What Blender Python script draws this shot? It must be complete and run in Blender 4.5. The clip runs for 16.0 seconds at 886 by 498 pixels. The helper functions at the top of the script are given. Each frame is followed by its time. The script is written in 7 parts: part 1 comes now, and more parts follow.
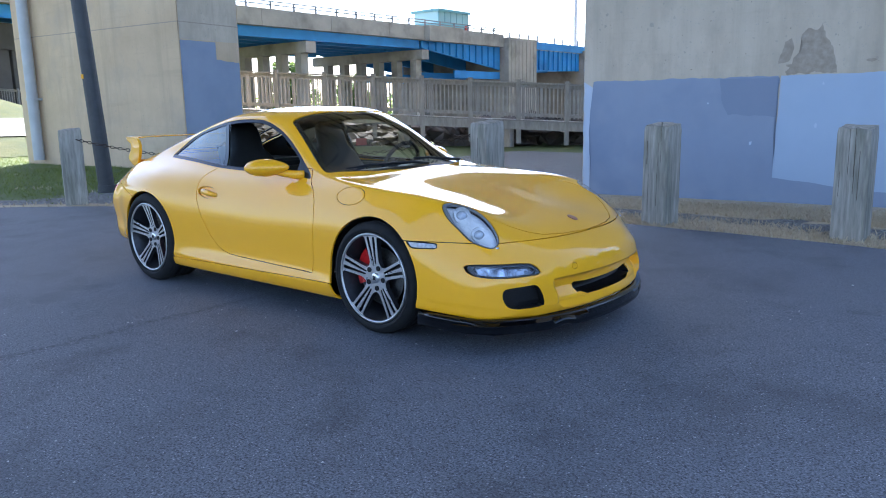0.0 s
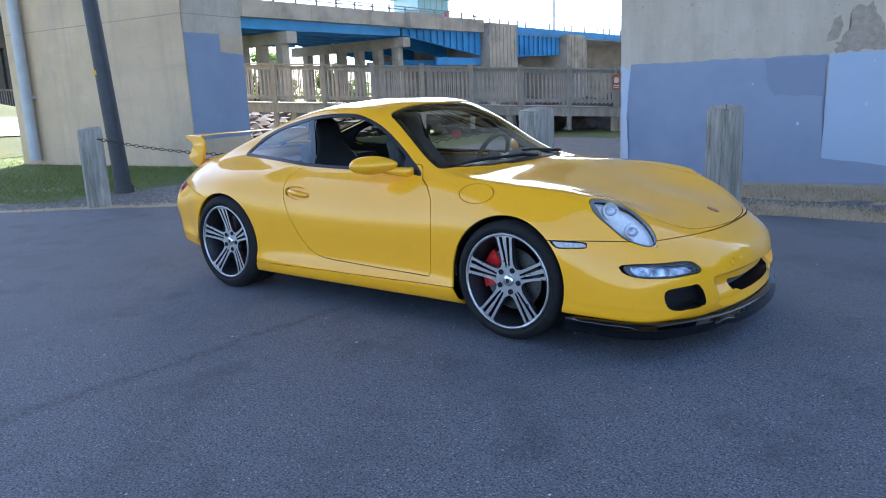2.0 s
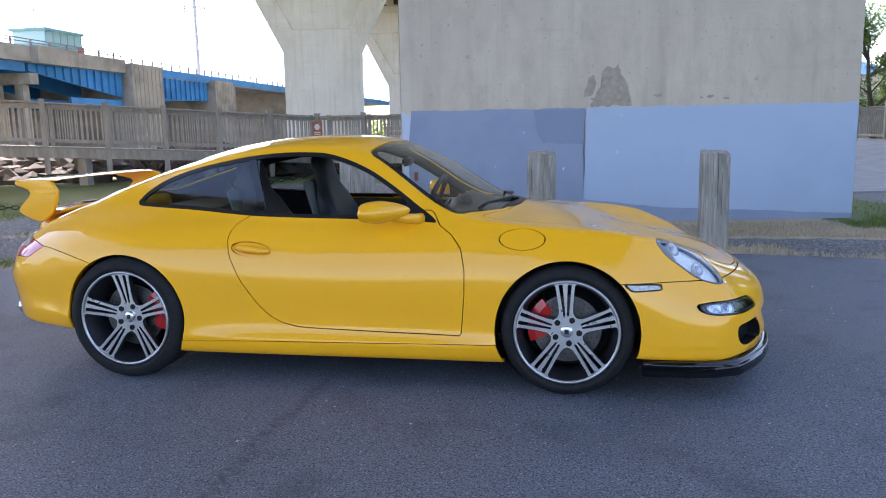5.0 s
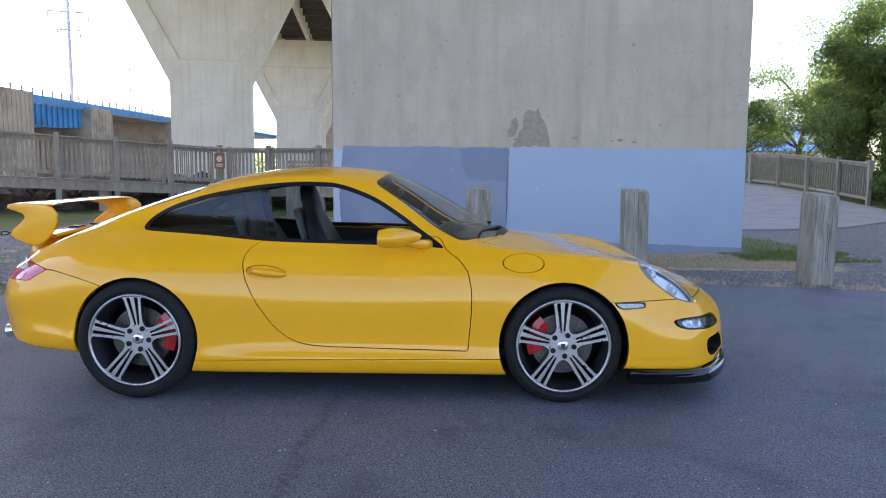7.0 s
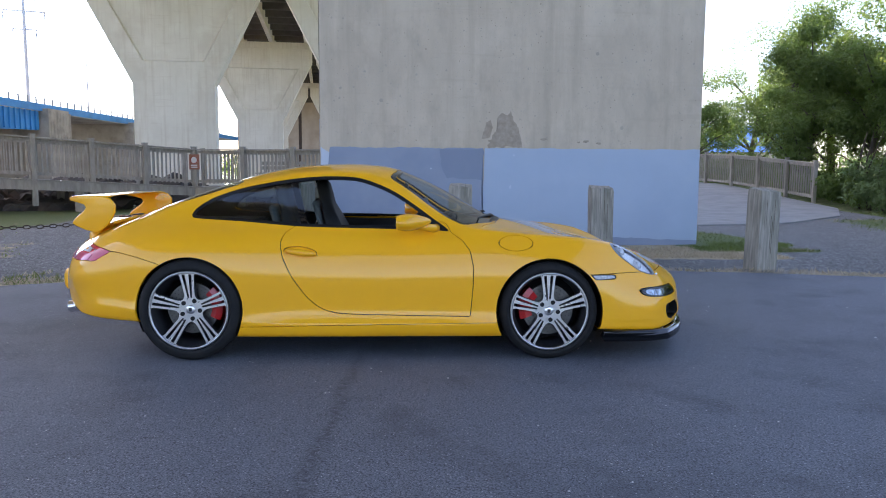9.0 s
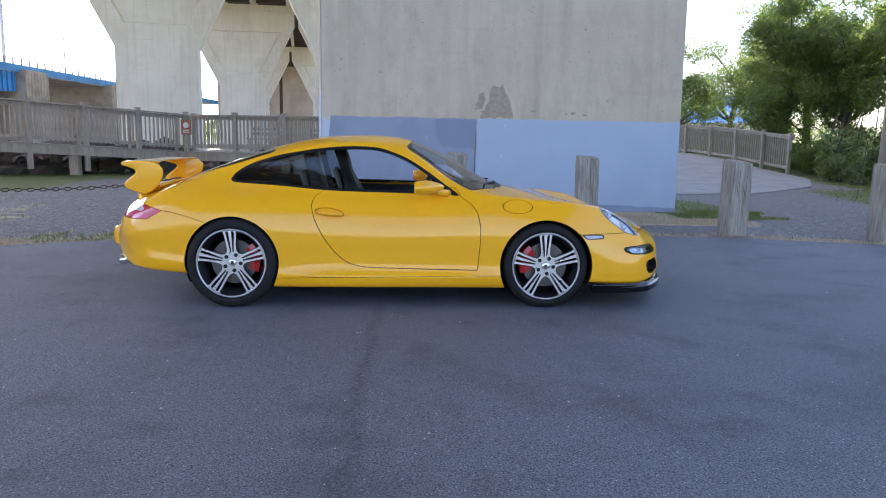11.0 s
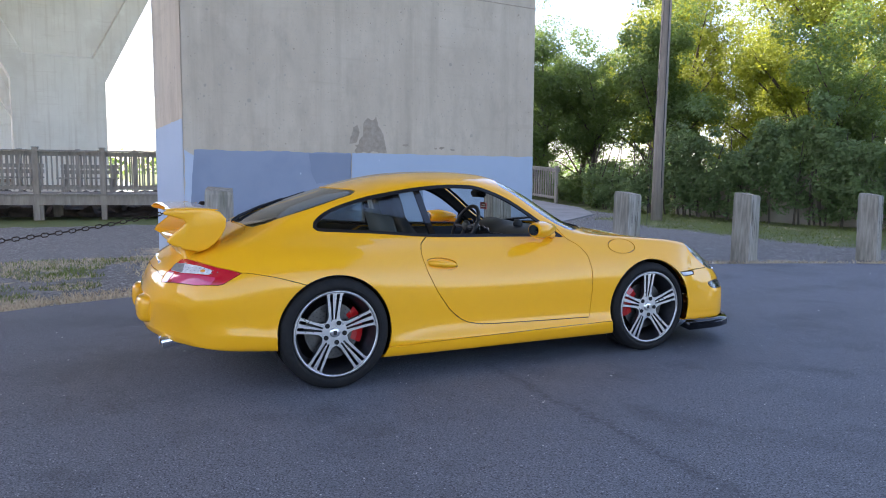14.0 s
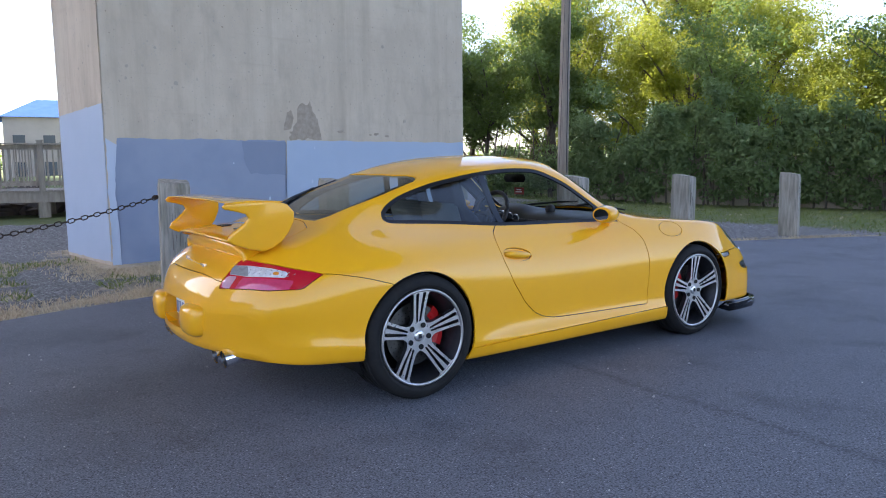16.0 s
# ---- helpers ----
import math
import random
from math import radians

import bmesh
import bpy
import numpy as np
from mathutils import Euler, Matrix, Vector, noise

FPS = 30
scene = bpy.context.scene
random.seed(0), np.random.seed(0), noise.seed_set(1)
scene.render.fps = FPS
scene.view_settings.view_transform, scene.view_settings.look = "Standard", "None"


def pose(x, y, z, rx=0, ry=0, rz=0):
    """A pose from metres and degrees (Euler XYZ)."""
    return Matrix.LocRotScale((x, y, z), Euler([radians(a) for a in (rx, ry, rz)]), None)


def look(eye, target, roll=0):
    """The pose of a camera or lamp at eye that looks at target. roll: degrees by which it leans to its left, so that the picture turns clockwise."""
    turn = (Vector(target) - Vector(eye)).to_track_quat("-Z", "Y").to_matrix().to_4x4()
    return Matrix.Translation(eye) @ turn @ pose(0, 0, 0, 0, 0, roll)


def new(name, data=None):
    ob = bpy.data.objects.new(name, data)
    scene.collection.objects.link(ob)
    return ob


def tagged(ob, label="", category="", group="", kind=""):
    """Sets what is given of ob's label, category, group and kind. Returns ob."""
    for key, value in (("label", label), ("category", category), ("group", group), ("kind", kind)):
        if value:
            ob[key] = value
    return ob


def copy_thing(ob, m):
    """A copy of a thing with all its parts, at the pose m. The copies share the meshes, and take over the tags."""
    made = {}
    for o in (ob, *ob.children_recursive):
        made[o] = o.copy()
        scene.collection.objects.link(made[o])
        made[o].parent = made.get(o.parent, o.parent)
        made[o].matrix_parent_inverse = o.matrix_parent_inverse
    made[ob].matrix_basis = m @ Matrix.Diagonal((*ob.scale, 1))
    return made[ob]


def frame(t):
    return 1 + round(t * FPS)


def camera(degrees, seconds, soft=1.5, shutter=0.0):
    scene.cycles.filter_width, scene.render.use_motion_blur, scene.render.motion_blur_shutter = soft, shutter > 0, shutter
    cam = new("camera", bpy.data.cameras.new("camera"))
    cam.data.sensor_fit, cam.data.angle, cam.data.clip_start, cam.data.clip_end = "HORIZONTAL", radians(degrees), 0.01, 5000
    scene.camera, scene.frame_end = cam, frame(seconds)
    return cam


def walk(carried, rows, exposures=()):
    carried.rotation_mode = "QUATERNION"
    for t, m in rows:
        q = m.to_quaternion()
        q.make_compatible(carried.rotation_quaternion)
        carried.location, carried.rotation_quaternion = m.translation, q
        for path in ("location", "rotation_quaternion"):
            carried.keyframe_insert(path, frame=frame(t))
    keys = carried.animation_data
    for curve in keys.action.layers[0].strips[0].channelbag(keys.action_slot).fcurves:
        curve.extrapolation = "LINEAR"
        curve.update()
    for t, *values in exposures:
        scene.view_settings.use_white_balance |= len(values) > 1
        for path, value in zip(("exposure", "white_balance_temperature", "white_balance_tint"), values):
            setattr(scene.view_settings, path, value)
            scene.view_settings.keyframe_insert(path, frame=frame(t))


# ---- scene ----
cam = camera(61.6, 16.0, soft=1.0)
PATH = [
    (0, (4.082, -3.713, 1.26), (2.826, -2.203, 0.885), -1.0),
    (0.5, (4.037, -3.741, 1.259), (2.753, -2.255, 0.881), -1.1),
    (1, (3.854, -3.902, 1.275), (2.553, -2.434, 0.887), -1.6),
    (1.5, (3.596, -4.049, 1.27), (2.312, -2.569, 0.87), -2.2),
    (2, (3.252, -4.005, 1.298), (2.042, -2.466, 0.889), -2.5),
    (2.5, (2.935, -4.056, 1.286), (1.855, -2.422, 0.8787), -2.4),
    (3, (2.58, -4.128, 1.285), (1.664, -2.393, 0.8927), -2.2),
    (3.5, (2.218, -4.116, 1.308), (1.467, -2.3, 0.939), -1.9),
    (4, (1.853, -4.235, 1.301), (1.235, -2.366, 0.95), -1.9),
    (6.5, (0.735, -4.589, 1.302), (0.632, -2.607, 1.0547), 0.3),
    (7, (0.641, -4.818, 1.293), (0.579, -2.831, 1.0712), 0.3),
    (7.5, (0.517, -5.069, 1.285), (0.485, -3.079, 1.0797), 0.4),
    (8, (0.487, -5.266, 1.286), (0.479, -3.276, 1.0875), 0.3),
    (8.5, (0.465, -5.474, 1.261), (0.48, -3.484, 1.062), 0.1),
    (9, (0.379, -5.646, 1.259), (0.418, -3.659, 1.042), 0.2),
    (11.5, (-0.071, -6.399, 1.3), (0.039, -4.426, 0.991), 0.7),
    (12, (-0.339, -6.341, 1.271), (-0.208, -4.365, 0.995), 0.3),
    (12.2, (-0.451, -6.229, 1.277), (-0.306, -4.251, 1.014), 0.3),
    (12.3, (-1.42, -5.804, 1.299), (-0.995, -3.864, 1.066), 0.1),
    (12.5, (-1.532, -5.717, 1.293), (-1.056, -3.788, 1.0673), -0.0),
    (13, (-1.866, -5.512, 1.282), (-1.26, -3.619, 1.064), 0.2),
    (13.5, (-2.171, -5.301, 1.269), (-1.441, -3.451, 1.059), 0.5),
    (14, (-2.428, -5.018, 1.28), (-1.586, -3.215, 1.075), 0.4),
    (14.5, (-2.739, -4.822, 1.282), (-1.799, -3.068, 1.078), 0.1),
    (15, (-2.933, -4.581, 1.243), (-1.907, -2.878, 1.027), -0.3),
    (15.5, (-3.077, -4.288, 1.246), (-1.98, -2.632, 1.0163), -0.6),
    (16, (-3.3, -4.033, 1.249), (-2.147, -2.416, 1.0138), -0.6),
]
walk(cam, [(t, look(eye, target, roll)) for t, eye, target, roll in PATH],
     [(0, 2.27, 5750, 13), (2.5, 2.33, 5800, 14), (4, 2.4, 6250, 18), (7, 2.3, 6500, 20), (9, 2.2, 6450, 19), (12, 2.4, 6500, 20), (16, 2.3, 6450, 19)])

# ---- light ----
world = bpy.data.worlds.new("sky")
scene.world = world
world.use_nodes = True
wn = world.node_tree
sky = wn.nodes.new("ShaderNodeTexSky")
sky.sky_type = "NISHITA"
sky.sun_disc = False
SUN = Vector((-.42, .50, .72)).normalized()      # from the place towards the sun
sky.sun_elevation = math.asin(SUN.z)
sky.sun_rotation = math.atan2(SUN.x, SUN.y)
sky.air_density, sky.dust_density, sky.ozone_density = 0.9, 1.6, 0.9
wn.links.new(sky.outputs[0], wn.nodes["Background"].inputs[0])
wn.nodes["Background"].inputs[1].default_value = 0.13
sun_data = bpy.data.lights.new("sun", "SUN")
sun_data.energy, sun_data.angle, sun_data.color = 3.6, radians(0.6), (1.0, .95, .87)
sun = new("sun", sun_data)
sun.matrix_world = look(SUN * 60, (0, 0, 0))



# ---- materials ----
def tint(c):
    return (*c, 1.0)


def material(name, base, other=None, scale=3.0, rough=.6, metal=0.0, stain=None, stain_scale=.5, stain_amount=.5, bump=0.0, bump_scale=60.0, coat=0.0,
             stretch=(1, 1, 1), rough_vary=.1, detail=6.0, contrast=(.35, .65), stain_band=(.5, .68)):
    """A procedural surface: two colours mixed by a noise, larger stains, and a fine relief."""
    m = bpy.data.materials.new(name)
    m.use_nodes = True
    t = m.node_tree
    b = t.nodes["Principled BSDF"]
    b.inputs["Roughness"].default_value, b.inputs["Metallic"].default_value = rough, metal
    b.inputs["Coat Weight"].default_value = coat
    b.inputs["Base Color"].default_value = tint(base)
    place = t.nodes.new("ShaderNodeTexCoord")
    size = t.nodes.new("ShaderNodeMapping")
    size.inputs["Scale"].default_value = stretch
    t.links.new(place.outputs["Object"], size.inputs[0])

    def noise_node(s, d=detail):
        n = t.nodes.new("ShaderNodeTexNoise")
        n.inputs["Scale"].default_value, n.inputs["Detail"].default_value, n.inputs["Roughness"].default_value = s, d, .6
        t.links.new(size.outputs[0], n.inputs["Vector"])
        return n

    def ramp(n, lo, hi):
        r = t.nodes.new("ShaderNodeMapRange")
        r.inputs[1].default_value, r.inputs[2].default_value = lo, hi
        t.links.new(n.outputs[0], r.inputs[0])
        return r

    colour = None
    if other is not None:
        n = noise_node(scale)
        r = ramp(n, *contrast)
        mix = t.nodes.new("ShaderNodeMix")
        mix.data_type = "RGBA"
        mix.inputs[6].default_value, mix.inputs[7].default_value = tint(base), tint(other)
        t.links.new(r.outputs[0], mix.inputs[0])
        colour = mix
        rr = t.nodes.new("ShaderNodeMapRange")
        rr.inputs[3].default_value, rr.inputs[4].default_value = max(rough - rough_vary, .02), min(rough + rough_vary, 1)
        t.links.new(n.outputs[0], rr.inputs[0])
        t.links.new(rr.outputs[0], b.inputs["Roughness"])
    if stain is not None:
        n = noise_node(stain_scale, 4)
        r = ramp(n, *stain_band)
        amount = t.nodes.new("ShaderNodeMath")
        amount.operation = "MULTIPLY"
        amount.inputs[1].default_value = stain_amount
        t.links.new(r.outputs[0], amount.inputs[0])
        mix = t.nodes.new("ShaderNodeMix")
        mix.data_type = "RGBA"
        mix.inputs[7].default_value = tint(stain)
        mix.inputs[6].default_value = tint(base)
        t.links.new(amount.outputs[0], mix.inputs[0])
        if colour:
            t.links.new(colour.outputs[2], mix.inputs[6])
        colour = mix
    if colour:
        t.links.new(colour.outputs[2], b.inputs["Base Color"])
    if bump:
        n = noise_node(bump_scale, 3)
        k = t.nodes.new("ShaderNodeBump")
        k.inputs["Strength"].default_value, k.inputs["Distance"].default_value = min(bump * 10, 1), bump
        t.links.new(n.outputs[0], k.inputs["Height"])
        t.links.new(k.outputs[0], b.inputs["Normal"])
    return m


def glass(name, colour, rough=0.0, alpha_mix=.12, ior=1.45):
    """Thin tinted pane: mostly clear, with a Fresnel gloss."""
    m = bpy.data.materials.new(name)
    m.use_nodes = True
    t = m.node_tree
    t.nodes.clear()
    out = t.nodes.new("ShaderNodeOutputMaterial")
    clear = t.nodes.new("ShaderNodeBsdfTransparent")
    clear.inputs[0].default_value = tint(colour)
    gloss = t.nodes.new("ShaderNodeBsdfGlossy")
    gloss.inputs["Roughness"].default_value = rough
    facing = t.nodes.new("ShaderNodeLayerWeight")
    facing.inputs[0].default_value = .5
    steep = t.nodes.new("ShaderNodeMath")
    steep.operation = "POWER"
    steep.inputs[1].default_value = 4.0
    t.links.new(facing.outputs["Facing"], steep.inputs[0])
    fres = t.nodes.new("ShaderNodeMath")
    fres.operation = "MULTIPLY_ADD"
    f0 = ((ior - 1) / (ior + 1)) ** 2
    fres.inputs[1].default_value, fres.inputs[2].default_value = 1 - f0, f0
    t.links.new(steep.outputs[0], fres.inputs[0])
    mix = t.nodes.new("ShaderNodeMixShader")
    t.links.new(fres.outputs[0], mix.inputs[0])
    t.links.new(clear.outputs[0], mix.inputs[1])
    t.links.new(gloss.outputs[0], mix.inputs[2])
    t.links.new(mix.outputs[0], out.inputs[0])
    return m


M = {}
M["paint"] = material("yellow_paint", (.92, .425, .006), (.90, .415, .006), scale=2, rough=.5, coat=1.0, rough_vary=.03)
M["paint"].node_tree.nodes["Principled BSDF"].inputs["Coat Roughness"].default_value = .015
M["paint"].node_tree.nodes["Principled BSDF"].inputs["Specular IOR Level"].default_value = .15
M["black_plastic"] = material("black_plastic", (.007, .007, .008), (.011, .011, .012), scale=80, rough=.38)
M["black_plastic"].node_tree.nodes["Principled BSDF"].inputs["Specular IOR Level"].default_value = .3
M["black_gloss"] = material("black_gloss", (.004, .004, .005), rough=.06)
M["rubber"] = material("tyre_rubber", (.010, .010, .011), (.018, .0175, .017), scale=25, rough=.75, bump=.0015, bump_scale=90)
M["rubber"].node_tree.nodes["Principled BSDF"].inputs["Specular IOR Level"].default_value = .22
M["rim"] = material("machined_alloy", (.86, .855, .85), (.74, .735, .73), scale=30, rough=.30, metal=1.0)
M["rim_dark"] = material("grey_painted_alloy", (.040, .040, .045), (.055, .055, .06), scale=30, rough=.4, metal=.6)
M["rim_lip"] = material("brushed_rim_lip", (.50, .495, .49), (.40, .395, .39), scale=30, rough=.42, metal=1.0)
M["steel"] = material("brake_steel", (.10, .097, .094), (.15, .147, .143), scale=18, rough=.38, metal=1.0)
M["caliper"] = material("red_caliper", (.55, .012, .012), (.45, .01, .01), scale=12, rough=.3, coat=.5)
M["chrome"] = material("chrome", (.85, .85, .86), rough=.07, metal=1.0)
M["leather"] = material("black_leather", (.011, .011, .012), (.018, .018, .019), scale=14, rough=.5, bump=.0012, bump_scale=160)
M["leather_grey"] = material("grey_leather", (.14, .155, .15), (.18, .195, .19), scale=10, rough=.5, bump=.001, bump_scale=160)
M["trim"] = material("interior_trim", (.02, .02, .022), (.03, .03, .032), scale=40, rough=.6)
M["red_lens"] = material("red_lens", (.56, .008, .025), rough=.08, coat=1.0)
M["clear_lens"] = glass("clear_lens", (.95, .96, .97), ior=1.6)
M["lamp_bezel"] = material("lamp_bezel_grey", (.17, .175, .19), (.21, .215, .23), scale=30, rough=.35)
M["lamp_silver"] = material("lamp_reflector", (.88, .88, .88), (.70, .70, .70), scale=35, rough=.25, metal=.15)
M["fog_inner"] = material("moulded_reflector", (.70, .72, .76), (.10, .11, .13), scale=16, rough=.14, metal=.9, bump=.03, bump_scale=14, contrast=(.42, .58))
M["marker_lens"] = material("marker_lens", (.52, .50, .50), (.28, .27, .275), scale=60, rough=.1, coat=1.0, stain=(.62, .42, .30), stain_scale=14, stain_amount=.35)
M["lamp_white"] = material("white_lens", (.75, .76, .78), (.5, .5, .53), scale=60, rough=.1, coat=1.0)
M["pink_lens"] = material("pale_lens", (.62, .33, .40), (.55, .28, .35), scale=50, rough=.12, coat=1.0)
M["lamp_smoke"] = material("smoked_lens", (.22, .23, .25), (.30, .31, .33), scale=60, rough=.1, coat=1.0)
M["rose_lens"] = material("rose_lens", (.66, .05, .14), (.58, .04, .115), scale=50, rough=.1, coat=1.0)
M["projector"] = material("projector_glass", (.46, .48, .52), (.58, .60, .64), scale=40, rough=.08, metal=.3, coat=1.0)
M["amber"] = material("amber_bulb", (.75, .28, .04), rough=.2, coat=.5)
M["window"] = glass("car_window", (.74, .80, .77), ior=1.9)
M["screen"] = glass("windscreen", (.82, .87, .85), ior=1.8)
M["dark_window"] = glass("tinted_window", (.46, .52, .52), ior=1.65)

M["asphalt"] = material("asphalt", (.043, .0465, .056), (.225, .236, .264), scale=105, rough=.74, stain=(.055, .059, .070), stain_scale=.9, stain_amount=.5, bump=.0032, bump_scale=240, detail=12, rough_vary=.14)
def add_stones(m, scale, colour, band):
    """Light grit scattered in a surface."""
    t = m.node_tree
    b = t.nodes["Principled BSDF"]
    old = b.inputs["Base Color"].links[0].from_socket
    place = t.nodes.new("ShaderNodeTexCoord")
    cell = t.nodes.new("ShaderNodeTexVoronoi")
    cell.inputs["Scale"].default_value = scale
    t.links.new(place.outputs["Object"], cell.inputs["Vector"])
    r = t.nodes.new("ShaderNodeSeparateColor")
    t.links.new(cell.outputs["Color"], r.inputs[0])
    k = t.nodes.new("ShaderNodeMapRange")
    k.inputs[1].default_value, k.inputs[2].default_value = band
    t.links.new(r.outputs[0], k.inputs[0])
    mix = t.nodes.new("ShaderNodeMix")
    mix.data_type = "RGBA"
    mix.inputs[7].default_value = tint(colour)
    t.links.new(k.outputs[0], mix.inputs[0])
    t.links.new(old, mix.inputs[6])
    t.links.new(mix.outputs[2], b.inputs["Base Color"])


add_stones(M["asphalt"], 165, (.036, .038, .045), (.74, .98))
add_stones(M["asphalt"], 200, (.40, .41, .42), (.978, 1.0))
M["concrete"] = material("pier_concrete", (.575, .475, .36), (.475, .39, .295), scale=1.5, rough=.88, stain=(.35, .285, .215), stain_scale=2.6, stain_amount=.42, bump=.006, bump_scale=22, detail=9, stretch=(1, 1, .55))
add_stones(M["concrete"], 40, (.36, .315, .26), (.992, 1.0))
add_stones(M["concrete"], 90, (.42, .37, .31), (.975, 1.0))
def weather(m, pale, streak, amount=.45):
    """Rain streaks down a face and paler cloudy blotches, with faint board marks."""
    t = m.node_tree
    b = t.nodes["Principled BSDF"]
    place = t.nodes.new("ShaderNodeTexCoord")

    def cloud(scale, detail, lo, hi, top):
        size = t.nodes.new("ShaderNodeMapping")
        size.inputs["Scale"].default_value = scale
        t.links.new(place.outputs["Object"], size.inputs[0])
        n = t.nodes.new("ShaderNodeTexNoise")
        n.inputs["Scale"].default_value, n.inputs["Detail"].default_value, n.inputs["Roughness"].default_value = 1.0, detail, .65
        t.links.new(size.outputs[0], n.inputs["Vector"])
        r = t.nodes.new("ShaderNodeMapRange")
        for i, v in enumerate((lo, hi, 0.0, top)):
            r.inputs[i + 1].default_value = v
        t.links.new(n.outputs[0], r.inputs[0])
        return r.outputs[0]

    for colour, factor in ((pale, cloud((.9, .9, .7), 7, .50, .66, amount)), (streak, cloud((3.4, 3.4, .16), 6, .50, .74, amount)), (streak, cloud((.5, .5, 6.0), 5, .56, .72, amount * .55))):
        old = b.inputs["Base Color"].links[0].from_socket
        mix = t.nodes.new("ShaderNodeMix")
        mix.data_type = "RGBA"
        mix.inputs[7].default_value = tint(colour)
        t.links.new(factor, mix.inputs[0])
        t.links.new(old, mix.inputs[6])
        t.links.new(mix.outputs[2], b.inputs["Base Color"])


weather(M["concrete"], (.63, .535, .415), (.37, .295, .215), .5)
# Pier concrete with bounced light put into its colour; the stains are its own.
M["concrete_bounce"] = material("bounce_lit_concrete", (.80, .71, .58), (.70, .615, .49), scale=.25, rough=.9, stain=(.48, .36, .24), stain_scale=.09, stain_amount=.5, detail=8)
weather(M["concrete_bounce"], (.82, .75, .62), (.52, .40, .27), .45)
M["concrete_warm"] = material("warm_concrete", (.62, .455, .295), (.52, .38, .245), scale=.9, rough=.88, stain=(.36, .30, .24), stain_scale=.6, stain_amount=.5, bump=.005, bump_scale=18, detail=9)
add_stones(M["concrete_warm"], 45, (.45, .36, .26), (.99, 1.0))
weather(M["concrete_warm"], (.65, .50, .34), (.40, .295, .195), .5)
M["concrete_old"] = material("weathered_concrete", (.47, .40, .32), (.36, .31, .245), scale=.5, rough=.9, stain=(.20, .17, .14), stain_scale=.25, stain_amount=.7)
M["bare_patch"] = material("spalled_concrete", (.31, .245, .185), (.41, .335, .26), scale=14, rough=.95, stain=(.28, .225, .17), stain_scale=5, stain_amount=.6, bump=.006, bump_scale=40)
M["paint_dark"] = material("slate_blue_paint", (.225, .258, .338), (.255, .288, .365), scale=1.5, rough=.6, stain=(.175, .21, .30), stain_scale=.9, stain_amount=.55, bump=.003, bump_scale=25)
M["paint_mid"] = material("dark_slate_paint", (.190, .220, .295), (.208, .236, .31), scale=2, rough=.6, bump=.003, bump_scale=25)
M["paint_light"] = material("light_blue_paint", (.345, .415, .52), (.37, .435, .535), scale=1.2, rough=.6, stain=(.31, .375, .48), stain_scale=.7, stain_amount=.5, bump=.003, bump_scale=25)
M["paint_pale"] = material("pale_blue_paint", (.44, .49, .58), (.47, .515, .60), scale=2, rough=.6, bump=.003, bump_scale=25)
M["post_wood"] = material("weathered_post_wood", (.40, .36, .30), (.235, .21, .175), scale=9, rough=.9, stain=(.135, .132, .095), stain_scale=2.6, stain_amount=.7, bump=.011, bump_scale=26, stretch=(3.2, 3.2, .35))
M["fence_wood"] = material("fence_wood", (.44, .395, .335), (.31, .275, .235), scale=5, rough=.9, stain=(.24, .225, .20), stain_scale=1.3, stain_amount=.5, bump=.004, bump_scale=30, stretch=(2, 2, .4))
M["chain"] = material("rusty_chain", (.035, .028, .024), (.06, .035, .022), scale=30, rough=.7, metal=.6)
M["dark_pole"] = material("dark_painted_pole", (.03, .03, .032), (.045, .045, .048), scale=6, rough=.5)
M["pole_wood"] = material("utility_pole_wood", (.34, .285, .24), (.25, .205, .175), scale=7, rough=.9, bump=.006, bump_scale=25, stretch=(2.5, 2.5, .25))
M["pipe"] = material("grey_downpipe", (.46, .47, .49), (.40, .41, .43), scale=3, rough=.45)
M["blue_steel"] = material("blue_girder_paint", (.045, .29, .62), (.04, .24, .54), scale=.6, rough=.5, stain=(.02, .10, .24), stain_scale=.2, stain_amount=.5)
# Steel of the cross ribs; also the shaded brown of the concrete column row.
M["steel_and_shade"] = material("girder_steel_and_shade", (.10, .085, .07), (.14, .12, .10), scale=.8, rough=.8)
M["path"] = material("path_concrete", (.30, .296, .288), (.245, .242, .236), scale=2, rough=.9, stain=(.33, .32, .305), stain_scale=.6, stain_amount=.5, bump=.004, bump_scale=60)
M["bark"] = material("bark", (.075, .06, .045), (.12, .10, .075), scale=8, rough=.95, bump=.012, bump_scale=20, stretch=(2, 2, .5))
M["water"] = material("river_water", (.05, .06, .065), (.07, .08, .085), scale=.4, rough=.12, bump=.02, bump_scale=1.2)
M["sign_red"] = material("sign_red", (.34, .05, .035), rough=.5)
M["sign_brown"] = material("sign_brown", (.36, .15, .095), (.31, .13, .08), scale=8, rough=.5)
M["sign_white"] = material("sign_white", (.75, .74, .72), rough=.5)
M["roof_blue"] = material("blue_roof", (.06, .13, .33), (.05, .115, .30), scale=1, rough=.9)
M["siding"] = material("pale_siding", (.55, .47, .40), (.48, .41, .35), scale=.6, rough=.8)
M["window_dark"] = material("far_window", (.10, .115, .13), rough=.2)
M["roof_blue"].node_tree.nodes["Principled BSDF"].inputs["Specular IOR Level"].default_value = .05


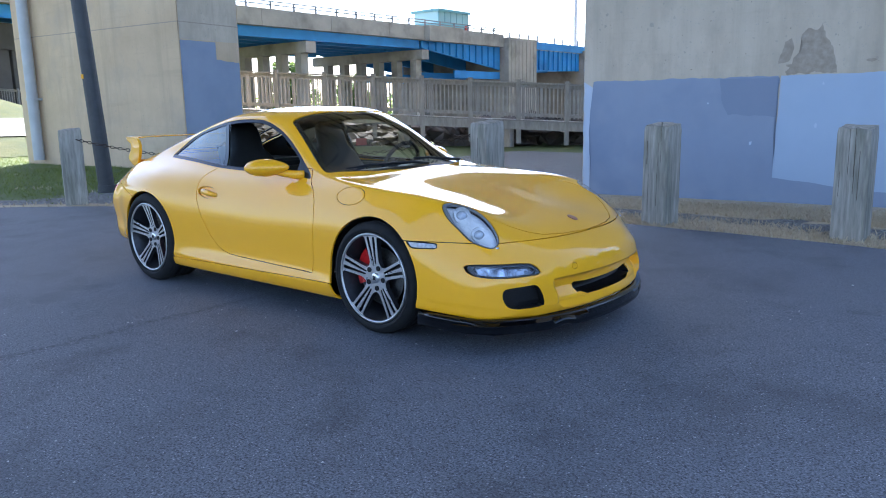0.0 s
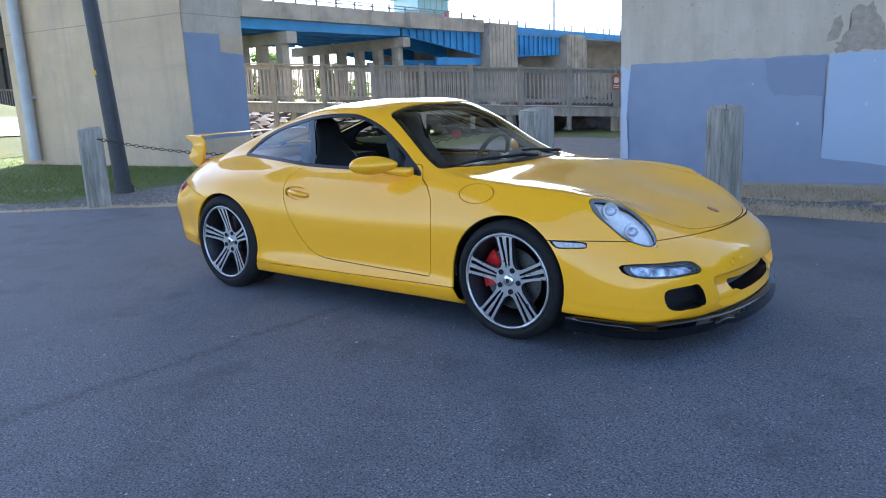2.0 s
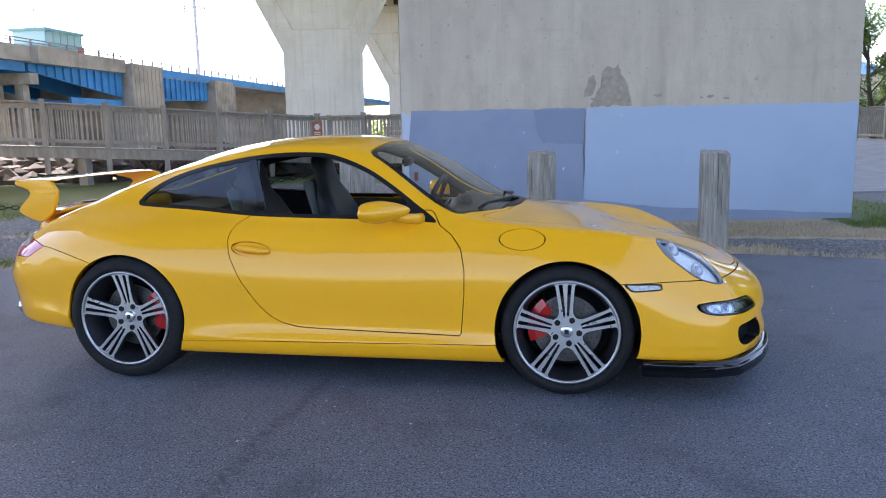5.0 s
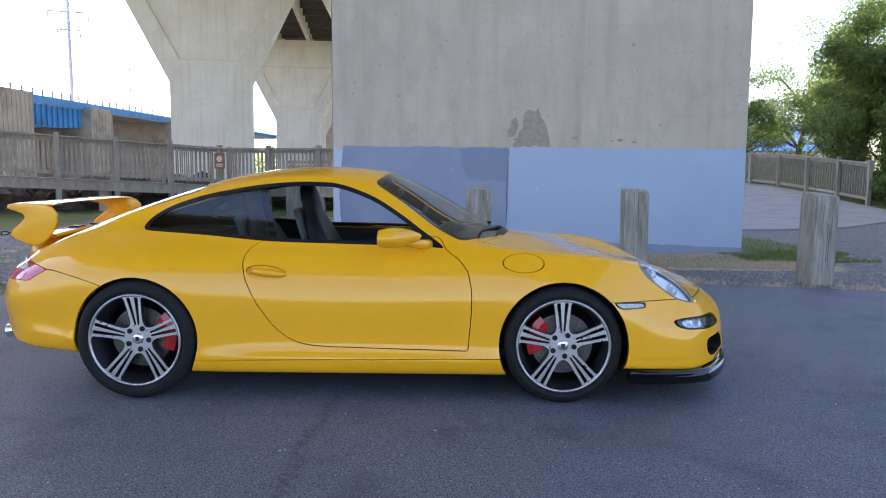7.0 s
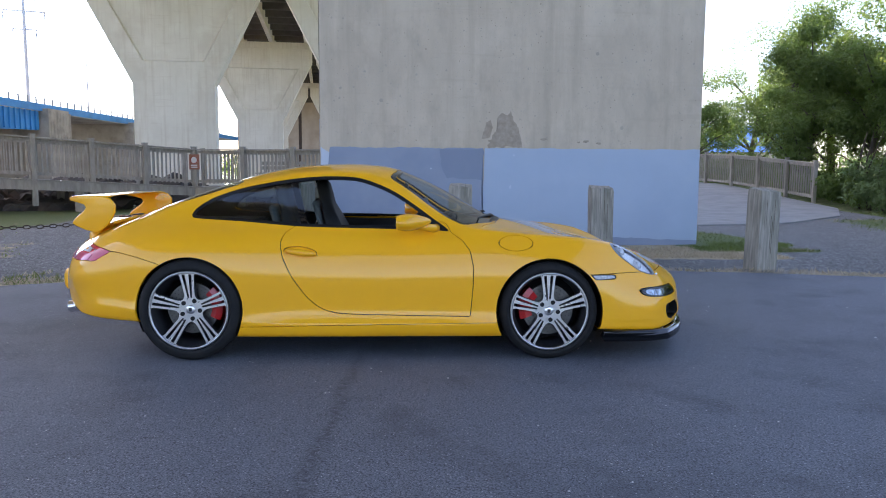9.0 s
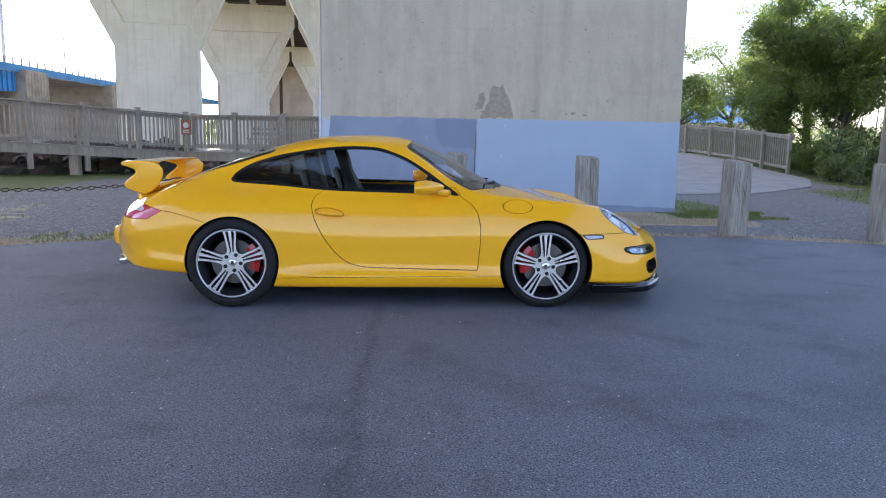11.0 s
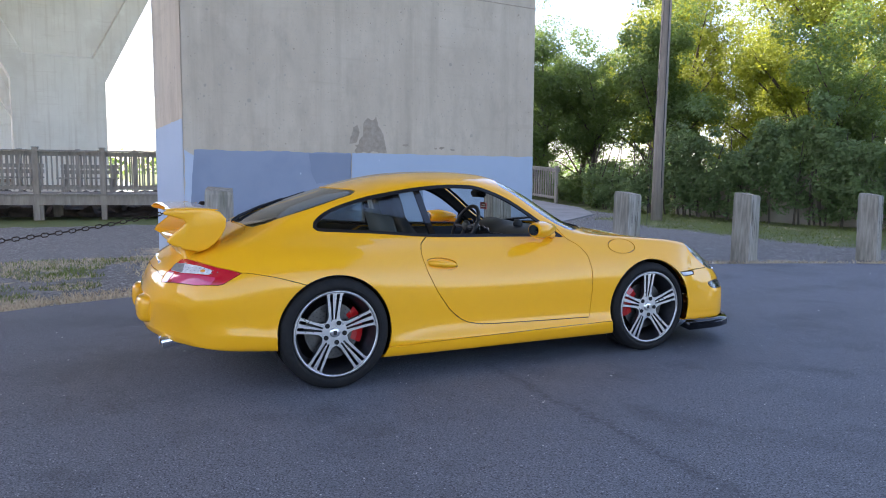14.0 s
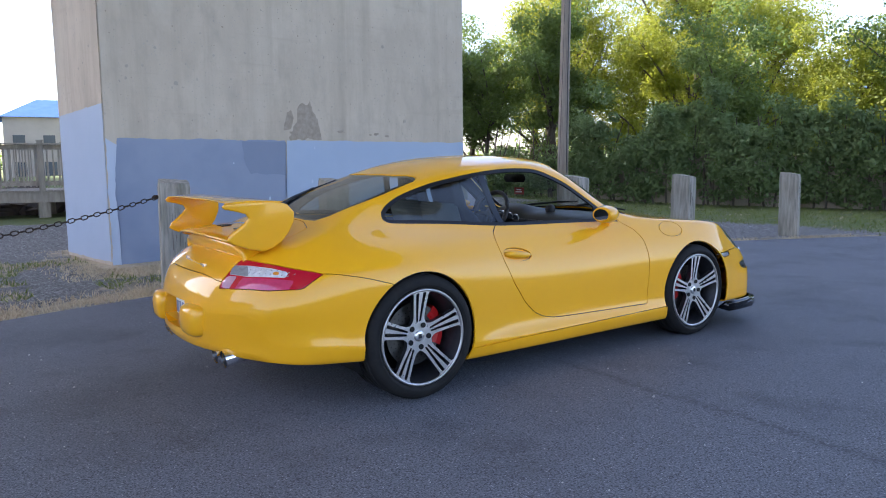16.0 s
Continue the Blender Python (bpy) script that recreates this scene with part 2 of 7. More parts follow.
# ---- mesh helpers ----
def mesh_object(name, verts, faces, mat, parent=None, label="", smooth=False, mats=None, face_mats=None):
    me = bpy.data.meshes.new(name)
    me.from_pydata([tuple(map(float, v)) for v in verts], [], [tuple(int(i) for i in f) for f in faces])
    for mm in (mats or [mat]):
        me.materials.append(mm)
    if face_mats is not None:
        me.polygons.foreach_set("material_index", np.array(face_mats, np.int32))
    if smooth:
        me.polygons.foreach_set("use_smooth", [True] * len(me.polygons))
    me.update()
    ob = new(name, me)
    if parent is not None:
        ob.parent = parent
    if label:
        ob["label"] = label
    return ob


def part(name, bm, mat, parent=None, label="", smooth=False):
    me = bpy.data.meshes.new(name)
    bmesh.ops.recalc_face_normals(bm, faces=bm.faces)
    bm.to_mesh(me)
    bm.free()
    me.materials.append(mat)
    if smooth:
        me.polygons.foreach_set("use_smooth", [True] * len(me.polygons))
    ob = new(name, me)
    if parent is not None:
        ob.parent = parent
    if label:
        ob["label"] = label
    return ob


def thing(name, label, category, at=(0, 0, 0), turn=0, group="", kind=""):
    ob = new(name)
    ob.matrix_basis = pose(*at, 0, 0, turn)
    ob.empty_display_size = .1
    return tagged(ob, label, category, group, kind)


def box(bm, lo, hi, m=None, bevel=0.0):
    """Adds a box between two corners to bm, its edges bevelled."""
    c = [(lo[i] + hi[i]) / 2 for i in range(3)]
    d = [hi[i] - lo[i] for i in range(3)]
    made = bmesh.ops.create_cube(bm, size=1.0, matrix=Matrix.LocRotScale(c, None, d))
    vs = made["verts"]
    if bevel:
        es = list({e for v in vs for e in v.link_edges})
        out = bmesh.ops.bevel(bm, geom=es, offset=bevel, segments=2, affect="EDGES")
        vs = list({v for f in out["faces"] for v in f.verts} | {v for v in vs if v.is_valid})
    if m is not None:
        bmesh.ops.transform(bm, matrix=m, verts=vs)
    return bm


def tube(bm, a, b, r0, r1=None, seg=12, caps=True):
    """A tapered round bar from a to b."""
    a, b = Vector(a), Vector(b)
    d = b - a
    m = Matrix.Translation((a + b) / 2) @ d.to_track_quat("Z", "Y").to_matrix().to_4x4()
    bmesh.ops.create_cone(bm, cap_ends=caps, segments=seg, radius1=r0, radius2=r0 if r1 is None else r1, depth=d.length, matrix=m)
    return bm


def sweep(points, r, seg=8):
    """Verts and faces of a round bar along points; r a number or one for each."""
    P = [Vector(p) for p in points]
    n = len(P)
    rs = [r] * n if isinstance(r, (int, float)) else list(r)
    verts, faces = [], []
    up = Vector((0.13, 0.21, 1)).normalized()
    for i, p in enumerate(P):
        d = (P[min(i + 1, n - 1)] - P[max(i - 1, 0)]).normalized()
        if abs(d.dot(up)) > .95:
            up = Vector((1, .1, .2)).normalized()
        s = d.cross(up).normalized()
        q = s.cross(d)
        for k in range(seg):
            a = 2 * math.pi * k / seg
            verts.append(p + (s * math.cos(a) + q * math.sin(a)) * rs[i])
    for i in range(n - 1):
        for k in range(seg):
            a, b = i * seg + k, i * seg + (k + 1) % seg
            faces.append((a, b, b + seg, a + seg))
    faces.append(tuple(range(seg - 1, -1, -1)))
    faces.append(tuple(range((n - 1) * seg, n * seg)))
    return verts, faces


def prism(bm, outline, z0, z1):
    """A slab with the outline (x, y) between two heights."""
    lo = [bm.verts.new((x, y, z0)) for x, y in outline]
    hi = [bm.verts.new((x, y, z1)) for x, y in outline]
    n = len(lo)
    bm.faces.new(hi)
    bm.faces.new(lo[::-1])
    for i in range(n):
        bm.faces.new((lo[i], lo[(i + 1) % n], hi[(i + 1) % n], hi[i]))
    return bm


def rand(a, b):
    return random.uniform(a, b)

# ---- ground ----
def edge_y(x):
    """The curved edge of the asphalt."""
    return 3.62 - (.0475 if x < 1.2 else .034) * (x - 1.2) ** 2


AXIS = Vector((-.139, .990))       # the bridge's way, in plan
ACROSS = Vector((.990, .139))


def smooth_step(a, b, v):
    t = min(max((v - a) / (b - a), 0), 1)
    return t * t * (3 - 2 * t)


def ground_z(x, y):
    z = -.02
    z += 1.15 * smooth_step(-17.5, -27, x) * smooth_step(-6, 2, y) * (1 - smooth_step(14, 24, y))
    z += .12 * smooth_step(8, 14, y) * smooth_step(8, 11, x)
    z += .55 * smooth_step(13, 25, y) * smooth_step(5.5, 8, x) * (1 - smooth_step(40, 60, y))
    z -= .10 * smooth_step(14, 20, y) * (1 - smooth_step(2, 6, x))
    z -= 1.3 * smooth_step(21, 30, y) * (1 - smooth_step(3, 7, x))
    return z


def grass_share(x, y):
    """How grassy the ground is, and how dry."""
    e = y - edge_y(x)
    n = noise.noise(Vector((x * .5, y * .5, 0))) * .5 + noise.noise(Vector((x * 1.7, y * 1.7, 3))) * .3
    g, dry = 0.0, .2
    if 0 < e < 1.5 and x < 9.5:
        w = .62 if x < -1.5 else .9 if x < 3.4 else .28
        g, dry = (1 - smooth_step(.4 * w, 1.3 * w, e + n * .9)) * min(max(.75 + 1.6 * n, .25), 1), 1.05 + .5 * n
    if 4.75 + n * .5 < y < 8.2 and -2.4 + n < x < 5.6:
        g, dry = max(g, .75 * smooth_step(-2.2, -1.2, x)), 1.0
    if 4.6 < x < 6.3 + n and 5.6 + n * .6 < y < 10:
        g, dry = max(g, .85), .12
    if x < -7 + n and y > .8 + edge_y(x) * .2:
        g, dry = max(g, smooth_step(-7, -9.5, x + n)), .1
    if 14.2 + n < y < 20.5 and x < 4:
        g, dry = max(g, .85), .1
    if -6.5 < x < -1.0 and 2.2 < y < 7 and n > .06:
        g, dry = max(g, .4), .38 + .4 * n
    if x > 9.3 + n * .6 and y < 12:
        g, dry = max(g, .62 * smooth_step(9.4, 10.3, x + n * .6)), .16
    if y > 10 and x > 11.6:
        g, dry = max(g, .8), .2
    return g, dry


def axis_steps(lo, hi, fine, fine_lo, fine_hi):
    out, v = [], fine_lo
    while v < fine_hi:
        out.append(v)
        v += fine
    step, v = fine, fine_hi
    while v < hi:
        out.append(v)
        step *= 1.35
        v += step
    out.append(hi)
    step, v = fine, fine_lo - fine
    head = []
    while v > lo:
        head.append(v)
        step *= 1.35
        v -= step
    head.append(lo)
    return head[::-1] + out


def build_ground():
    xs = axis_steps(-900, 900, .3, -26, 18)
    ys = axis_steps(-900, 900, .3, -2, 27)
    verts = [(x, y, ground_z(x, y)) for x in xs for y in ys]
    ny = len(ys)
    faces = [(i * ny + j, (i + 1) * ny + j, (i + 1) * ny + j + 1, i * ny + j + 1) for i in range(len(xs) - 1) for j in range(ny - 1)]
    ob = mesh_object("ground", verts, faces, M["ground"], smooth=True)
    layer = ob.data.attributes.new("cover", "FLOAT_COLOR", "POINT")
    cols = np.ones((len(verts), 4), np.float32)
    for i, (x, y, z) in enumerate(verts):
        if -30 < x < 22 and -3 < y < 30:
            cols[i, 0], cols[i, 1] = grass_share(x, y)
        else:
            cols[i, 0], cols[i, 1] = .85, .2
    layer.data.foreach_set("color", cols.ravel())
    tagged(ob, "grey gravel yard with patches of dry and green grass", "ground", kind="structure")


def ground_material():
    m = material("gravel", (.078, .073, .067), (.200, .188, .173), scale=30, rough=.95, stain=(.125, .12, .11), stain_scale=.9, stain_amount=.5, bump=.02, bump_scale=45, detail=9)
    add_stones(m, 42, (.36, .36, .35), (.66, 1.0))
    add_stones(m, 60, (.05, .05, .052), (.70, .95))
    t = m.node_tree
    b = t.nodes["Principled BSDF"]
    gravel = b.inputs["Base Color"].links[0].from_socket
    att = t.nodes.new("ShaderNodeAttribute")
    att.attribute_name = "cover"
    parts = t.nodes.new("ShaderNodeSeparateColor")
    t.links.new(att.outputs["Color"], parts.inputs[0])
    n = t.nodes.new("ShaderNodeTexNoise")
    n.inputs["Scale"].default_value, n.inputs["Detail"].default_value = 3.5, 8
    geo = t.nodes.new("ShaderNodeTexCoord")
    t.links.new(geo.outputs["Object"], n.inputs["Vector"])
    n2 = t.nodes.new("ShaderNodeTexNoise")
    n2.inputs["Scale"].default_value, n2.inputs["Detail"].default_value = 24, 6
    t.links.new(geo.outputs["Object"], n2.inputs["Vector"])

    def mix(a, bb, f):
        k = t.nodes.new("ShaderNodeMix")
        k.data_type = "RGBA"
        for socket, v in ((k.inputs[6], a), (k.inputs[7], bb), (k.inputs[0], f)):
            if isinstance(v, tuple):
                socket.default_value = tint(v)
            else:
                t.links.new(v, socket)
        return k.outputs[2]

    green = mix((.062, .092, .016), (.12, .145, .030), n2.outputs[0])
    straw = mix((.56, .45, .30), (.33, .255, .165), n2.outputs[0])
    add = t.nodes.new("ShaderNodeMath")
    add.operation = "ADD"
    t.links.new(parts.outputs[1], add.inputs[0])
    t.links.new(n.outputs[0], add.inputs[1])
    r = t.nodes.new("ShaderNodeMapRange")
    r.inputs[1].default_value, r.inputs[2].default_value = .75, 1.05
    t.links.new(add.outputs[0], r.inputs[0])
    grass = mix(green, straw, r.outputs[0])
    add2 = t.nodes.new("ShaderNodeMath")
    add2.operation = "ADD"
    t.links.new(parts.outputs[0], add2.inputs[0])
    t.links.new(n.outputs[0], add2.inputs[1])
    r2 = t.nodes.new("ShaderNodeMapRange")
    r2.inputs[1].default_value, r2.inputs[2].default_value = .8, 1.1
    t.links.new(add2.outputs[0], r2.inputs[0])
    t.links.new(mix(gravel, grass, r2.outputs[0]), b.inputs["Base Color"])
    return m


M["ground"] = ground_material()
build_ground()


def build_asphalt():
    xs = [-60 + i * .4 for i in range(301)]
    verts, faces = [], []
    rows = 24
    for x in xs:
        e = edge_y(x) if -14 < x < 14 else (edge_y(-14) - .35 * (-14 - x) if x < 0 else edge_y(14) - .35 * (x - 14))
        e += .05 * noise.noise(Vector((x * 1.3, 0, 0))) + .035 * noise.noise(Vector((x * 5, 2, 0)))
        verts.append((x, e + .05, -.03))
        for j in range(rows):
            t = (j / (rows - 1)) ** 2
            verts.append((x, e * (1 - t) + -70 * t, 0 if j else -.004))
    n = rows + 1
    for i in range(len(xs) - 1):
        for j in range(n - 1):
            faces.append((i * n + j, i * n + j + 1, (i + 1) * n + j + 1, (i + 1) * n + j))
    ob = mesh_object("asphalt_road", verts, faces, M["asphalt"], smooth=False)
    tagged(ob, "dark grey asphalt with fine grit and faint seams", "road", kind="structure")


build_asphalt()


def wear_asphalt(m):
    """An old rough joint that runs across the asphalt, and rubbed dark patches."""
    t = m.node_tree
    b = t.nodes["Principled BSDF"]
    place = t.nodes.new("ShaderNodeTexCoord")
    xyz = t.nodes.new("ShaderNodeSeparateXYZ")
    t.links.new(place.outputs["Object"], xyz.inputs[0])

    def calc(op, u, v=0.0, w=0.0):
        k = t.nodes.new("ShaderNodeMath")
        k.operation = op
        for i, s in enumerate((u, v, w)):
            if isinstance(s, (int, float)):
                k.inputs[i].default_value = s
            else:
                t.links.new(s, k.inputs[i])
        return k.outputs[0]

    def cloud(scale, detail=4):
        n = t.nodes.new("ShaderNodeTexNoise")
        n.inputs["Scale"].default_value, n.inputs["Detail"].default_value = scale, detail
        t.links.new(place.outputs["Object"], n.inputs["Vector"])
        return n.outputs[0]

    def band(value, lo, hi, out_lo=0.0, out_hi=1.0):
        r = t.nodes.new("ShaderNodeMapRange")
        for i, s in enumerate((lo, hi, out_lo, out_hi)):
            r.inputs[i + 1].default_value = s
        t.links.new(value, r.inputs[0])
        return r.outputs[0]

    sway = calc("MULTIPLY_ADD", cloud(2.2), .22, -.11)
    off = calc("ABSOLUTE", calc("ADD", calc("SUBTRACT", xyz.outputs[0], -.10), sway))
    line = band(off, .0, .07, 1.0, 0.0)
    line = calc("MULTIPLY", line, band(cloud(34.0, 6), .40, .56, .1, 1.0))
    line = calc("MULTIPLY", line, band(xyz.outputs[1], -.9, -.5, 1.0, 0.0))
    rub = calc("MULTIPLY", band(cloud(2.0, 6), .56, .70), .5)
    rub = calc("MULTIPLY", rub, band(cloud(40.0, 4), .35, .6, .4, 1.0))
    mark = calc("MAXIMUM", calc("MULTIPLY", line, .62), rub)
    mix = t.nodes.new("ShaderNodeMix")
    mix.data_type = "RGBA"
    mix.inputs[7].default_value = tint((.030, .032, .038))
    t.links.new(mark, mix.inputs[0])
    t.links.new(b.inputs["Base Color"].links[0].from_socket, mix.inputs[6])
    t.links.new(mix.outputs[2], b.inputs["Base Color"])


wear_asphalt(M["asphalt"])


def build_grit():
    """Loose pale stones and crumbs on the asphalt."""
    rng = random.Random(77)
    verts, faces = [], []
    for k in range(650):
        x, y = rng.uniform(-6.5, 7), rng.uniform(-6.2, 2.2)
        if y > edge_y(x) - .1:
            continue
        r = rng.uniform(.0022, .0062) * (1.7 if rng.random() < .08 else 1)
        n = len(verts)
        turn = rng.uniform(0, 6.3)
        for ang in range(5):
            a = turn + ang * 1.2566
            q = r * rng.uniform(.7, 1.3)
            verts.append((x + q * math.cos(a), y + q * math.sin(a), r * .3))
        verts += [(x + r * .2, y, r * rng.uniform(.8, 1.3)), (x, y, -.001)]
        for i in range(5):
            faces += [(n + i, n + (i + 1) % 5, n + 5), (n + (i + 1) % 5, n + i, n + 6)]
    m = material("grit", (.30, .30, .30), (.62, .60, .57), scale=3, rough=.9)
    tagged(mesh_object("loose_grit", verts, faces, m), "scattered pale grit and crumbs on the asphalt", "grit", kind="stuff")


build_grit()


# ---- the high bridge: piers, deck ----
def pier_point(c, a, b):
    """A place in plan from a pier's middle: a across the bridge, b along it."""
    return (c[0] + ACROSS.x * a + AXIS.x * b, c[1] + ACROSS.y * a + AXIS.y * b)


PIER_HALF, PIER_DEEP, WAIST, CAP = 3.15, 1.7, 7.85, 16.5


def build_pier(c, mat, label, high=18.4):
    """A Y pier: an upright shaft, flaring arms, a sunk panel between them, a cap."""
    pier = thing("bridge_pier", label, "bridge pier", (c[0], c[1], 0), math.degrees(math.atan2(ACROSS.y, ACROSS.x)), group="piers of the high bridge")
    h, d = PIER_HALF, PIER_DEEP
    outline = [(-h, -.4), (h, -.4), (h, WAIST), (h + 4.4, CAP), (h + 4.4, high), (-h - 4.4, high), (-h - 4.4, CAP), (-h, WAIST)]
    panel = [(-2.35, WAIST + 1.75), (2.35, WAIST + 1.75), (5.6, CAP - .9), (-5.6, CAP - .9)]
    bm = bmesh.new()
    front = [bm.verts.new((x, 0, z)) for x, z in outline]
    back = [bm.verts.new((x, d, z)) for x, z in outline]
    n = len(outline)
    for i in range(n):
        bm.faces.new((front[i], front[(i + 1) % n], back[(i + 1) % n], back[i]))
    rim = [bm.verts.new((x, 0, z)) for x, z in panel]
    sunk = [bm.verts.new((x * .97, .22, z + (.12 if z < CAP - 2 else -.12))) for x, z in panel]
    bm.faces.new(sunk)
    for i in range(4):
        bm.faces.new((rim[i], rim[(i + 1) % 4], sunk[(i + 1) % 4], sunk[i]))
    bm.faces.new((front[0], front[1], front[2], rim[1], rim[0], front[7]))
    bm.faces.new((front[2], front[3], rim[2], rim[1]))
    bm.faces.new((front[3], front[4], front[5], front[6], rim[3], rim[2]))
    bm.faces.new((front[6], front[7], rim[0], rim[3]))
    bm.faces.new(back[::-1])
    bevel = [e for e in bm.edges if abs(e.verts[0].co.x) > h - .01 and abs(e.verts[1].co.x) > h - .01 and abs(e.verts[0].co.z - e.verts[1].co.z) > 1]
    bmesh.ops.bevel(bm, geom=bevel, offset=.012, segments=1, affect="EDGES")
    part("shaft", bm, mat, pier)
    bm = bmesh.new()
    box(bm, (-h - 4.7, -.25, high), (h + 4.7, d + .25, high + .9), bevel=.05)
    part("cap_beam", bm, mat, pier, "concrete cap beam under the deck")
    bm = bmesh.new()
    box(bm, (-h - .3, -.35, -.5), (h + .3, d + .35, -.06))
    part("footing", bm, mat, pier)
    return pier


MAIN = (1.82, 6.41)
LEFT = (-13.87, 4.96)
main_pier = build_pier(MAIN, M["concrete"], "tall grey concrete bridge pier with blue painted base")
left_pier = build_pier(LEFT, M["concrete_warm"], "tall beige concrete bridge pier with a blue painted side")
mid_x = (MAIN[0] + LEFT[0]) / 2
mid_y = (MAIN[1] + LEFT[1]) / 2
# The far piers are coloured paler in place of light from ground and water.
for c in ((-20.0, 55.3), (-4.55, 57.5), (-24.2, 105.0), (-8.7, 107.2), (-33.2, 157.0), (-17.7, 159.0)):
    build_pier(c, M["concrete_bounce"], "far concrete Y pier under the high bridge, lightened for bounced light")


def build_deck():
    """The road deck of the high bridge, with its girders and cross ribs beneath."""
    deck = thing("bridge_deck", "high concrete bridge deck on steel ribs overhead", "bridge", (mid_x, mid_y, 0), math.degrees(math.atan2(ACROSS.y, ACROSS.x)))
    bm = bmesh.new()
    box(bm, (-16.4, -36, 21.3), (13.4, 240, 22.0))
    box(bm, (-16.7, -36, 21.4), (-16.4, 240, 23.1))
    box(bm, (13.4, -36, 21.4), (13.7, 240, 23.1))
    # Slab and girders take the lightened concrete to brighten what lies below.
    part("slab", bm, M["concrete_bounce"], deck)
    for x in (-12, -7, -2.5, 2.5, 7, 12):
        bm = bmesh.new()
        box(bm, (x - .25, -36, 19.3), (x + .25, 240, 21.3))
        part("girder", bm, M["concrete_bounce"], deck)
    y = -34
    while y < 238:
        bm = bmesh.new()
        box(bm, (-13, y - .2, 20.3), (13, y + .2, 21.3))
        part("cross_rib", bm, M["steel_and_shade"], deck)
        y += 4.5


build_deck()


def ragged(points, amp, seed, closed=True, step=.05):
    """An outline with its edges made uneven."""
    out = []
    P = [Vector((*p, 0)) for p in points]
    for i, a in enumerate(P):
        b = P[(i + 1) % len(P)]
        n = max(1, int((b - a).length / step))
        side = Vector((-(b - a).y, (b - a).x, 0)).normalized()
        for k in range(n):
            q = a + (b - a) * (k / n)
            w = 0 if k == 0 else amp * (noise.noise(q * 6 + Vector((seed, 0, 0))) + .5 * noise.noise(q * 19 + Vector((0, seed, 0))))
            q = q + side * w
            out.append((q.x, q.y))
    return out


def paint_patch(pier, name, label, outline, mat, depth, face="front"):
    """Paint or a bare patch on a pier's front (across, height) or right side (along, height), standing off by depth."""
    bm = bmesh.new()
    if face == "front":
        place = lambda u, w, d: (u, -d, w)
    elif face == "right":
        place = lambda u, w, d: (PIER_HALF + d, u, w)
    else:
        place = lambda u, w, d: (-PIER_HALF - d, u, w)
    top = [bm.verts.new(place(u, w, depth)) for u, w in outline]
    low = [bm.verts.new(place(u, w, -.01)) for u, w in outline]
    n = len(outline)
    bm.faces.new(top)
    for i in range(n):
        bm.faces.new((top[i], top[(i + 1) % n], low[(i + 1) % n], low[i]))
    bmesh.ops.triangulate(bm, faces=[f for f in bm.faces if len(f.verts) > 4])
    return part(name, bm, mat, pier, label)


H = PIER_HALF
LINE = 1.575
paint_patch(main_pier, "paint_field", "light blue paint on the pier base", ragged([(-.58, .30), (.5, .17), (H - .01, .05), (H - .01, LINE), (-.55, LINE)], .012, 1), M["paint_light"], .004)
paint_patch(main_pier, "paint_field", "slate blue paint on the pier base", ragged([(-3.03, -.06), (H - .01, -.06), (H - .01, .08), (.5, .20), (-.40, .33), (-.57, .30), (-.58, LINE), (-3.0, LINE), (-3.06, .9), (-3.02, .4)], .022, 2), M["paint_dark"], .0025)
paint_patch(main_pier, "paint_field", "dark slate patch in the blue paint", ragged([(-1.16, 1.09), (-.58, 1.06), (-.57, LINE - .02), (-1.28, LINE - .02), (-1.26, 1.32)], .025, 3), M["paint_mid"], .0036)
paint_patch(main_pier, "paint_field", "pale blue edge strip on the pier base", ragged([(-H + .01, -.06), (-3.0, -.06), (-3.03, .9), (-2.97, LINE - .10), (-H + .01, LINE)], .02, 4), M["paint_pale"], .0015)
paint_patch(main_pier, "paint_field", "pale blue painted side of the pier base", ragged([(.02, .02), (1.68, .02), (1.68, 1.92), (.02, 2.0)], .02, 5), M["paint_light"], .003, "left")
paint_patch(main_pier, "paint_field", "pale blue painted side of the pier base", ragged([(.02, .02), (1.68, .02), (1.68, 1.6), (.02, 1.6)], .02, 6), M["paint_light"], .003, "right")
paint_patch(main_pier, "bare_patch", "brown spalled patch where the skim coat fell off", ragged([(-.50, LINE + .02), (.07, LINE + .01), (.04, 1.75), (-.02, 1.92), (-.09, 2.08), (-.12, 2.19), (-.18, 2.10), (-.28, 2.13), (-.35, 2.04), (-.34, 1.88), (-.43, 1.77)], .034, 7, step=.022), M["bare_patch"], .004)
paint_patch(main_pier, "bare_patch", "small brown bare patch on the pier", ragged([(-.60, 1.72), (-.48, 1.74), (-.42, 1.9), (-.46, 2.02), (-.53, 1.98)], .02, 8, step=.03), M["bare_patch"], .004)
for z in (4.23,):
    bm = bmesh.new()
    box(bm, (-H - .004, -.004, z), (H + .004, PIER_DEEP + .004, z + .018))
    part("form_joint", bm, M["bare_patch"], main_pier, "dark form joint round the pier")
for k in range(240):                      # air holes in the concrete face
    u, w = rand(-H + .1, H - .1), rand(LINE + .1, 4.6)
    r = rand(.003, .011) * (1 if rand(0, 1) < .9 else 1.7)
    paint_patch(main_pier, "air_hole", "", [(u + r * math.cos(a) * rand(.6, 1.2), w + r * math.sin(a) * rand(.6, 1.3)) for a in [i * math.pi / 4 for i in range(8)]], M["bare_patch"], .002)
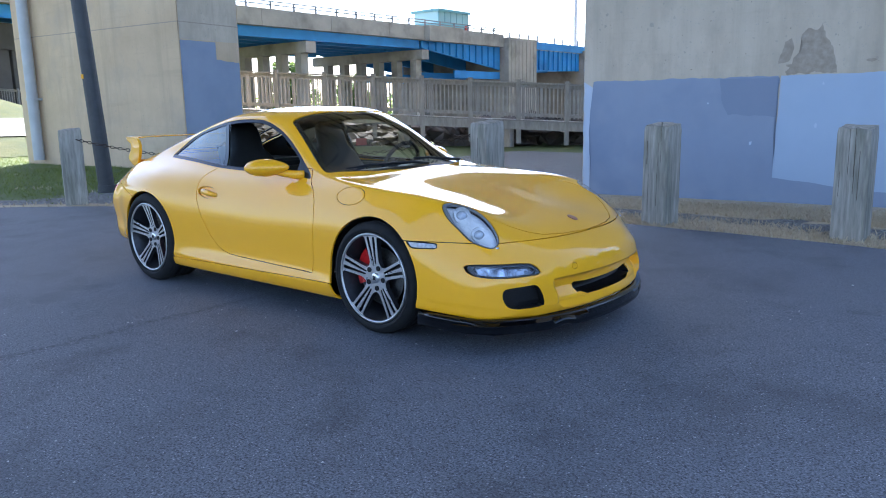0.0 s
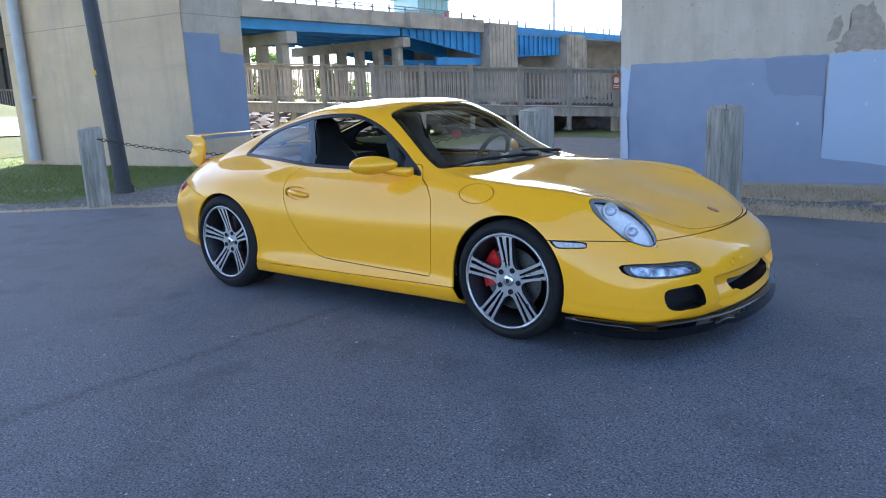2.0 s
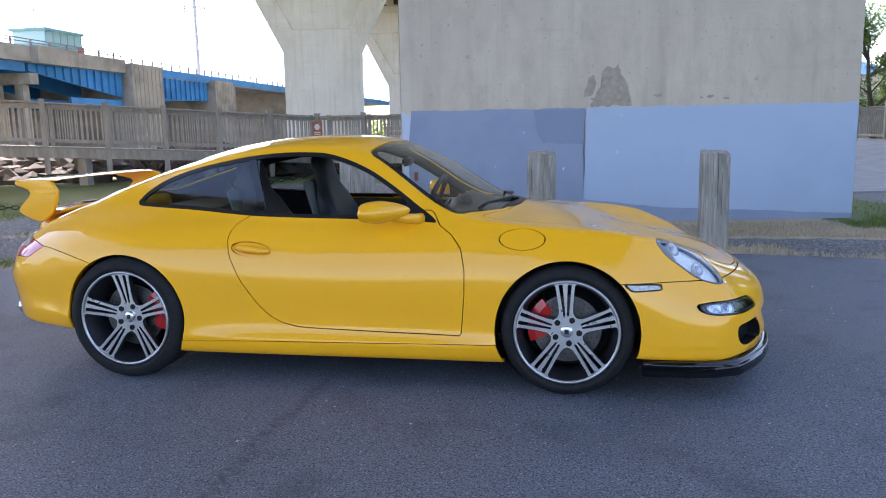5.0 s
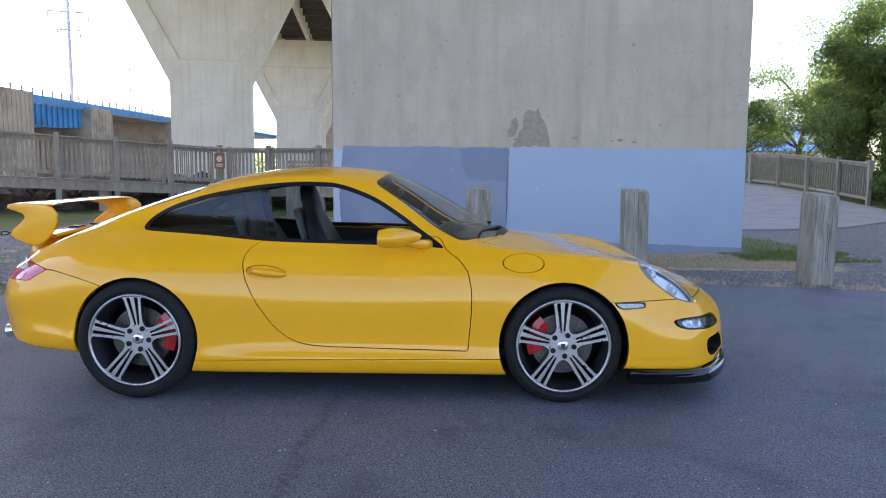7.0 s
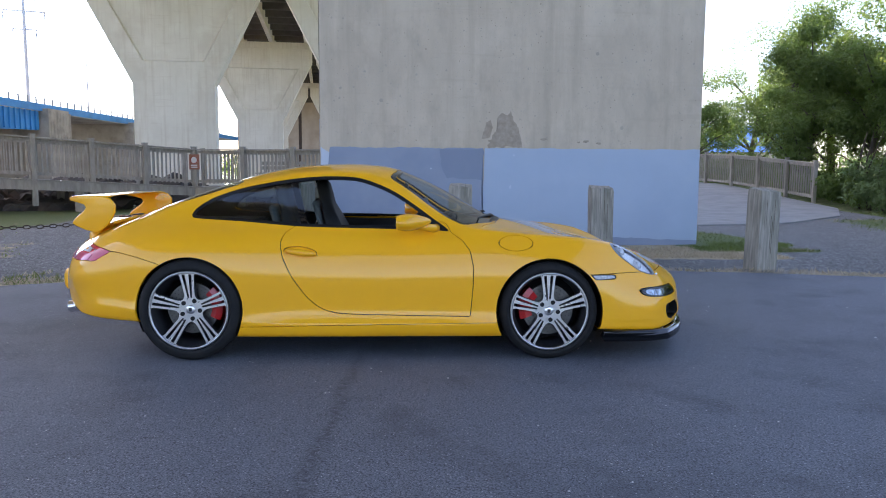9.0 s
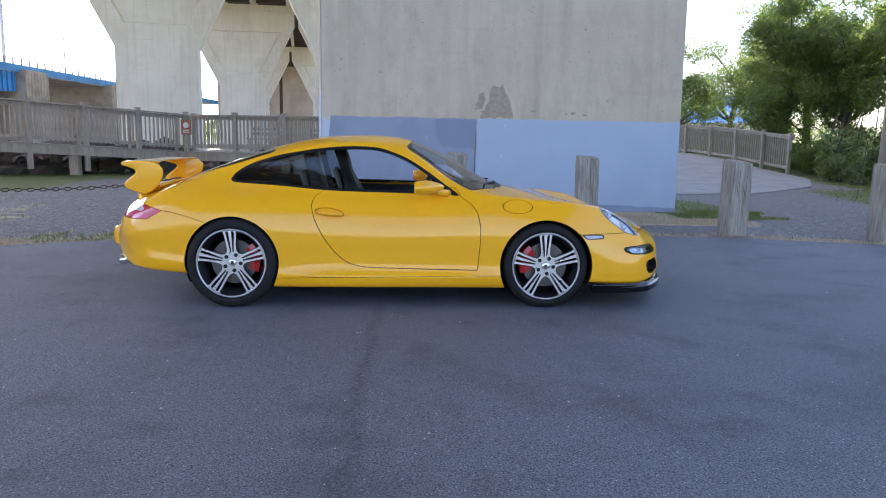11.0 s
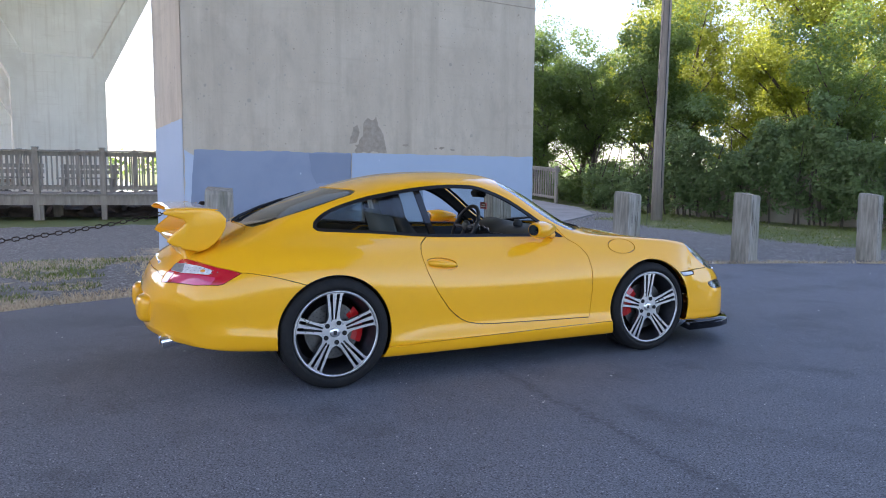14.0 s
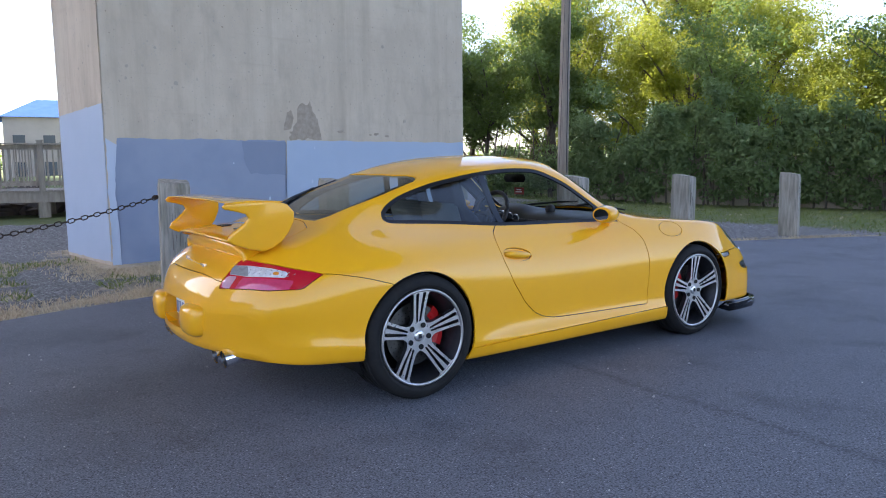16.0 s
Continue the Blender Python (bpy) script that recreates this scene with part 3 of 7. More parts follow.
for k in range(8):                      # flaked edges of the skim coat along the paint line
    u, w = rand(-H + .2, H - .2), LINE + rand(-.03, .16)
    r = rand(.02, .06)
    paint_patch(main_pier, "flake", "", ragged([(u + r * math.cos(a) * rand(.7, 1.7), w + r * math.sin(a) * rand(.3, .7)) for a in [i * math.pi / 4 for i in range(8)]], .012, k, step=.02), M["bare_patch"], .0062)
for k in range(5):                      # chips in the paint
    u, w = rand(-2.7, 1.5), rand(.35, LINE - .1)
    r = rand(.008, .03)
    paint_patch(main_pier, "paint_chip", "", [(u + r * math.cos(a) * rand(.5, 1), w + r * math.sin(a) * rand(.6, 1.8)) for a in [i * math.pi / 4 for i in range(8)]], M["paint_pale"], .0066)
for u, w in ((1.75, 1.92), (-2.2, 2.3), (1.3, 3.1)):
    bm = bmesh.new()
    tube(bm, (u, .02, w), (u, -.004, w), .028, .028, 14)
    part("tie_hole", bm, M["concrete_old"], main_pier, "round tie hole plug")
paint_patch(left_pier, "paint_field", "slate blue paint on the pier side", ragged([(.02, .55), (PIER_DEEP - .02, .55), (PIER_DEEP - .02, 2.35), (1.0, 2.40), (1.0, 2.78), (.02, 2.78)], .012, 9), M["paint_dark"], .004, "right")
paint_patch(left_pier, "paint_field", "grey painted upper side of the pier", ragged([(.02, 2.80), (PIER_DEEP - .02, 2.80), (PIER_DEEP - .02, 9), (.02, 9)], .01, 9), M["concrete"], .002, "right")
for z in (3.15,):
    bm = bmesh.new()
    box(bm, (-H - .004, -.004, z), (H + .004, PIER_DEEP + .004, z + .02))
    part("form_joint", bm, M["bare_patch"], left_pier)
bm = bmesh.new()
tube(bm, (-2.35, -.16, .10), (-2.35, -.16, 12), .13, .13, 20)
for z in (1.6, 4.6):
    tube(bm, (-2.35, -.16, z), (-2.35, -.16, z + .06), .15, .15, 20)
    box(bm, (-2.52, -.16, z), (-2.18, 0.0, z + .06))
pipe = part("downpipe", bm, M["pipe"], left_pier, "pale grey drain pipe", smooth=False)
# ---- car body surface: design curves along the car (x forward), y taken positive here ----
def curve(*keys):
    """A smooth monotone curve through (place, value) keys."""
    xs = np.array(keys[0::2], float)
    ys = np.array(keys[1::2], float)
    h = np.diff(xs)
    d = np.diff(ys) / h
    m = np.zeros(len(xs))
    for i in range(1, len(xs) - 1):
        if d[i - 1] * d[i] > 0:
            w1, w2 = 2 * h[i] + h[i - 1], h[i] + 2 * h[i - 1]
            m[i] = (w1 + w2) / (w1 / d[i - 1] + w2 / d[i])
    m[0], m[-1] = d[0], d[-1]

    def value(x):
        x = np.clip(np.asarray(x, float), xs[0], xs[-1])
        i = np.clip(np.searchsorted(xs, x) - 1, 0, len(h) - 1)
        t = (x - xs[i]) / h[i]
        a, b = t * t * (3 - 2 * t), t * (1 - t)
        return ys[i] * (1 - a) + ys[i + 1] * a + h[i] * b * (m[i] * (1 - t) - m[i + 1] * t)

    return value


TAIL, NOSE = -2.1958, 2.2246
TOP_Z = curve(-2.205, 0.475, -2.194, 0.5293, -2.15, 0.6618, -2.07, 0.7461, -1.95, 0.8153, -1.7, 0.9062, -1.5, 0.9928, -1.32, 1.06, -1.15, 1.1193, -.98, 1.1728, -.72, 1.2412, -.47, 1.2776, -.2, 1.2879, 0, 1.2773,
              0.14, 1.2535, 0.25, 1.2115, 0.39, 1.1516, 0.56, 1.0627, 0.77, 0.9432, 0.88, 0.892, 1, 0.8702, 1.2, 0.8237, 1.4, 0.7693, 1.6, 0.7211, 1.8, 0.6761, 1.95, 0.6315, 2.062, 0.5777, 2.138, 0.5261,
              2.192, 0.4714, 2.214, 0.4294, 2.225, 0.345)
DROP = curve(-2.205, 0.002, -2, 0.0088, -1.5, 0.016, -1.175, 0.0228, -.8, 0.0309, 0, 0.0287, 0.25, 0.0341, 0.45, 0.0437, 0.6, 0.0529, 0.75, 0.0484, 0.9, 0.0281, 1.175, 0.003, 1.5, -.0013,
             2.008, 0.002, 2.225, -.0035)
RAIL_Y = curve(-2.205, 0.6012, -1.9, 0.6014, -1.5, 0.5383, -1.175, 0.4903, -.8, 0.5275, -.4, 0.5535, 0, 0.5533, 0.25, 0.5764, 0.45, 0.6138, 0.6, 0.6436, 0.75, 0.6605, 0.9, 0.6746, 1.175, 0.6891,
               1.6, 0.6799, 1.9, 0.632, 2.008, 0.6132, 2.225, 0.6025)
RAIL_Z = curve(-2.205, 0.473, -2.194, 0.5363, -2.14, 0.6709, -2.06, 0.7261, -1.9, 0.812, -1.5, 0.9394, -1.175, 1.044, -.8, 1.1264, -.4, 1.1973, -.15, 1.1968, 0.1, 1.1417, 0.25, 1.073, 0.45, 0.9485, 0.6, 0.8842,
               0.75, 0.8539, 0.9, 0.8379, 1.175, 0.8155, 1.4, 0.8006, 1.55, 0.7836, 1.68, 0.7664, 1.8, 0.7317, 1.95, 0.6557, 2.062, 0.5749, 2.149, 0.4907, 2.203, 0.4213, 2.214, 0.411, 2.225, 0.342)
BELT_Y = curve(-2.205, 0.625, -2.194, 0.648, -2.16, 0.684, -2.10, 0.698, -1.9, 0.702, -1.5, 0.6509, -1.175, 0.59, -.8, 0.618, -.4, 0.643, 0, 0.66, 0.45, 0.68, 0.75, 0.72, 1.175, 0.765, 1.5, 0.7776, 1.8, 0.7411, 2.008, 0.7208,
               2.14, 0.708, 2.185, 0.688, 2.207, 0.664, 2.225, 0.622)
BELT_Z = curve(-2.205, 0.47, -2.194, 0.5244, -2.12, 0.6651, -1.9, 0.7692, -1.5, 0.875, -1.175, 0.912, -.8, 0.89, -.4, 0.862, 0, 0.853, 0.45, 0.846, 0.75, 0.825, 0.9, 0.81, 1.175, 0.78, 1.4, 0.7521,
               1.55, 0.7279, 1.7, 0.6946, 1.85, 0.6501, 2.008, 0.5856, 2.117, 0.5158, 2.182, 0.4409, 2.214, 0.4043, 2.225, 0.338)
SHOULDER_Y = curve(-2.205, 0.6399, -2.198, 0.6751, -2.185, 0.7069, -2.16, 0.7343, -2.12, 0.7539, -1.9, 0.7809, -1.5, 0.808, -1.175, 0.812, -.8, 0.785, -.4, 0.748, 0, 0.742, 0.45, 0.75, 0.75, 0.778, 1.175, 0.822,
                   1.5, 0.8246, 1.8, 0.7881, 2.008, 0.7623, 2.125, 0.7522, 2.175, 0.7313, 2.203, 0.7031, 2.217, 0.6701, 2.225, 0.636)
SHOULDER_Z = curve(-2.205, 0.465, -2.194, 0.5116, -2.17, 0.5772, -2.08, 0.6602, -1.9, 0.7166, -1.5, 0.78, -1.175, 0.805, -.8, 0.8, -.4, 0.795, 0, 0.79, 0.45, 0.785, 0.75, 0.765, 1.175, 0.705, 1.4, 0.6703,
                   1.6, 0.6155, 1.8, 0.567, 2.008, 0.5102, 2.138, 0.4314, 2.214, 0.3975, 2.225, 0.332)
HIP_Y = curve(-2.205, 0.6395, -2.198, 0.6837, -2.185, 0.7238, -2.16, 0.7589, -2.12, 0.7844, -1.9, 0.8245, -1.5, 0.8692, -1.175, 0.8865, -.8, 0.862, -.4, 0.832, 0, 0.83, 0.45, 0.832, 0.75, 0.842, 1.175, 0.868,
              1.5, 0.862, 1.8, 0.829, 2.008, 0.8041, 2.125, 0.7875, 2.175, 0.7596, 2.203, 0.7233, 2.217, 0.6817, 2.225, 0.6388)
HIP_Z = curve(-2.205, 0.455, -2.194, 0.4917, -2.17, 0.52, -2.08, 0.545, -1.9, 0.575, -1.5, 0.62, -1.175, 0.635, -.8, 0.6, -.4, 0.57, 0.75, 0.57, 1.175, 0.565, 1.5, 0.52, 1.8, 0.45, 2.008, 0.4,
              2.138, 0.37, 2.214, 0.3602, 2.225, 0.315)
FLANK_Y = curve(-2.205, 0.6302, -2.198, 0.6744, -2.185, 0.7145, -2.16, 0.7497, -2.12, 0.7754, -1.9, 0.8161, -1.5, 0.8595, -1.175, 0.8798, -.8, 0.858, -.5, 0.824, -.2, 0.818, 0.45, 0.816, 0.75, 0.83, 1.175, 0.87,
                1.5, 0.868, 1.8, 0.8399, 2.008, 0.8149, 2.125, 0.793, 2.175, 0.763, 2.203, 0.7254, 2.217, 0.6832, 2.225, 0.6399)
FLANK_Z = curve(-2.205, 0.43, -2.194, 0.4491, -2.16, 0.43, -1.5, 0.4, -1.1, 0.38, -.7, 0.317, -.3, 0.307, 0.5, 0.307, 0.9, 0.332, 1.5, 0.36, 1.9, 0.32, 2.117, 0.29, 2.214, 0.2851, 2.225, 0.285)
SILL_Y = curve(-2.205, 0.654, -2.198, 0.6981, -2.185, 0.7382, -2.16, 0.7731, -2.12, 0.7984, -1.9, 0.837, -1.5, 0.8736, -1.175, 0.8744, -.8, 0.868, -.5, 0.86, 0, 0.855, 0.75, 0.852, 1, 0.865, 1.5, 0.868,
               1.8, 0.84, 2.008, 0.8155, 2.125, 0.7941, 2.175, 0.7642, 2.203, 0.7268, 2.217, 0.6846, 2.225, 0.6413)
SILL_Z = curve(-2.205, 0.412, -2.194, 0.3648, -2.18, 0.351, -2.11, 0.341, -1.5, 0.31, -1, 0.25, -.8, 0.232, 0, 0.228, 0.8, 0.228, 1, 0.24, 1.5, 0.28, 1.9, 0.25, 2.117, 0.25, 2.214, 0.2451,
               2.225, 0.268)
FOOT_Y = curve(-2.205, 0.6163, -2.198, 0.6604, -2.185, 0.7004, -2.16, 0.7353, -2.12, 0.7604, -1.9, 0.7984, -1.5, 0.8294, -.8, 0.832, 0.8, 0.815, 1.2, 0.845, 1.5, 0.855, 1.9, 0.8145, 2.125, 0.7802, 2.175, 0.7513,
               2.203, 0.7144, 2.217, 0.6724, 2.225, 0.6293)
FOOT_Z = curve(-2.205, 0.4, -2.194, 0.3126, -2.18, 0.285, -2.06, 0.262, -1.5, 0.245, -1, 0.165, -.8, 0.156, 0, 0.155, 0.8, 0.155, 1.1, 0.17, 1.5, 0.205, 1.9, 0.19, 2.117, 0.186, 2.214, 0.2129,
               2.225, 0.258)
FRONT_BEND, REAR_BEND = 0.271, 0.29


def body_point(x, y, z):
    """Round the nose and the tail in plan; the foot of the tail draws in further."""
    f = np.clip((x - 1.25) / (NOSE - 1.25), 0, 1.02)
    r = np.clip((-1.35 - x) / (-1.35 - TAIL), 0, 1)
    a = np.abs(y) / .8
    low = np.clip((.56 - z) / .22, 0, 1)
    return x - FRONT_BEND * f * f * (3 - 2 * f) * a ** 2.4 + (REAR_BEND + .07 * low * low * (3 - 2 * low)) * r * r * (3 - 2 * r) * a ** 2.8


CAP = 12                           # rows that close each blunt end


def body_grid(nu=250, per=8):
    """Half of the body (y >= 0): points [station, round the section from the middle of the floor to the middle of the top]."""
    s = np.linspace(0, 1, nu)
    bulge = lambda q: q - .13 * np.sin(2 * np.pi * q)
    x = TAIL + (NOSE - TAIL) * (bulge(s) * .75 + s * .25)
    top, foot_y, foot_z = TOP_Z(x), FOOT_Y(x), FOOT_Z(x)
    none = np.zeros(nu)
    ys = np.stack([none, none + .42, foot_y - .07, foot_y, SILL_Y(x), FLANK_Y(x), HIP_Y(x), SHOULDER_Y(x), BELT_Y(x), RAIL_Y(x), none + .40, none])
    zs = np.stack([foot_z - .004, foot_z - .004, foot_z - .004, foot_z + .004, SILL_Z(x), FLANK_Z(x), HIP_Z(x), SHOULDER_Z(x), BELT_Z(x), RAIL_Z(x), top - DROP(x), top])
    lift = .035 * np.clip((-x - 1.98) / .16, 0, 1) ** 2
    zs[0] += lift
    zs[1] += lift
    zs[2] += lift * .35
    knots = np.array([-.87, -.45, -.07, 0, .085, .24, .44, .63, .74, 1.05, 1.27, 1.68])
    full_t = np.concatenate([knots, [2 * knots[-1] - knots[-2]]])
    full_y = np.concatenate([ys, -ys[-2:-1]])
    full_z = np.concatenate([zs, zs[-2:-1]])
    slopes = []
    for vals in (full_y, full_z):
        m = np.zeros_like(vals)
        d = (vals[1:] - vals[:-1]) / np.diff(full_t)[:, None]
        h = np.diff(full_t)[:, None]
        m[1:-1] = (d[:-1] * h[1:] + d[1:] * h[:-1]) / (h[1:] + h[:-1])
        m[0], m[-1] = d[0], d[-1]
        slopes.append(m)
    rows_y, rows_z = [], []
    last = len(knots) - 2
    for k in range(last + 1):
        n = per * 2 if k >= last - 1 else 4 if k < 3 else per
        h = knots[k + 1] - knots[k]
        for j in range(n + (k == last)):
            t = j / n
            a, b = t * t * (3 - 2 * t), t * (1 - t)
            for vals, m, out in ((full_y, slopes[0], rows_y), (full_z, slopes[1], rows_z)):
                out.append(vals[k] * (1 - a) + vals[k + 1] * a + h * b * (m[k] * (1 - t) - m[k + 1] * t))
    y, z = np.array(rows_y).T, np.array(rows_z).T
    for arr, mirror in ((y, -1), (z, 1)):                     # soften the section knots
        for _ in range(16):
            nxt = np.concatenate([arr[:, 1:], mirror * arr[:, -2:-1]], 1)
            prv = np.concatenate([arr[:, :1], arr[:, :-1]], 1)
            arr[:, 22:] = .5 * arr[:, 22:] + .25 * (nxt + prv)[:, 22:]
        for _ in range(5):
            arr[1:-1, 14:] = .5 * arr[1:-1, 14:] + .25 * (arr[2:, 14:] + arr[:-2, 14:])
    steps = [(k / CAP, .012 * (1 - (1 - k / CAP) ** 2)) for k in range(1, CAP + 1)]       # close the blunt ends
    end_y, end_z = y[-1], z[-1]
    for k, out in steps:
        x = np.append(x, NOSE + out)
        y = np.vstack([y, end_y * (1 - k) + np.minimum(end_y, .50) * k])
        z = np.vstack([z, end_z * (1 - k) + .282 * k])
    end_y, end_z = y[0], z[0]
    for k, out in steps:
        x = np.insert(x, 0, TAIL - out)
        y = np.vstack([end_y * (1 - k) + np.minimum(end_y, .60) * k, y])
        z = np.vstack([end_z * (1 - k) + .43 * k, z])
    xx = body_point(np.repeat(x[:, None], y.shape[1], 1), y, z)
    return np.stack([xx, y, z], -1)


# ---- panels: the body surface cut along shut lines ----
class Sheet:
    def __init__(self, verts, normals, faces):
        self.v, self.n, self.f = verts, normals, faces


def split(sh, f):
    """Cuts a sheet along f = 0: the part where f < 0, and the rest."""
    val = f(sh.v[:, 0], sh.v[:, 1], sh.v[:, 2])
    val = np.where(np.abs(val) < 1e-7, 1e-7, val)
    neg = val < 0
    extra_v, extra_n, cache = [], [], {}
    base = len(sh.v)

    def crossing(a, b):
        key = (a, b) if a < b else (b, a)
        if key not in cache:
            t = val[key[0]] / (val[key[0]] - val[key[1]])
            extra_v.append(sh.v[key[0]] * (1 - t) + sh.v[key[1]] * t)
            extra_n.append(sh.n[key[0]] * (1 - t) + sh.n[key[1]] * t)
            cache[key] = base + len(extra_v) - 1
        return cache[key]

    inside, outside = [], []
    for face in sh.f:
        flags = [neg[i] for i in face]
        if all(flags):
            inside.append(face)
        elif not any(flags):
            outside.append(face)
        else:
            a, b = [], []
            for k, i in enumerate(face):
                j = face[k - 1]
                if neg[j] != neg[i]:
                    c = crossing(j, i)
                    a.append(c)
                    b.append(c)
                (a if neg[i] else b).append(i)
            if len(a) > 2:
                inside.append(a)
            if len(b) > 2:
                outside.append(b)
    if extra_v:
        v, n = np.vstack([sh.v, extra_v]), np.vstack([sh.n, extra_n])
    else:
        v, n = sh.v, sh.n
    return Sheet(v, n, inside), Sheet(v, n, outside)


def gap(sh, f, g=.002):
    """Cuts along f = 0 and leaves an open shut line of width 2 g."""
    inner, rest = split(sh, lambda x, y, z: f(x, y, z) + g)
    _, outer = split(rest, lambda x, y, z: f(x, y, z) - g)
    return inner, outer


def rounded(points, closed=True, n=6):
    """A smooth closed line through points."""
    P = np.array(points, float)
    out = []
    for i in range(len(P)):
        a, b, c, d = P[i - 1], P[i], P[(i + 1) % len(P)], P[(i + 2) % len(P)]
        for k in range(n):
            t = k / n
            out.append(.5 * (2 * b + (c - a) * t + (2 * a - 5 * b + 4 * c - d) * t * t + (3 * b - a - 3 * c + d) * t ** 3))
    return np.array(out)


def inside_of(points, u, w):
    """Signed distance of (u, w) to a closed outline, negative inside."""
    P = np.array(points, float)
    best = np.full(len(u), 1e9)
    inside = np.zeros(len(u), bool)
    for i in range(len(P)):
        a, b = P[i], P[(i + 1) % len(P)]
        d = b - a
        L = max(d @ d, 1e-12)
        t = np.clip(((u - a[0]) * d[0] + (w - a[1]) * d[1]) / L, 0, 1)
        best = np.minimum(best, (u - a[0] - t * d[0]) ** 2 + (w - a[1] - t * d[1]) ** 2)
        cond = (a[1] > w) != (b[1] > w)
        slope = (b[0] - a[0]) / (b[1] - a[1]) if b[1] != a[1] else 0
        inside ^= cond & (u < a[0] + (w - a[1]) * slope)
    best = np.sqrt(best)
    return np.where(inside, -best, best)


def side_shape(outline, ymin):
    return lambda x, y, z: np.maximum(inside_of(outline, x, z), ymin - y)


def top_shape(outline, zmin):
    return lambda x, y, z: np.maximum(inside_of(outline, x, y), zmin - z)


def front_shape(outline, xmin):
    return lambda x, y, z: np.maximum(inside_of(outline, y, z), xmin - x)


def facing(points, normal, reach=.16, n=6, close=True):
    """A shape seen along a slanted normal, from points on the surface."""
    P = np.array(points, float)
    c = P.mean(0)
    nn = np.array(normal, float) / np.linalg.norm(normal)
    e1 = P[len(P) // 2] - P[0]
    e1 -= nn * (e1 @ nn)
    e1 /= np.linalg.norm(e1)
    e2 = np.cross(nn, e1)
    flat = np.stack([(P - c) @ e1, (P - c) @ e2], 1)
    line = rounded(flat, n=n) if close else flat

    def f(x, y, z):
        q = np.stack([x, y, z], 1) - c
        return np.maximum(inside_of(line, q @ e1, q @ e2), np.abs(q @ nn) - reach)

    return f


def grid_sheet():
    G = body_grid()
    nu, nv = G.shape[:2]
    du = np.gradient(G, axis=0)
    du[CAP:-CAP] = np.gradient(G[CAP:-CAP], axis=0)
    dv = np.gradient(G, axis=1)
    nrm = np.cross(dv, du)
    nrm[:, 0] *= [1, 0, 1]
    nrm[:, -1] *= [1, 0, 1]
    size = np.linalg.norm(nrm, axis=2, keepdims=True)
    nrm = nrm / np.maximum(size, 1e-9)
    for i in range(CAP):                              # the blunt ends face along the plan curve
        a, low = np.abs(G[i, :, 1]) / .8, np.clip((.56 - G[i, :, 2]) / .22, 0, 1)
        bend = REAR_BEND + .07 * low * low * (3 - 2 * low)
        end = np.stack([-np.ones(nv), bend * 2.8 * a ** 1.8 / .8, -.07 / .22 * 6 * low * (1 - low) * a ** 2.8], 1)
        nrm[i] = end / np.linalg.norm(end, axis=1, keepdims=True)
        a = np.abs(G[-1 - i, :, 1]) / .8
        end = np.stack([np.ones(nv), FRONT_BEND * 2.4 * a ** 1.4 / .8, np.zeros(nv)], 1)
        nrm[-1 - i] = end / np.linalg.norm(end, axis=1, keepdims=True)
    for _ in range(8):                                # one soft turn from the flanks into the ends
        for k in (slice(CAP, CAP + 10), slice(nu - CAP - 10, nu - CAP)):
            nrm[k] = .5 * nrm[k] + .25 * (nrm[k.start - 1:k.stop - 1] + nrm[k.start + 1:k.stop + 1])
    nrm /= np.maximum(np.linalg.norm(nrm, axis=2, keepdims=True), 1e-9)
    faces = [[i * nv + j, i * nv + j + 1, (i + 1) * nv + j + 1, (i + 1) * nv + j] for i in range(nu - 1) for j in range(nv - 1)]
    flat = G.reshape(-1, 3)
    nrm = nrm.reshape(-1, 3)
    if (nrm @ np.array([0, 1.0, 0]))[np.argmax(flat[:, 1])] < 0:
        nrm = -nrm
    return Sheet(flat, nrm, faces)


def compact(sh):
    used = np.unique(np.concatenate([np.array(f) for f in sh.f])) if sh.f else np.array([], int)
    new_i = np.full(len(sh.v), -1)
    new_i[used] = np.arange(len(used))
    return Sheet(sh.v[used], sh.n[used], [[int(new_i[i]) for i in f] for f in sh.f])


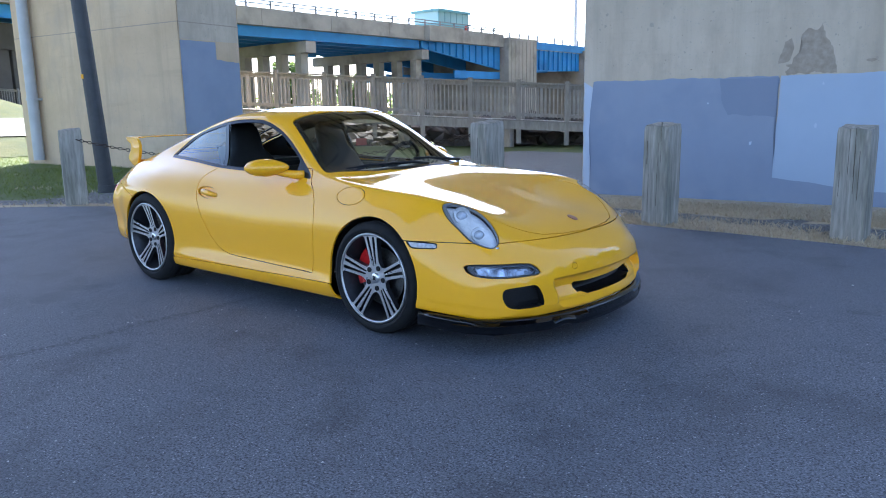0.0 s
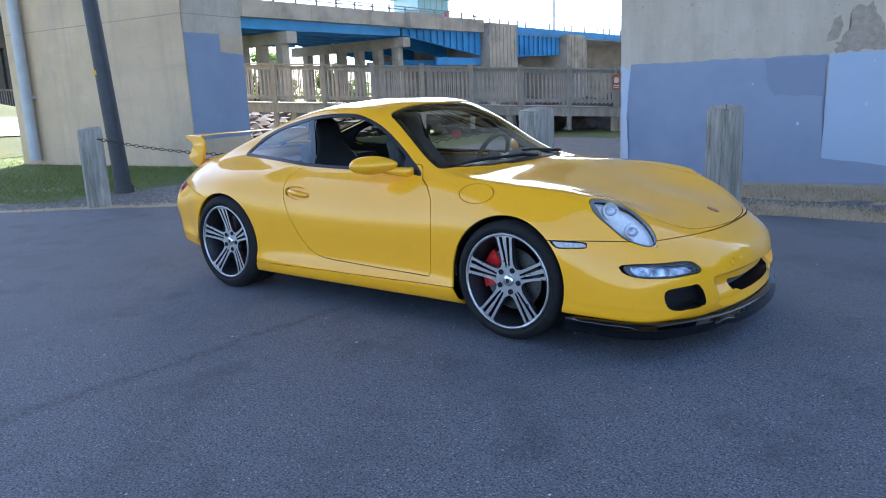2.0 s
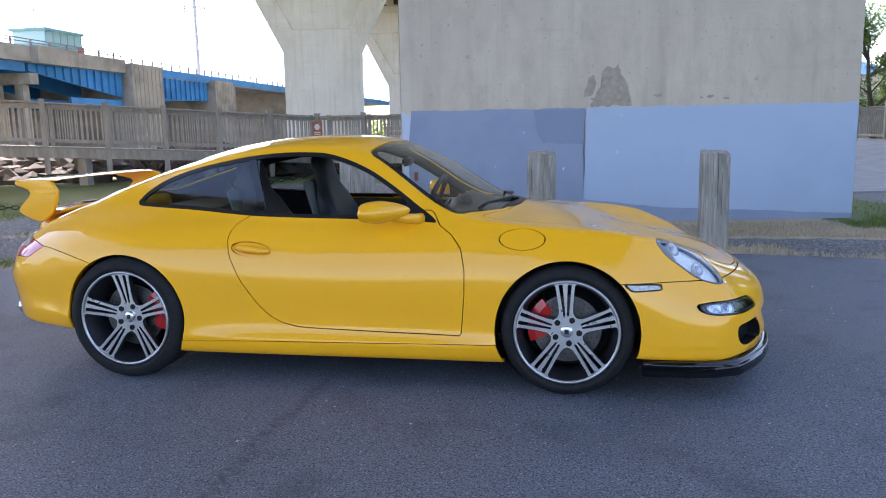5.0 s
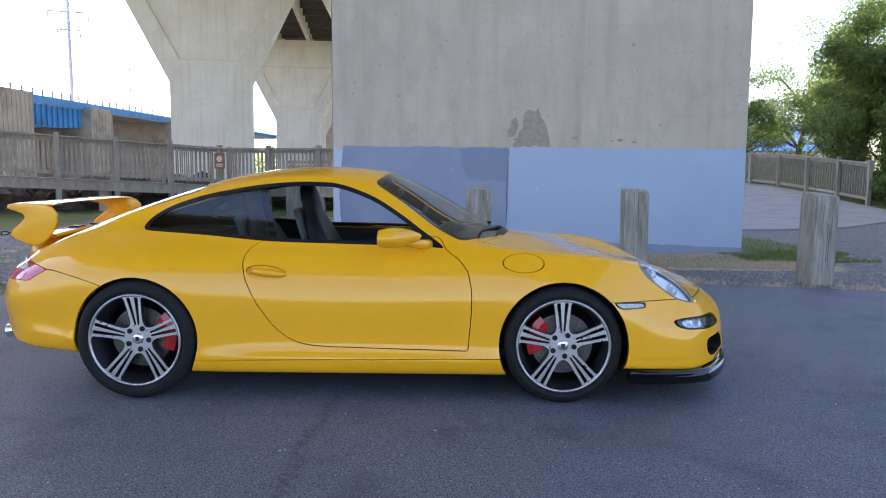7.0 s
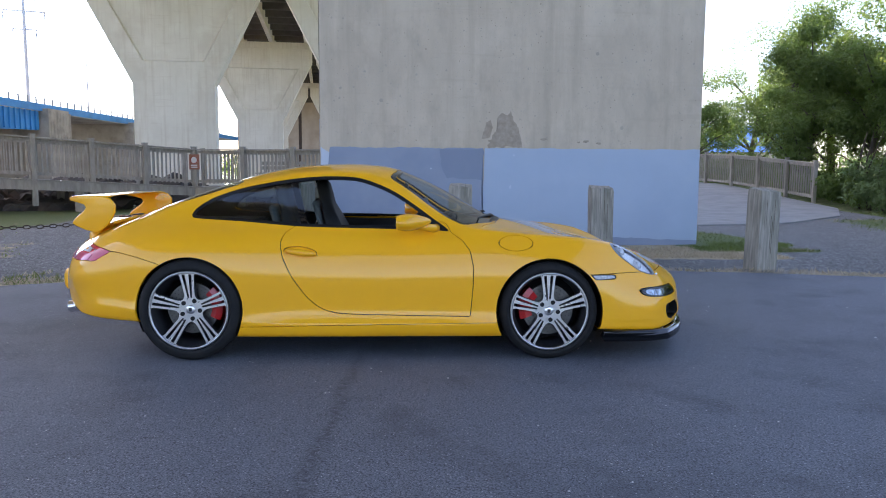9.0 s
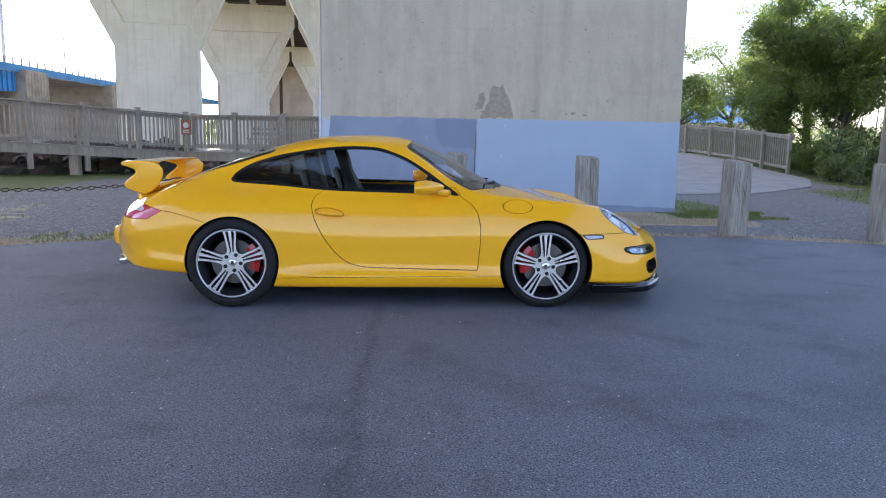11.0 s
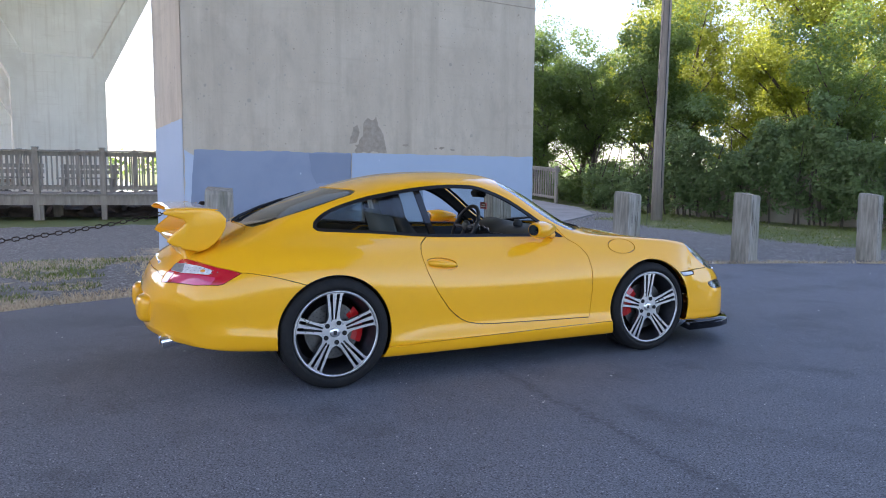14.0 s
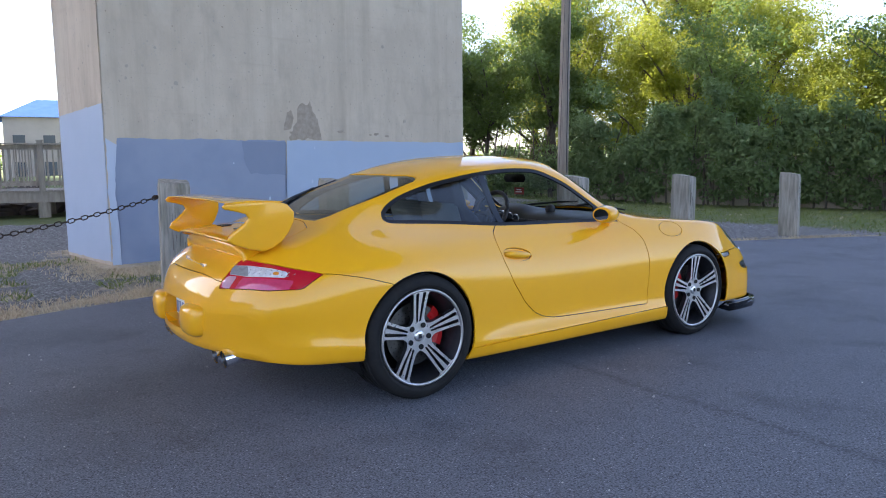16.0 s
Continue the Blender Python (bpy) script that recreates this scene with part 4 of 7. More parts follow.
def sheet_object(name, sh, sides, mat, parent, label="", flange=.012, offset=0.0):
    """A panel from a half sheet (y >= 0): sides (1,), (-1,) or both joined; its edge is turned inwards."""
    sh = compact(sh)
    allv, alln, allf = [], [], []
    for s in sides:
        flip = np.array([1, s, 1])
        v, n = (sh.v + sh.n * offset) * flip, sh.n * flip
        n = n / np.maximum(np.linalg.norm(n, axis=1, keepdims=True), 1e-9)
        base = sum(len(a) for a in allv)
        faces = [f if s > 0 else f[::-1] for f in sh.f]
        # outward facing
        count = {}
        for f in faces:
            for k in range(len(f)):
                e = (f[k - 1], f[k])
                count[e] = 1
        edges = [e for e in count if (e[1], e[0]) not in count]
        if len(sides) > 1:
            edges = [e for e in edges if not (abs(v[e[0]][1]) < 1e-4 and abs(v[e[1]][1]) < 1e-4)]
        allf += [[base + i for i in f] for f in faces]
        allv.append(v)
        alln.append(n)
        if flange and edges:
            ring = sorted({i for e in edges for i in e})
            at = {i: k for k, i in enumerate(ring)}
            rv, rn = v[ring], n[ring]
            side_n = np.zeros_like(rv)
            for a, b in edges:
                d = np.cross(v[b] - v[a], n[a])
                for i in (a, b):
                    side_n[at[i]] += d
            side_n /= np.maximum(np.linalg.norm(side_n, axis=1, keepdims=True), 1e-9)
            b0 = sum(len(a) for a in allv)
            allv += [rv, rv - rn * flange]
            alln += [side_n, side_n]
            m = len(ring)
            for a, b in edges:
                allf.append([b0 + at[b], b0 + at[a], b0 + m + at[a], b0 + m + at[b]])
    v, n = np.vstack(allv), np.vstack(alln)
    ob = mesh_object(name, v, allf, mat, parent, label, smooth=True)
    ob.data.normals_split_custom_set_from_vertices([tuple(map(float, q)) for q in n])
    return ob


car = thing("car", "bright yellow two-door sports coupe parked on asphalt, window down", "car")
S0 = grid_sheet()
# outward orientation of the faces
f0 = S0.f[len(S0.f) // 2]
fn = np.cross(S0.v[f0[1]] - S0.v[f0[0]], S0.v[f0[2]] - S0.v[f0[0]])
if fn @ S0.n[f0[0]] < 0:
    S0.f = [f[::-1] for f in S0.f]

FRONT_AXLE, REAR_AXLE = 1.175, -1.175


def arch(cx, cz, r, ymin):
    return lambda x, y, z: np.maximum(np.sqrt((x - cx) ** 2 + (z - cz) ** 2) - r, ymin - y)


sheet = S0
_, sheet = split(sheet, arch(FRONT_AXLE, .322, .351, .60))
_, sheet = split(sheet, arch(REAR_AXLE, .335, .347, .60))
# underside
under, sheet = split(sheet, lambda x, y, z: np.maximum(y - FOOT_Y(x) + .05, z - FOOT_Z(x) - .03) + np.where((x > 1.5) | (x < -1.5), 1.0, 0))

wind = [(.875, -.2), (.875, 0), (.865, .2), (.815, .42), (.735, .55), (.645, .637), (.608, .650), (.565, .634), (.40, .578), (.19, .515), (.130, .497), (.118, .465), (.155, .3), (.175, 0), (.175, -.2)]
rear_glass = [(-.985, -.2), (-.985, 0), (-.965, .25), (-.915, .385), (-.912, .425), (-.95, .450), (-1.25, .462), (-1.50, .458), (-1.565, .43), (-1.585, .35), (-1.60, 0), (-1.60, -.2)]
dlo = rounded([(-1.23, 0.936), (-1.2, 0.987), (-1.088, 1.054), (-0.897, 1.117), (-0.733, 1.151), (-0.559, 1.18), (-0.386, 1.197), (-0.225, 1.2), (-0.073, 1.185), (0.115, 1.115), (0.269, 1.021), (0.4, 0.927), (0.515, 0.842), (0.4, 0.845), (-0.008, 0.854), (-0.469, 0.865), (-0.831, 0.894), (-1.121, 0.911), (-1.204, 0.918)], n=4)
door_line = [(0.491, 0.897), (0.532, 0.828), (0.603, 0.783), (0.653, 0.719), (0.674, 0.615), (0.673, 0.497), (0.655, 0.287), (0.3, 0.292), (-0.1, 0.301), (-0.21, 0.307), (-0.29, 0.325), (-0.351, 0.355), (-0.422, 0.418), (-0.516, 0.55), (-0.574, 0.674), (-0.593, 0.753), (-0.589, 0.793), (-0.569, 0.831), (-0.525, 0.859), (-0.49, 0.891)]
hood_line = [(2.068, -.2), (2.070, 0), (2.063, .12), (2.045, .25), (2.005, .375), (1.955, .450), (1.88, .525), (1.80, .575), (1.70, .590), (1.50, .592), (1.30, .605), (1.05, .622), (.85, .632), (.735, .627), (.78, .54), (.85, .38), (.885, .2), (.895, 0), (.895, -.2)]

screen, sheet = gap(sheet, top_shape(wind, .70), .003)
back_glass, sheet = gap(sheet, top_shape(rear_glass, .85), .003)
glassy, sheet = split(sheet, side_shape(dlo, .38))
inner_dlo = lambda x, y, z: inside_of(dlo, x, z) + .020
seal, glassy = split(glassy, lambda x, y, z: -inner_dlo(x, y, z))
pillar = lambda x, y, z: np.abs(x + .49 - (z - 1.0) * -.28) - .022
b_post, glassy = split(glassy, pillar)
sail, glassy = split(glassy, lambda x, y, z: .345 - x)
quarter, door_window = split(glassy, lambda x, y, z: x + .49)

headlight = facing([(1.597, .725, .750), (1.606, .680, .763), (1.65, .622, .748), (1.735, .592, .715), (1.838, .612, .655), (1.892, .634, .603), (1.914, .664, .567), (1.895, .704, .549), (1.80, .734, .577), (1.71, .738, .637), (1.636, .740, .697)], (.52, .52, .68))
lamp, sheet = gap(sheet, headlight, .002)
REAR_WAY = (-.62, .65, .30)
taillight = facing([(-1.696, .780, .708), (-1.75, .745, .722), (-1.815, .70, .735), (-1.906, .57, .757), (-1.965, .436, .768), (-1.982, .425, .760), (-2.098, .440, .643), (-2.100, .452, .635), (-1.940, .690, .638), (-1.825, .766, .642), (-1.80, .775, .648)], REAR_WAY, close=False)
tail, sheet = gap(sheet, taillight, .002)
hood, sheet = gap(sheet, top_shape(hood_line, .45), .0025)
door, sheet = gap(sheet, side_shape(door_line, .55), .0025)
REAR_SEAM = curve(-2.4, .69, -2.12, .69, -2.09, .668, -1.95, .69, -1.70, .709, -1.55, .688, -1.40, .648, -1.0, .5)
rear_bumper, sheet = gap(sheet, lambda x, y, z: np.maximum(z - REAR_SEAM(x), x + 1.2), .002)
front_bumper, sheet = gap(sheet, lambda x, y, z: np.maximum(z - .570 + .004 * np.clip((y - .74) / .12, 0, 1), 1.35 - x), .002)
plate_hole, rear_bumper = split(rear_bumper, lambda x, y, z: np.maximum(np.maximum(y - .172, np.abs(z - .466) - .076), x + 2.0))
lid_line = [(-1.615, -.2), (-1.615, 0), (-1.60, .36), (-1.63, .47), (-1.9, .475), (-2.02, .45), (-2.11, .44), (-2.3, .44), (-2.3, -.2)]
lid, sheet = gap(sheet, top_shape(lid_line, .45), .002)
skirt, sheet = gap(sheet, lambda x, y, z: np.maximum(np.maximum(z - .236 - .015 * x, np.abs(x) - .90), .72 - y), .0015)

marker_line = rounded([(1.443, .566), (1.53, .565), (1.605, .561), (1.622, .551), (1.614, .534), (1.56, .532), (1.49, .531), (1.462, .545)], n=3)
marker, front_bumper = gap(front_bumper, side_shape(marker_line, .5), .0015)
fog_line = rounded([(.785, .446), (.778, .462), (.745, .470), (.68, .473), (.61, .471), (.572, .465), (.555, .448), (.549, .426), (.565, .414), (.64, .410), (.72, .407), (.772, .409), (.785, .424)], n=3)
fog, front_bumper = gap(front_bumper, front_shape(fog_line, 1.5), .002)
duct_line = rounded([(.726, .335), (.712, .352), (.66, .360), (.592, .364), (.574, .356), (.550, .262), (.560, .246), (.63, .243), (.69, .247), (.714, .264), (.726, .300)], n=3)
duct_hole, front_bumper = split(front_bumper, front_shape(duct_line, 1.5))
slot_line = rounded([(-.3, .322), (-.15, .322), (.0, .322), (.18, .325), (.27, .331), (.312, .330), (.318, .300), (.285, .268), (.18, .262), (0, .258), (-.15, .258), (-.3, .258)], n=3)


def press_in(sh, f, edge, depth):
    """Presses the region f < 0 of a sheet inwards, with a short sloping edge."""
    inner, outer = split(sh, f)
    deep, band = split(inner, lambda x, y, z: f(x, y, z) + edge)
    v, faces = deep.v.copy(), deep.f + band.f + outer.f
    val = f(v[:, 0], v[:, 1], v[:, 2])
    v[:, 0] -= np.clip(-val / edge, 0, 1) * depth(v)
    n = np.zeros_like(v)
    for q in faces:
        m = np.cross(v[q[1]] - v[q[0]], v[q[2]] - v[q[0]])
        n[q] += m
    n /= np.maximum(np.linalg.norm(n, axis=1, keepdims=True), 1e-9)
    near = (val < .003)[:, None]
    return Sheet(v, np.where(near, n, deep.n), faces)


mouth = rounded([(-.3, .384), (-.1, .385), (.15, .386), (.38, .383), (.475, .376), (.490, .358), (.478, .30), (.462, .245), (.445, .222), (.32, .215), (.15, .213), (0, .213), (-.15, .213), (-.3, .213)], n=3)
front_bumper = press_in(front_bumper, front_shape(mouth, 1.5), .014, lambda v: .062 * np.clip((v[:, 2] - .222) / .10, 0, 1))
tow_cap, front_bumper = gap(front_bumper, front_shape([(.340 + .022 * math.cos(a / 8 * math.pi), .432 + .020 * math.sin(a / 8 * math.pi)) for a in range(16)], 1.5), .0008)
slot_hole, front_bumper = split(front_bumper, front_shape(slot_line, 1.5))
handle_line = rounded([(-0.567, 0.731), (-0.513, 0.745), (-0.432, 0.74), (-0.366, 0.717), (-0.345, 0.694), (-0.37, 0.674), (-0.45, 0.665), (-0.53, 0.682), (-0.564, 0.706)], n=3)
handle_cup, door = gap(door, side_shape(handle_line, .6), .0008)
flap = lambda x, y, z: np.maximum((np.sqrt(((x - 0.956) / .112) ** 2 + ((z - 0.767) / .0485) ** 2) - 1) * .06, .6 - y)


def recess(name, hole, sides, way, depth, label, mat="black_plastic"):
    """A pocket behind an opening: walls that run straight inwards, and a floor."""
    hole = compact(hole)
    w = np.array(way, float) / np.linalg.norm(way) * depth
    verts, faces = [], []
    for s in sides:
        flip = np.array([1, s, 1])
        base = len(verts)
        rim, deep = hole.v * flip - hole.n * flip * .003, (hole.v + w) * flip
        verts += [tuple(p) for p in np.vstack([rim, deep])]
        n = len(rim)
        faces += [[base + n + i for i in f] for f in hole.f]
        seen = {(f[k - 1], f[k]) for f in hole.f for k in range(len(f))}
        for a, b in seen:
            on_middle = len(sides) > 1 and abs(hole.v[a][1]) < 1e-4 and abs(hole.v[b][1]) < 1e-4
            if (b, a) not in seen and not on_middle:
                faces.append([base + a, base + b, base + n + b, base + n + a])
    return mesh_object(name, verts, faces, M[mat], car, label)


# build the panels
sheet_object("underside", under, (1, -1), M["black_plastic"], car, "black floor pan", flange=0)
flap_panel, right_sheet = gap(sheet, flap, .0018)
body_label = "yellow painted body shell"
body_left = sheet_object("body", sheet, (1,), M["paint"], car, body_label)
body_right = sheet_object("body", right_sheet, (-1,), M["paint"], car, body_label)
sheet_object("fuel_flap", flap_panel, (-1,), M["paint"], car)
sheet_object("front_lid", hood, (1, -1), M["paint"], car, "yellow front boot lid")
sheet_object("engine_lid", lid, (1, -1), M["paint"], car)
fb = sheet_object("front_bumper", front_bumper, (1, -1), M["paint"], car, "yellow front bumper with air intakes", flange=.007)
rb = sheet_object("rear_bumper", rear_bumper, (1, -1), M["paint"], car, "yellow rear bumper")
sheet_object("tow_cap", tow_cap, (-1,), M["paint"], fb)
sheet_object("tow_cap", tow_cap, (1,), M["paint"], fb)
sheet_object("windscreen", screen, (1, -1), M["screen"], car, "clear laminated windscreen", offset=-.004, flange=0)
sheet_object("rear_window", back_glass, (1, -1), M["window"], car, "tinted rear window", offset=-.004, flange=0)


def inward(sh, d):
    return Sheet(sh.v - sh.n * d, sh.n, sh.f)


def smaller(sh, f, g):
    return split(sh, lambda x, y, z: f(x, y, z) + g)[0]


frame_screen = split(inward(screen, .006), lambda x, y, z: -(inside_of(wind, x, y) + .028))[0]
sheet_object("screen_seal", frame_screen, (1, -1), M["black_plastic"], car, "black windscreen border", flange=0)
frame_back = split(inward(back_glass, .006), lambda x, y, z: -(inside_of(rear_glass, x, y) + .022))[0]
sheet_object("rear_window_seal", frame_back, (1, -1), M["black_plastic"], car, "black rear window border", flange=0)
for s in (1, -1):
    d = sheet_object("door", door, (s,), M["paint"], car, "yellow door with its window lowered" if s < 0 else "")
    sheet_object("handle_recess", inward(handle_cup, .012), (s,), M["paint"], d)
    sheet_object("window_seal", seal, (s,), M["black_plastic"], car, "black rubber window surround", offset=-.003)
    sheet_object("door_pillar", b_post, (s,), M["black_gloss"], car, "black pillar trim", offset=-.004)
    sheet_object("mirror_sail", sail, (s,), M["black_plastic"], d, "black mirror foot panel", offset=-.004)
    sheet_object("quarter_window", quarter, (s,), M["dark_window"], car, "dark tinted quarter window", offset=-.007, flange=0)
    sheet_object("side_skirt", skirt, (s,), M["paint"], car, "yellow side skirt", offset=.007)
    mk = sheet_object("side_marker", inward(marker, .006), (s,), M["marker_lens"], car, "clear side marker lamp")
    sheet_object("lens_rim", split(marker, lambda x, y, z: -(side_shape(marker_line, .5)(x, y, z) + .005))[0], (s,), M["black_plastic"], mk, "thin dark rim", offset=-.002)
    # headlight: housing, bezel, lens
    hl = sheet_object("headlight", smaller(lamp, headlight, .004), (s,), M["clear_lens"], car, "clear oval headlight", flange=0, offset=-.002)
    ring = split(lamp, lambda x, y, z: -(headlight(x, y, z) + .006 + np.clip((1.69 - x) * .30, 0, .014)))[0]
    sheet_object("bezel", ring, (s,), M["lamp_bezel"], hl, "grey lamp bezel", offset=-.0025)
    sheet_object("reflector", inward(lamp, .030), (s,), M["lamp_silver"], hl, "silver reflector bowl", flange=-.027)
    for cx, cy, cz, r in ((1.676, .662, .690, .040), (1.794, .668, .600, .036)):
        bm = bmesh.new()
        bmesh.ops.create_uvsphere(bm, u_segments=20, v_segments=12, radius=r * .8)
        bmesh.ops.translate(bm, vec=(cx, cy * s, cz), verts=bm.verts)
        part("projector", bm, M["projector"], hl, "glass lamp projector", smooth=True)
        way = Vector((.75, .35 * s, .45)).normalized()
        bm = bmesh.new()
        tube(bm, Vector((cx, cy * s, cz)) - way * .02, Vector((cx, cy * s, cz)) + way * r * .35, r * 1.15, r * 1.25, 24, False)
        part("lamp_ring", bm, M["lamp_silver"], hl, smooth=True)
    bm = bmesh.new()
    tube(bm, (1.895, .672 * s, .540), (1.928, .684 * s, .552), .009, .006, 10)
    part("washer_nozzle", bm, M["chrome"], car, "small chrome washer nozzle", smooth=True)
    # fog and turn lamp
    fg = sheet_object("fog_lamp", smaller(fog, front_shape(fog_line, 1.5), .004), (s,), M["clear_lens"], car, "clear fog and turn lamp", flange=0, offset=-.003)
    rim_f = split(fog, lambda x, y, z: -(front_shape(fog_line, 1.5)(x, y, z) + .010))[0]
    sheet_object("lamp_frame", rim_f, (s,), M["black_plastic"], fg, "black lamp frame", offset=-.004)
    sheet_object("reflector", inward(fog, .030), (s,), M["fog_inner"], fg, "silver reflector", flange=-.022)
    bm = bmesh.new()
    tube(bm, (1.80, .70 * s, .432), (2.0, .57 * s, .425), .018, .016, 12)
    part("bulb", bm, M["chrome"], fg, smooth=True)
    recess("air_duct", duct_hole, (s,), (-.9, -.42, .05), .06, "black side air intake")
    # tail lamp
    tl = sheet_object("tail_lamp", tail, (s,), M["red_lens"], car, "red and clear tail lamp", offset=-.001)
    for name, mat, label, lift, line in (
            ("clear_window", "lamp_white", "clear reversing lamp window", .0012, [(-1.997, .412, .731), (-1.955, .491, .736), (-1.895, .615, .734), (-1.842, .700, .720), (-1.862, .710, .696), (-1.984, .56, .693), (-2.034, .446, .696)]),
            ("smoke_window", "lamp_smoke", "grey end of the clear window", .0020, [(-1.997, .414, .730), (-1.955, .491, .735), (-1.984, .56, .694), (-2.034, .447, .697)]),
            ("pale_window", "pink_lens", "pale pink lamp window", .0012, [(-2.095, .457, .646), (-2.046, .442, .688), (-2.015, .50, .690), (-2.079, .515, .640)]),
            ("rose_window", "rose_lens", "rose coloured lamp window", .0012, [(-2.060, .545, .641), (-2.000, .535, .688), (-1.988, .557, .688), (-1.84, .755, .688), (-1.880, .764, .652), (-1.966, .691, .644)]),
            ("turn_bulb", "amber", "amber turn bulb", .0026, [(-1.872, .675, .712), (-1.880, .668, .722), (-1.894, .655, .722), (-1.902, .650, .712), (-1.894, .657, .704), (-1.880, .670, .704)])):
        sheet_object(name, split(tail, facing(line, REAR_WAY, close=False))[0], (s,), M[mat], tl, label, offset=lift)
    for k in range(9):
        t = (k + .5) / 9
        x0, y0 = -1.965 + .150 * t, .515 + .225 * t
        stripe = facing([(x0 - .002, y0 - .003, .728), (x0 + .002, y0 + .003, .728), (x0 - .006, y0 + .010, .698), (x0 - .010, y0 + .004, .698)], REAR_WAY, close=False)
        sh = split(tail, stripe)[0]
        if sh.f:
            sheet_object("lens_rib", sh, (s,), M["lamp_smoke"], tl, offset=.0018)
recess("plate_recess", plate_hole, (1, -1), (1, 0, 0), .080, "yellow recess for the number plate", "paint")
recess("centre_intake", slot_hole, (1, -1), (-1, 0, 0), .07, "black centre air intake")
sheet_object("inner_shell", inward(sheet, .016), (1, -1), M["trim"], car, "black inner body lining", flange=0)
for sub, sh in (("lid_lining", hood), ("lid_lining", lid)):
    sheet_object(sub, inward(sh, .022), (1, -1), M["trim"], car, flange=0)
for s in (1, -1):
    sheet_object("door_lining", inward(door, .03), (s,), M["trim"], car, "black door card", flange=0)


# ---- wheels ----
def lathe(profile, seg=64):
    """Verts and faces of a ring turned about the y axis from (radius, y) pairs."""
    n = len(profile)
    verts, faces = [], []
    for k in range(seg):
        a = 2 * math.pi * k / seg
        for r, y in profile:
            verts.append((r * math.cos(a), y, r * math.sin(a)))
    for k in range(seg):
        for j in range(n - 1):
            a, b = k * n + j, ((k + 1) % seg) * n + j
            faces.append((a, b, b + 1, a + 1))
    return verts, faces


def build_wheel(tyre_r, width, hub_y, spin):
    """A wheel with its outer face towards -y, its middle at the origin."""
    wheel = new("wheel")
    wheel.parent = car
    w = width / 2
    rim_r = .256
    bulge = [(rim_r + .002, -w + .018), (rim_r + .012, -w + .004), (rim_r + .024, -w - .004), (tyre_r - .030, -w + .003), (tyre_r - .010, -w + .016), (tyre_r - .002, -w + .034), (tyre_r, -w + .06)]
    tread = []
    for g in (-.30, -.10, .10, .30):
        y = g * width
        tread += [(tyre_r, y - .005), (tyre_r - .007, y - .004), (tyre_r - .007, y + .004), (tyre_r, y + .005)]
    prof = bulge + tread + [(r, -y) for r, y in bulge[::-1]]
    v, f = lathe(prof, 72)
    tyre = mesh_object("tyre", v, f, M["rubber"], wheel, "black low-profile tyre", smooth=True)
    # sidewall ribs
    v, f = lathe([(rim_r + .020, -w - .0035), (rim_r + .024, -w - .0055), (rim_r + .028, -w - .0045)], 72)
    mesh_object("sidewall_rib", v, f, M["rubber"], tyre, smooth=True)
    # rim: lip, barrel
    prof = [(rim_r + .004, -w + .020), (rim_r + .004, -w + .008), (rim_r - .002, -w + .002), (rim_r - .010, -w + .004), (rim_r - .013, -w + .010)]
    v, f = lathe(prof, 72)
    rim = mesh_object("rim", v, f, M["rim_lip"], wheel, "machined silver ten-blade alloy rim", smooth=True)
    prof = [(rim_r - .013, -w + .010), (rim_r - .020, -w + .035), (rim_r - .034, -w + .07), (rim_r - .040, w - .05), (rim_r - .030, w - .02), (.03, w - .02)]
    v, f = lathe(prof, 72)
    mesh_object("barrel", v, f, M["rim_dark"], rim, "dark grey rim barrel", smooth=True)
    face = hub_y          # y of the spoke faces at the hub
    lip_y = -w + .008
    rs = np.concatenate([np.linspace(.024, .07, 7), np.linspace(.08, rim_r - .03, 12), np.linspace(rim_r - .025, rim_r - .002, 5)])
    seg = 200
    th = np.linspace(0, 2 * np.pi, seg, endpoint=False)
    R, T = np.meshgrid(rs, th, indexing="ij")
    t = np.clip((R - .05) / (rim_r - .055), 0, 1)
    Y = face + (lip_y - face) * t ** 1.5 - .003 * np.sin(np.pi * t)
    pts = np.stack([R * np.cos(T), Y, R * np.sin(T)], -1).reshape(-1, 3)
    nrm = np.tile([0, -1.0, 0], (len(pts), 1))
    quads = [[i * seg + j, i * seg + (j + 1) % seg, (i + 1) * seg + (j + 1) % seg, (i + 1) * seg + j] for i in range(len(rs) - 1) for j in range(seg)]
    a3 = pts[quads[0]]
    if np.cross(a3[1] - a3[0], a3[2] - a3[0]) @ np.array([0, -1, 0]) < 0:
        quads = [q[::-1] for q in quads]

    def star(x, y, z):
        """Negative on the metal: hub, outer ring and five slotted spokes."""
        r = np.hypot(x, z)
        a = np.arctan2(z, x) - math.radians(90 + spin)
        step = 2 * np.pi / 5
        a = (a + step / 2) % step - step / 2
        along, q = r * np.cos(a), np.abs(r * np.sin(a))
        blade = q - (.0330 + .0150 * np.clip((along - .09) / .15, 0, 1) ** 1.3)

        def soft_min(u, v, k=.014):
            h = np.clip(.5 + .5 * (v - u) / k, 0, 1)
            return v * (1 - h) + u * h - k * h * (1 - h)

        metal = soft_min(soft_min(blade, r - .076, .034), (rim_r - .013) - r)
        wide = np.clip((along - .075) / .15, 0, 1)
        slot = np.hypot(np.maximum(np.abs(along - .156) - .078, 0), np.maximum(np.abs(q - (.0085 + .0125 * wide)) - .0018 - .0048 * wide, 0)) - .0032
        return np.maximum(metal, -slot)

    metal, _ = split(Sheet(pts, nrm, quads), star)
    sheet_object("spoke_face", metal, (1,), M["rim"], rim, "machined silver five-spoke face", flange=.004)
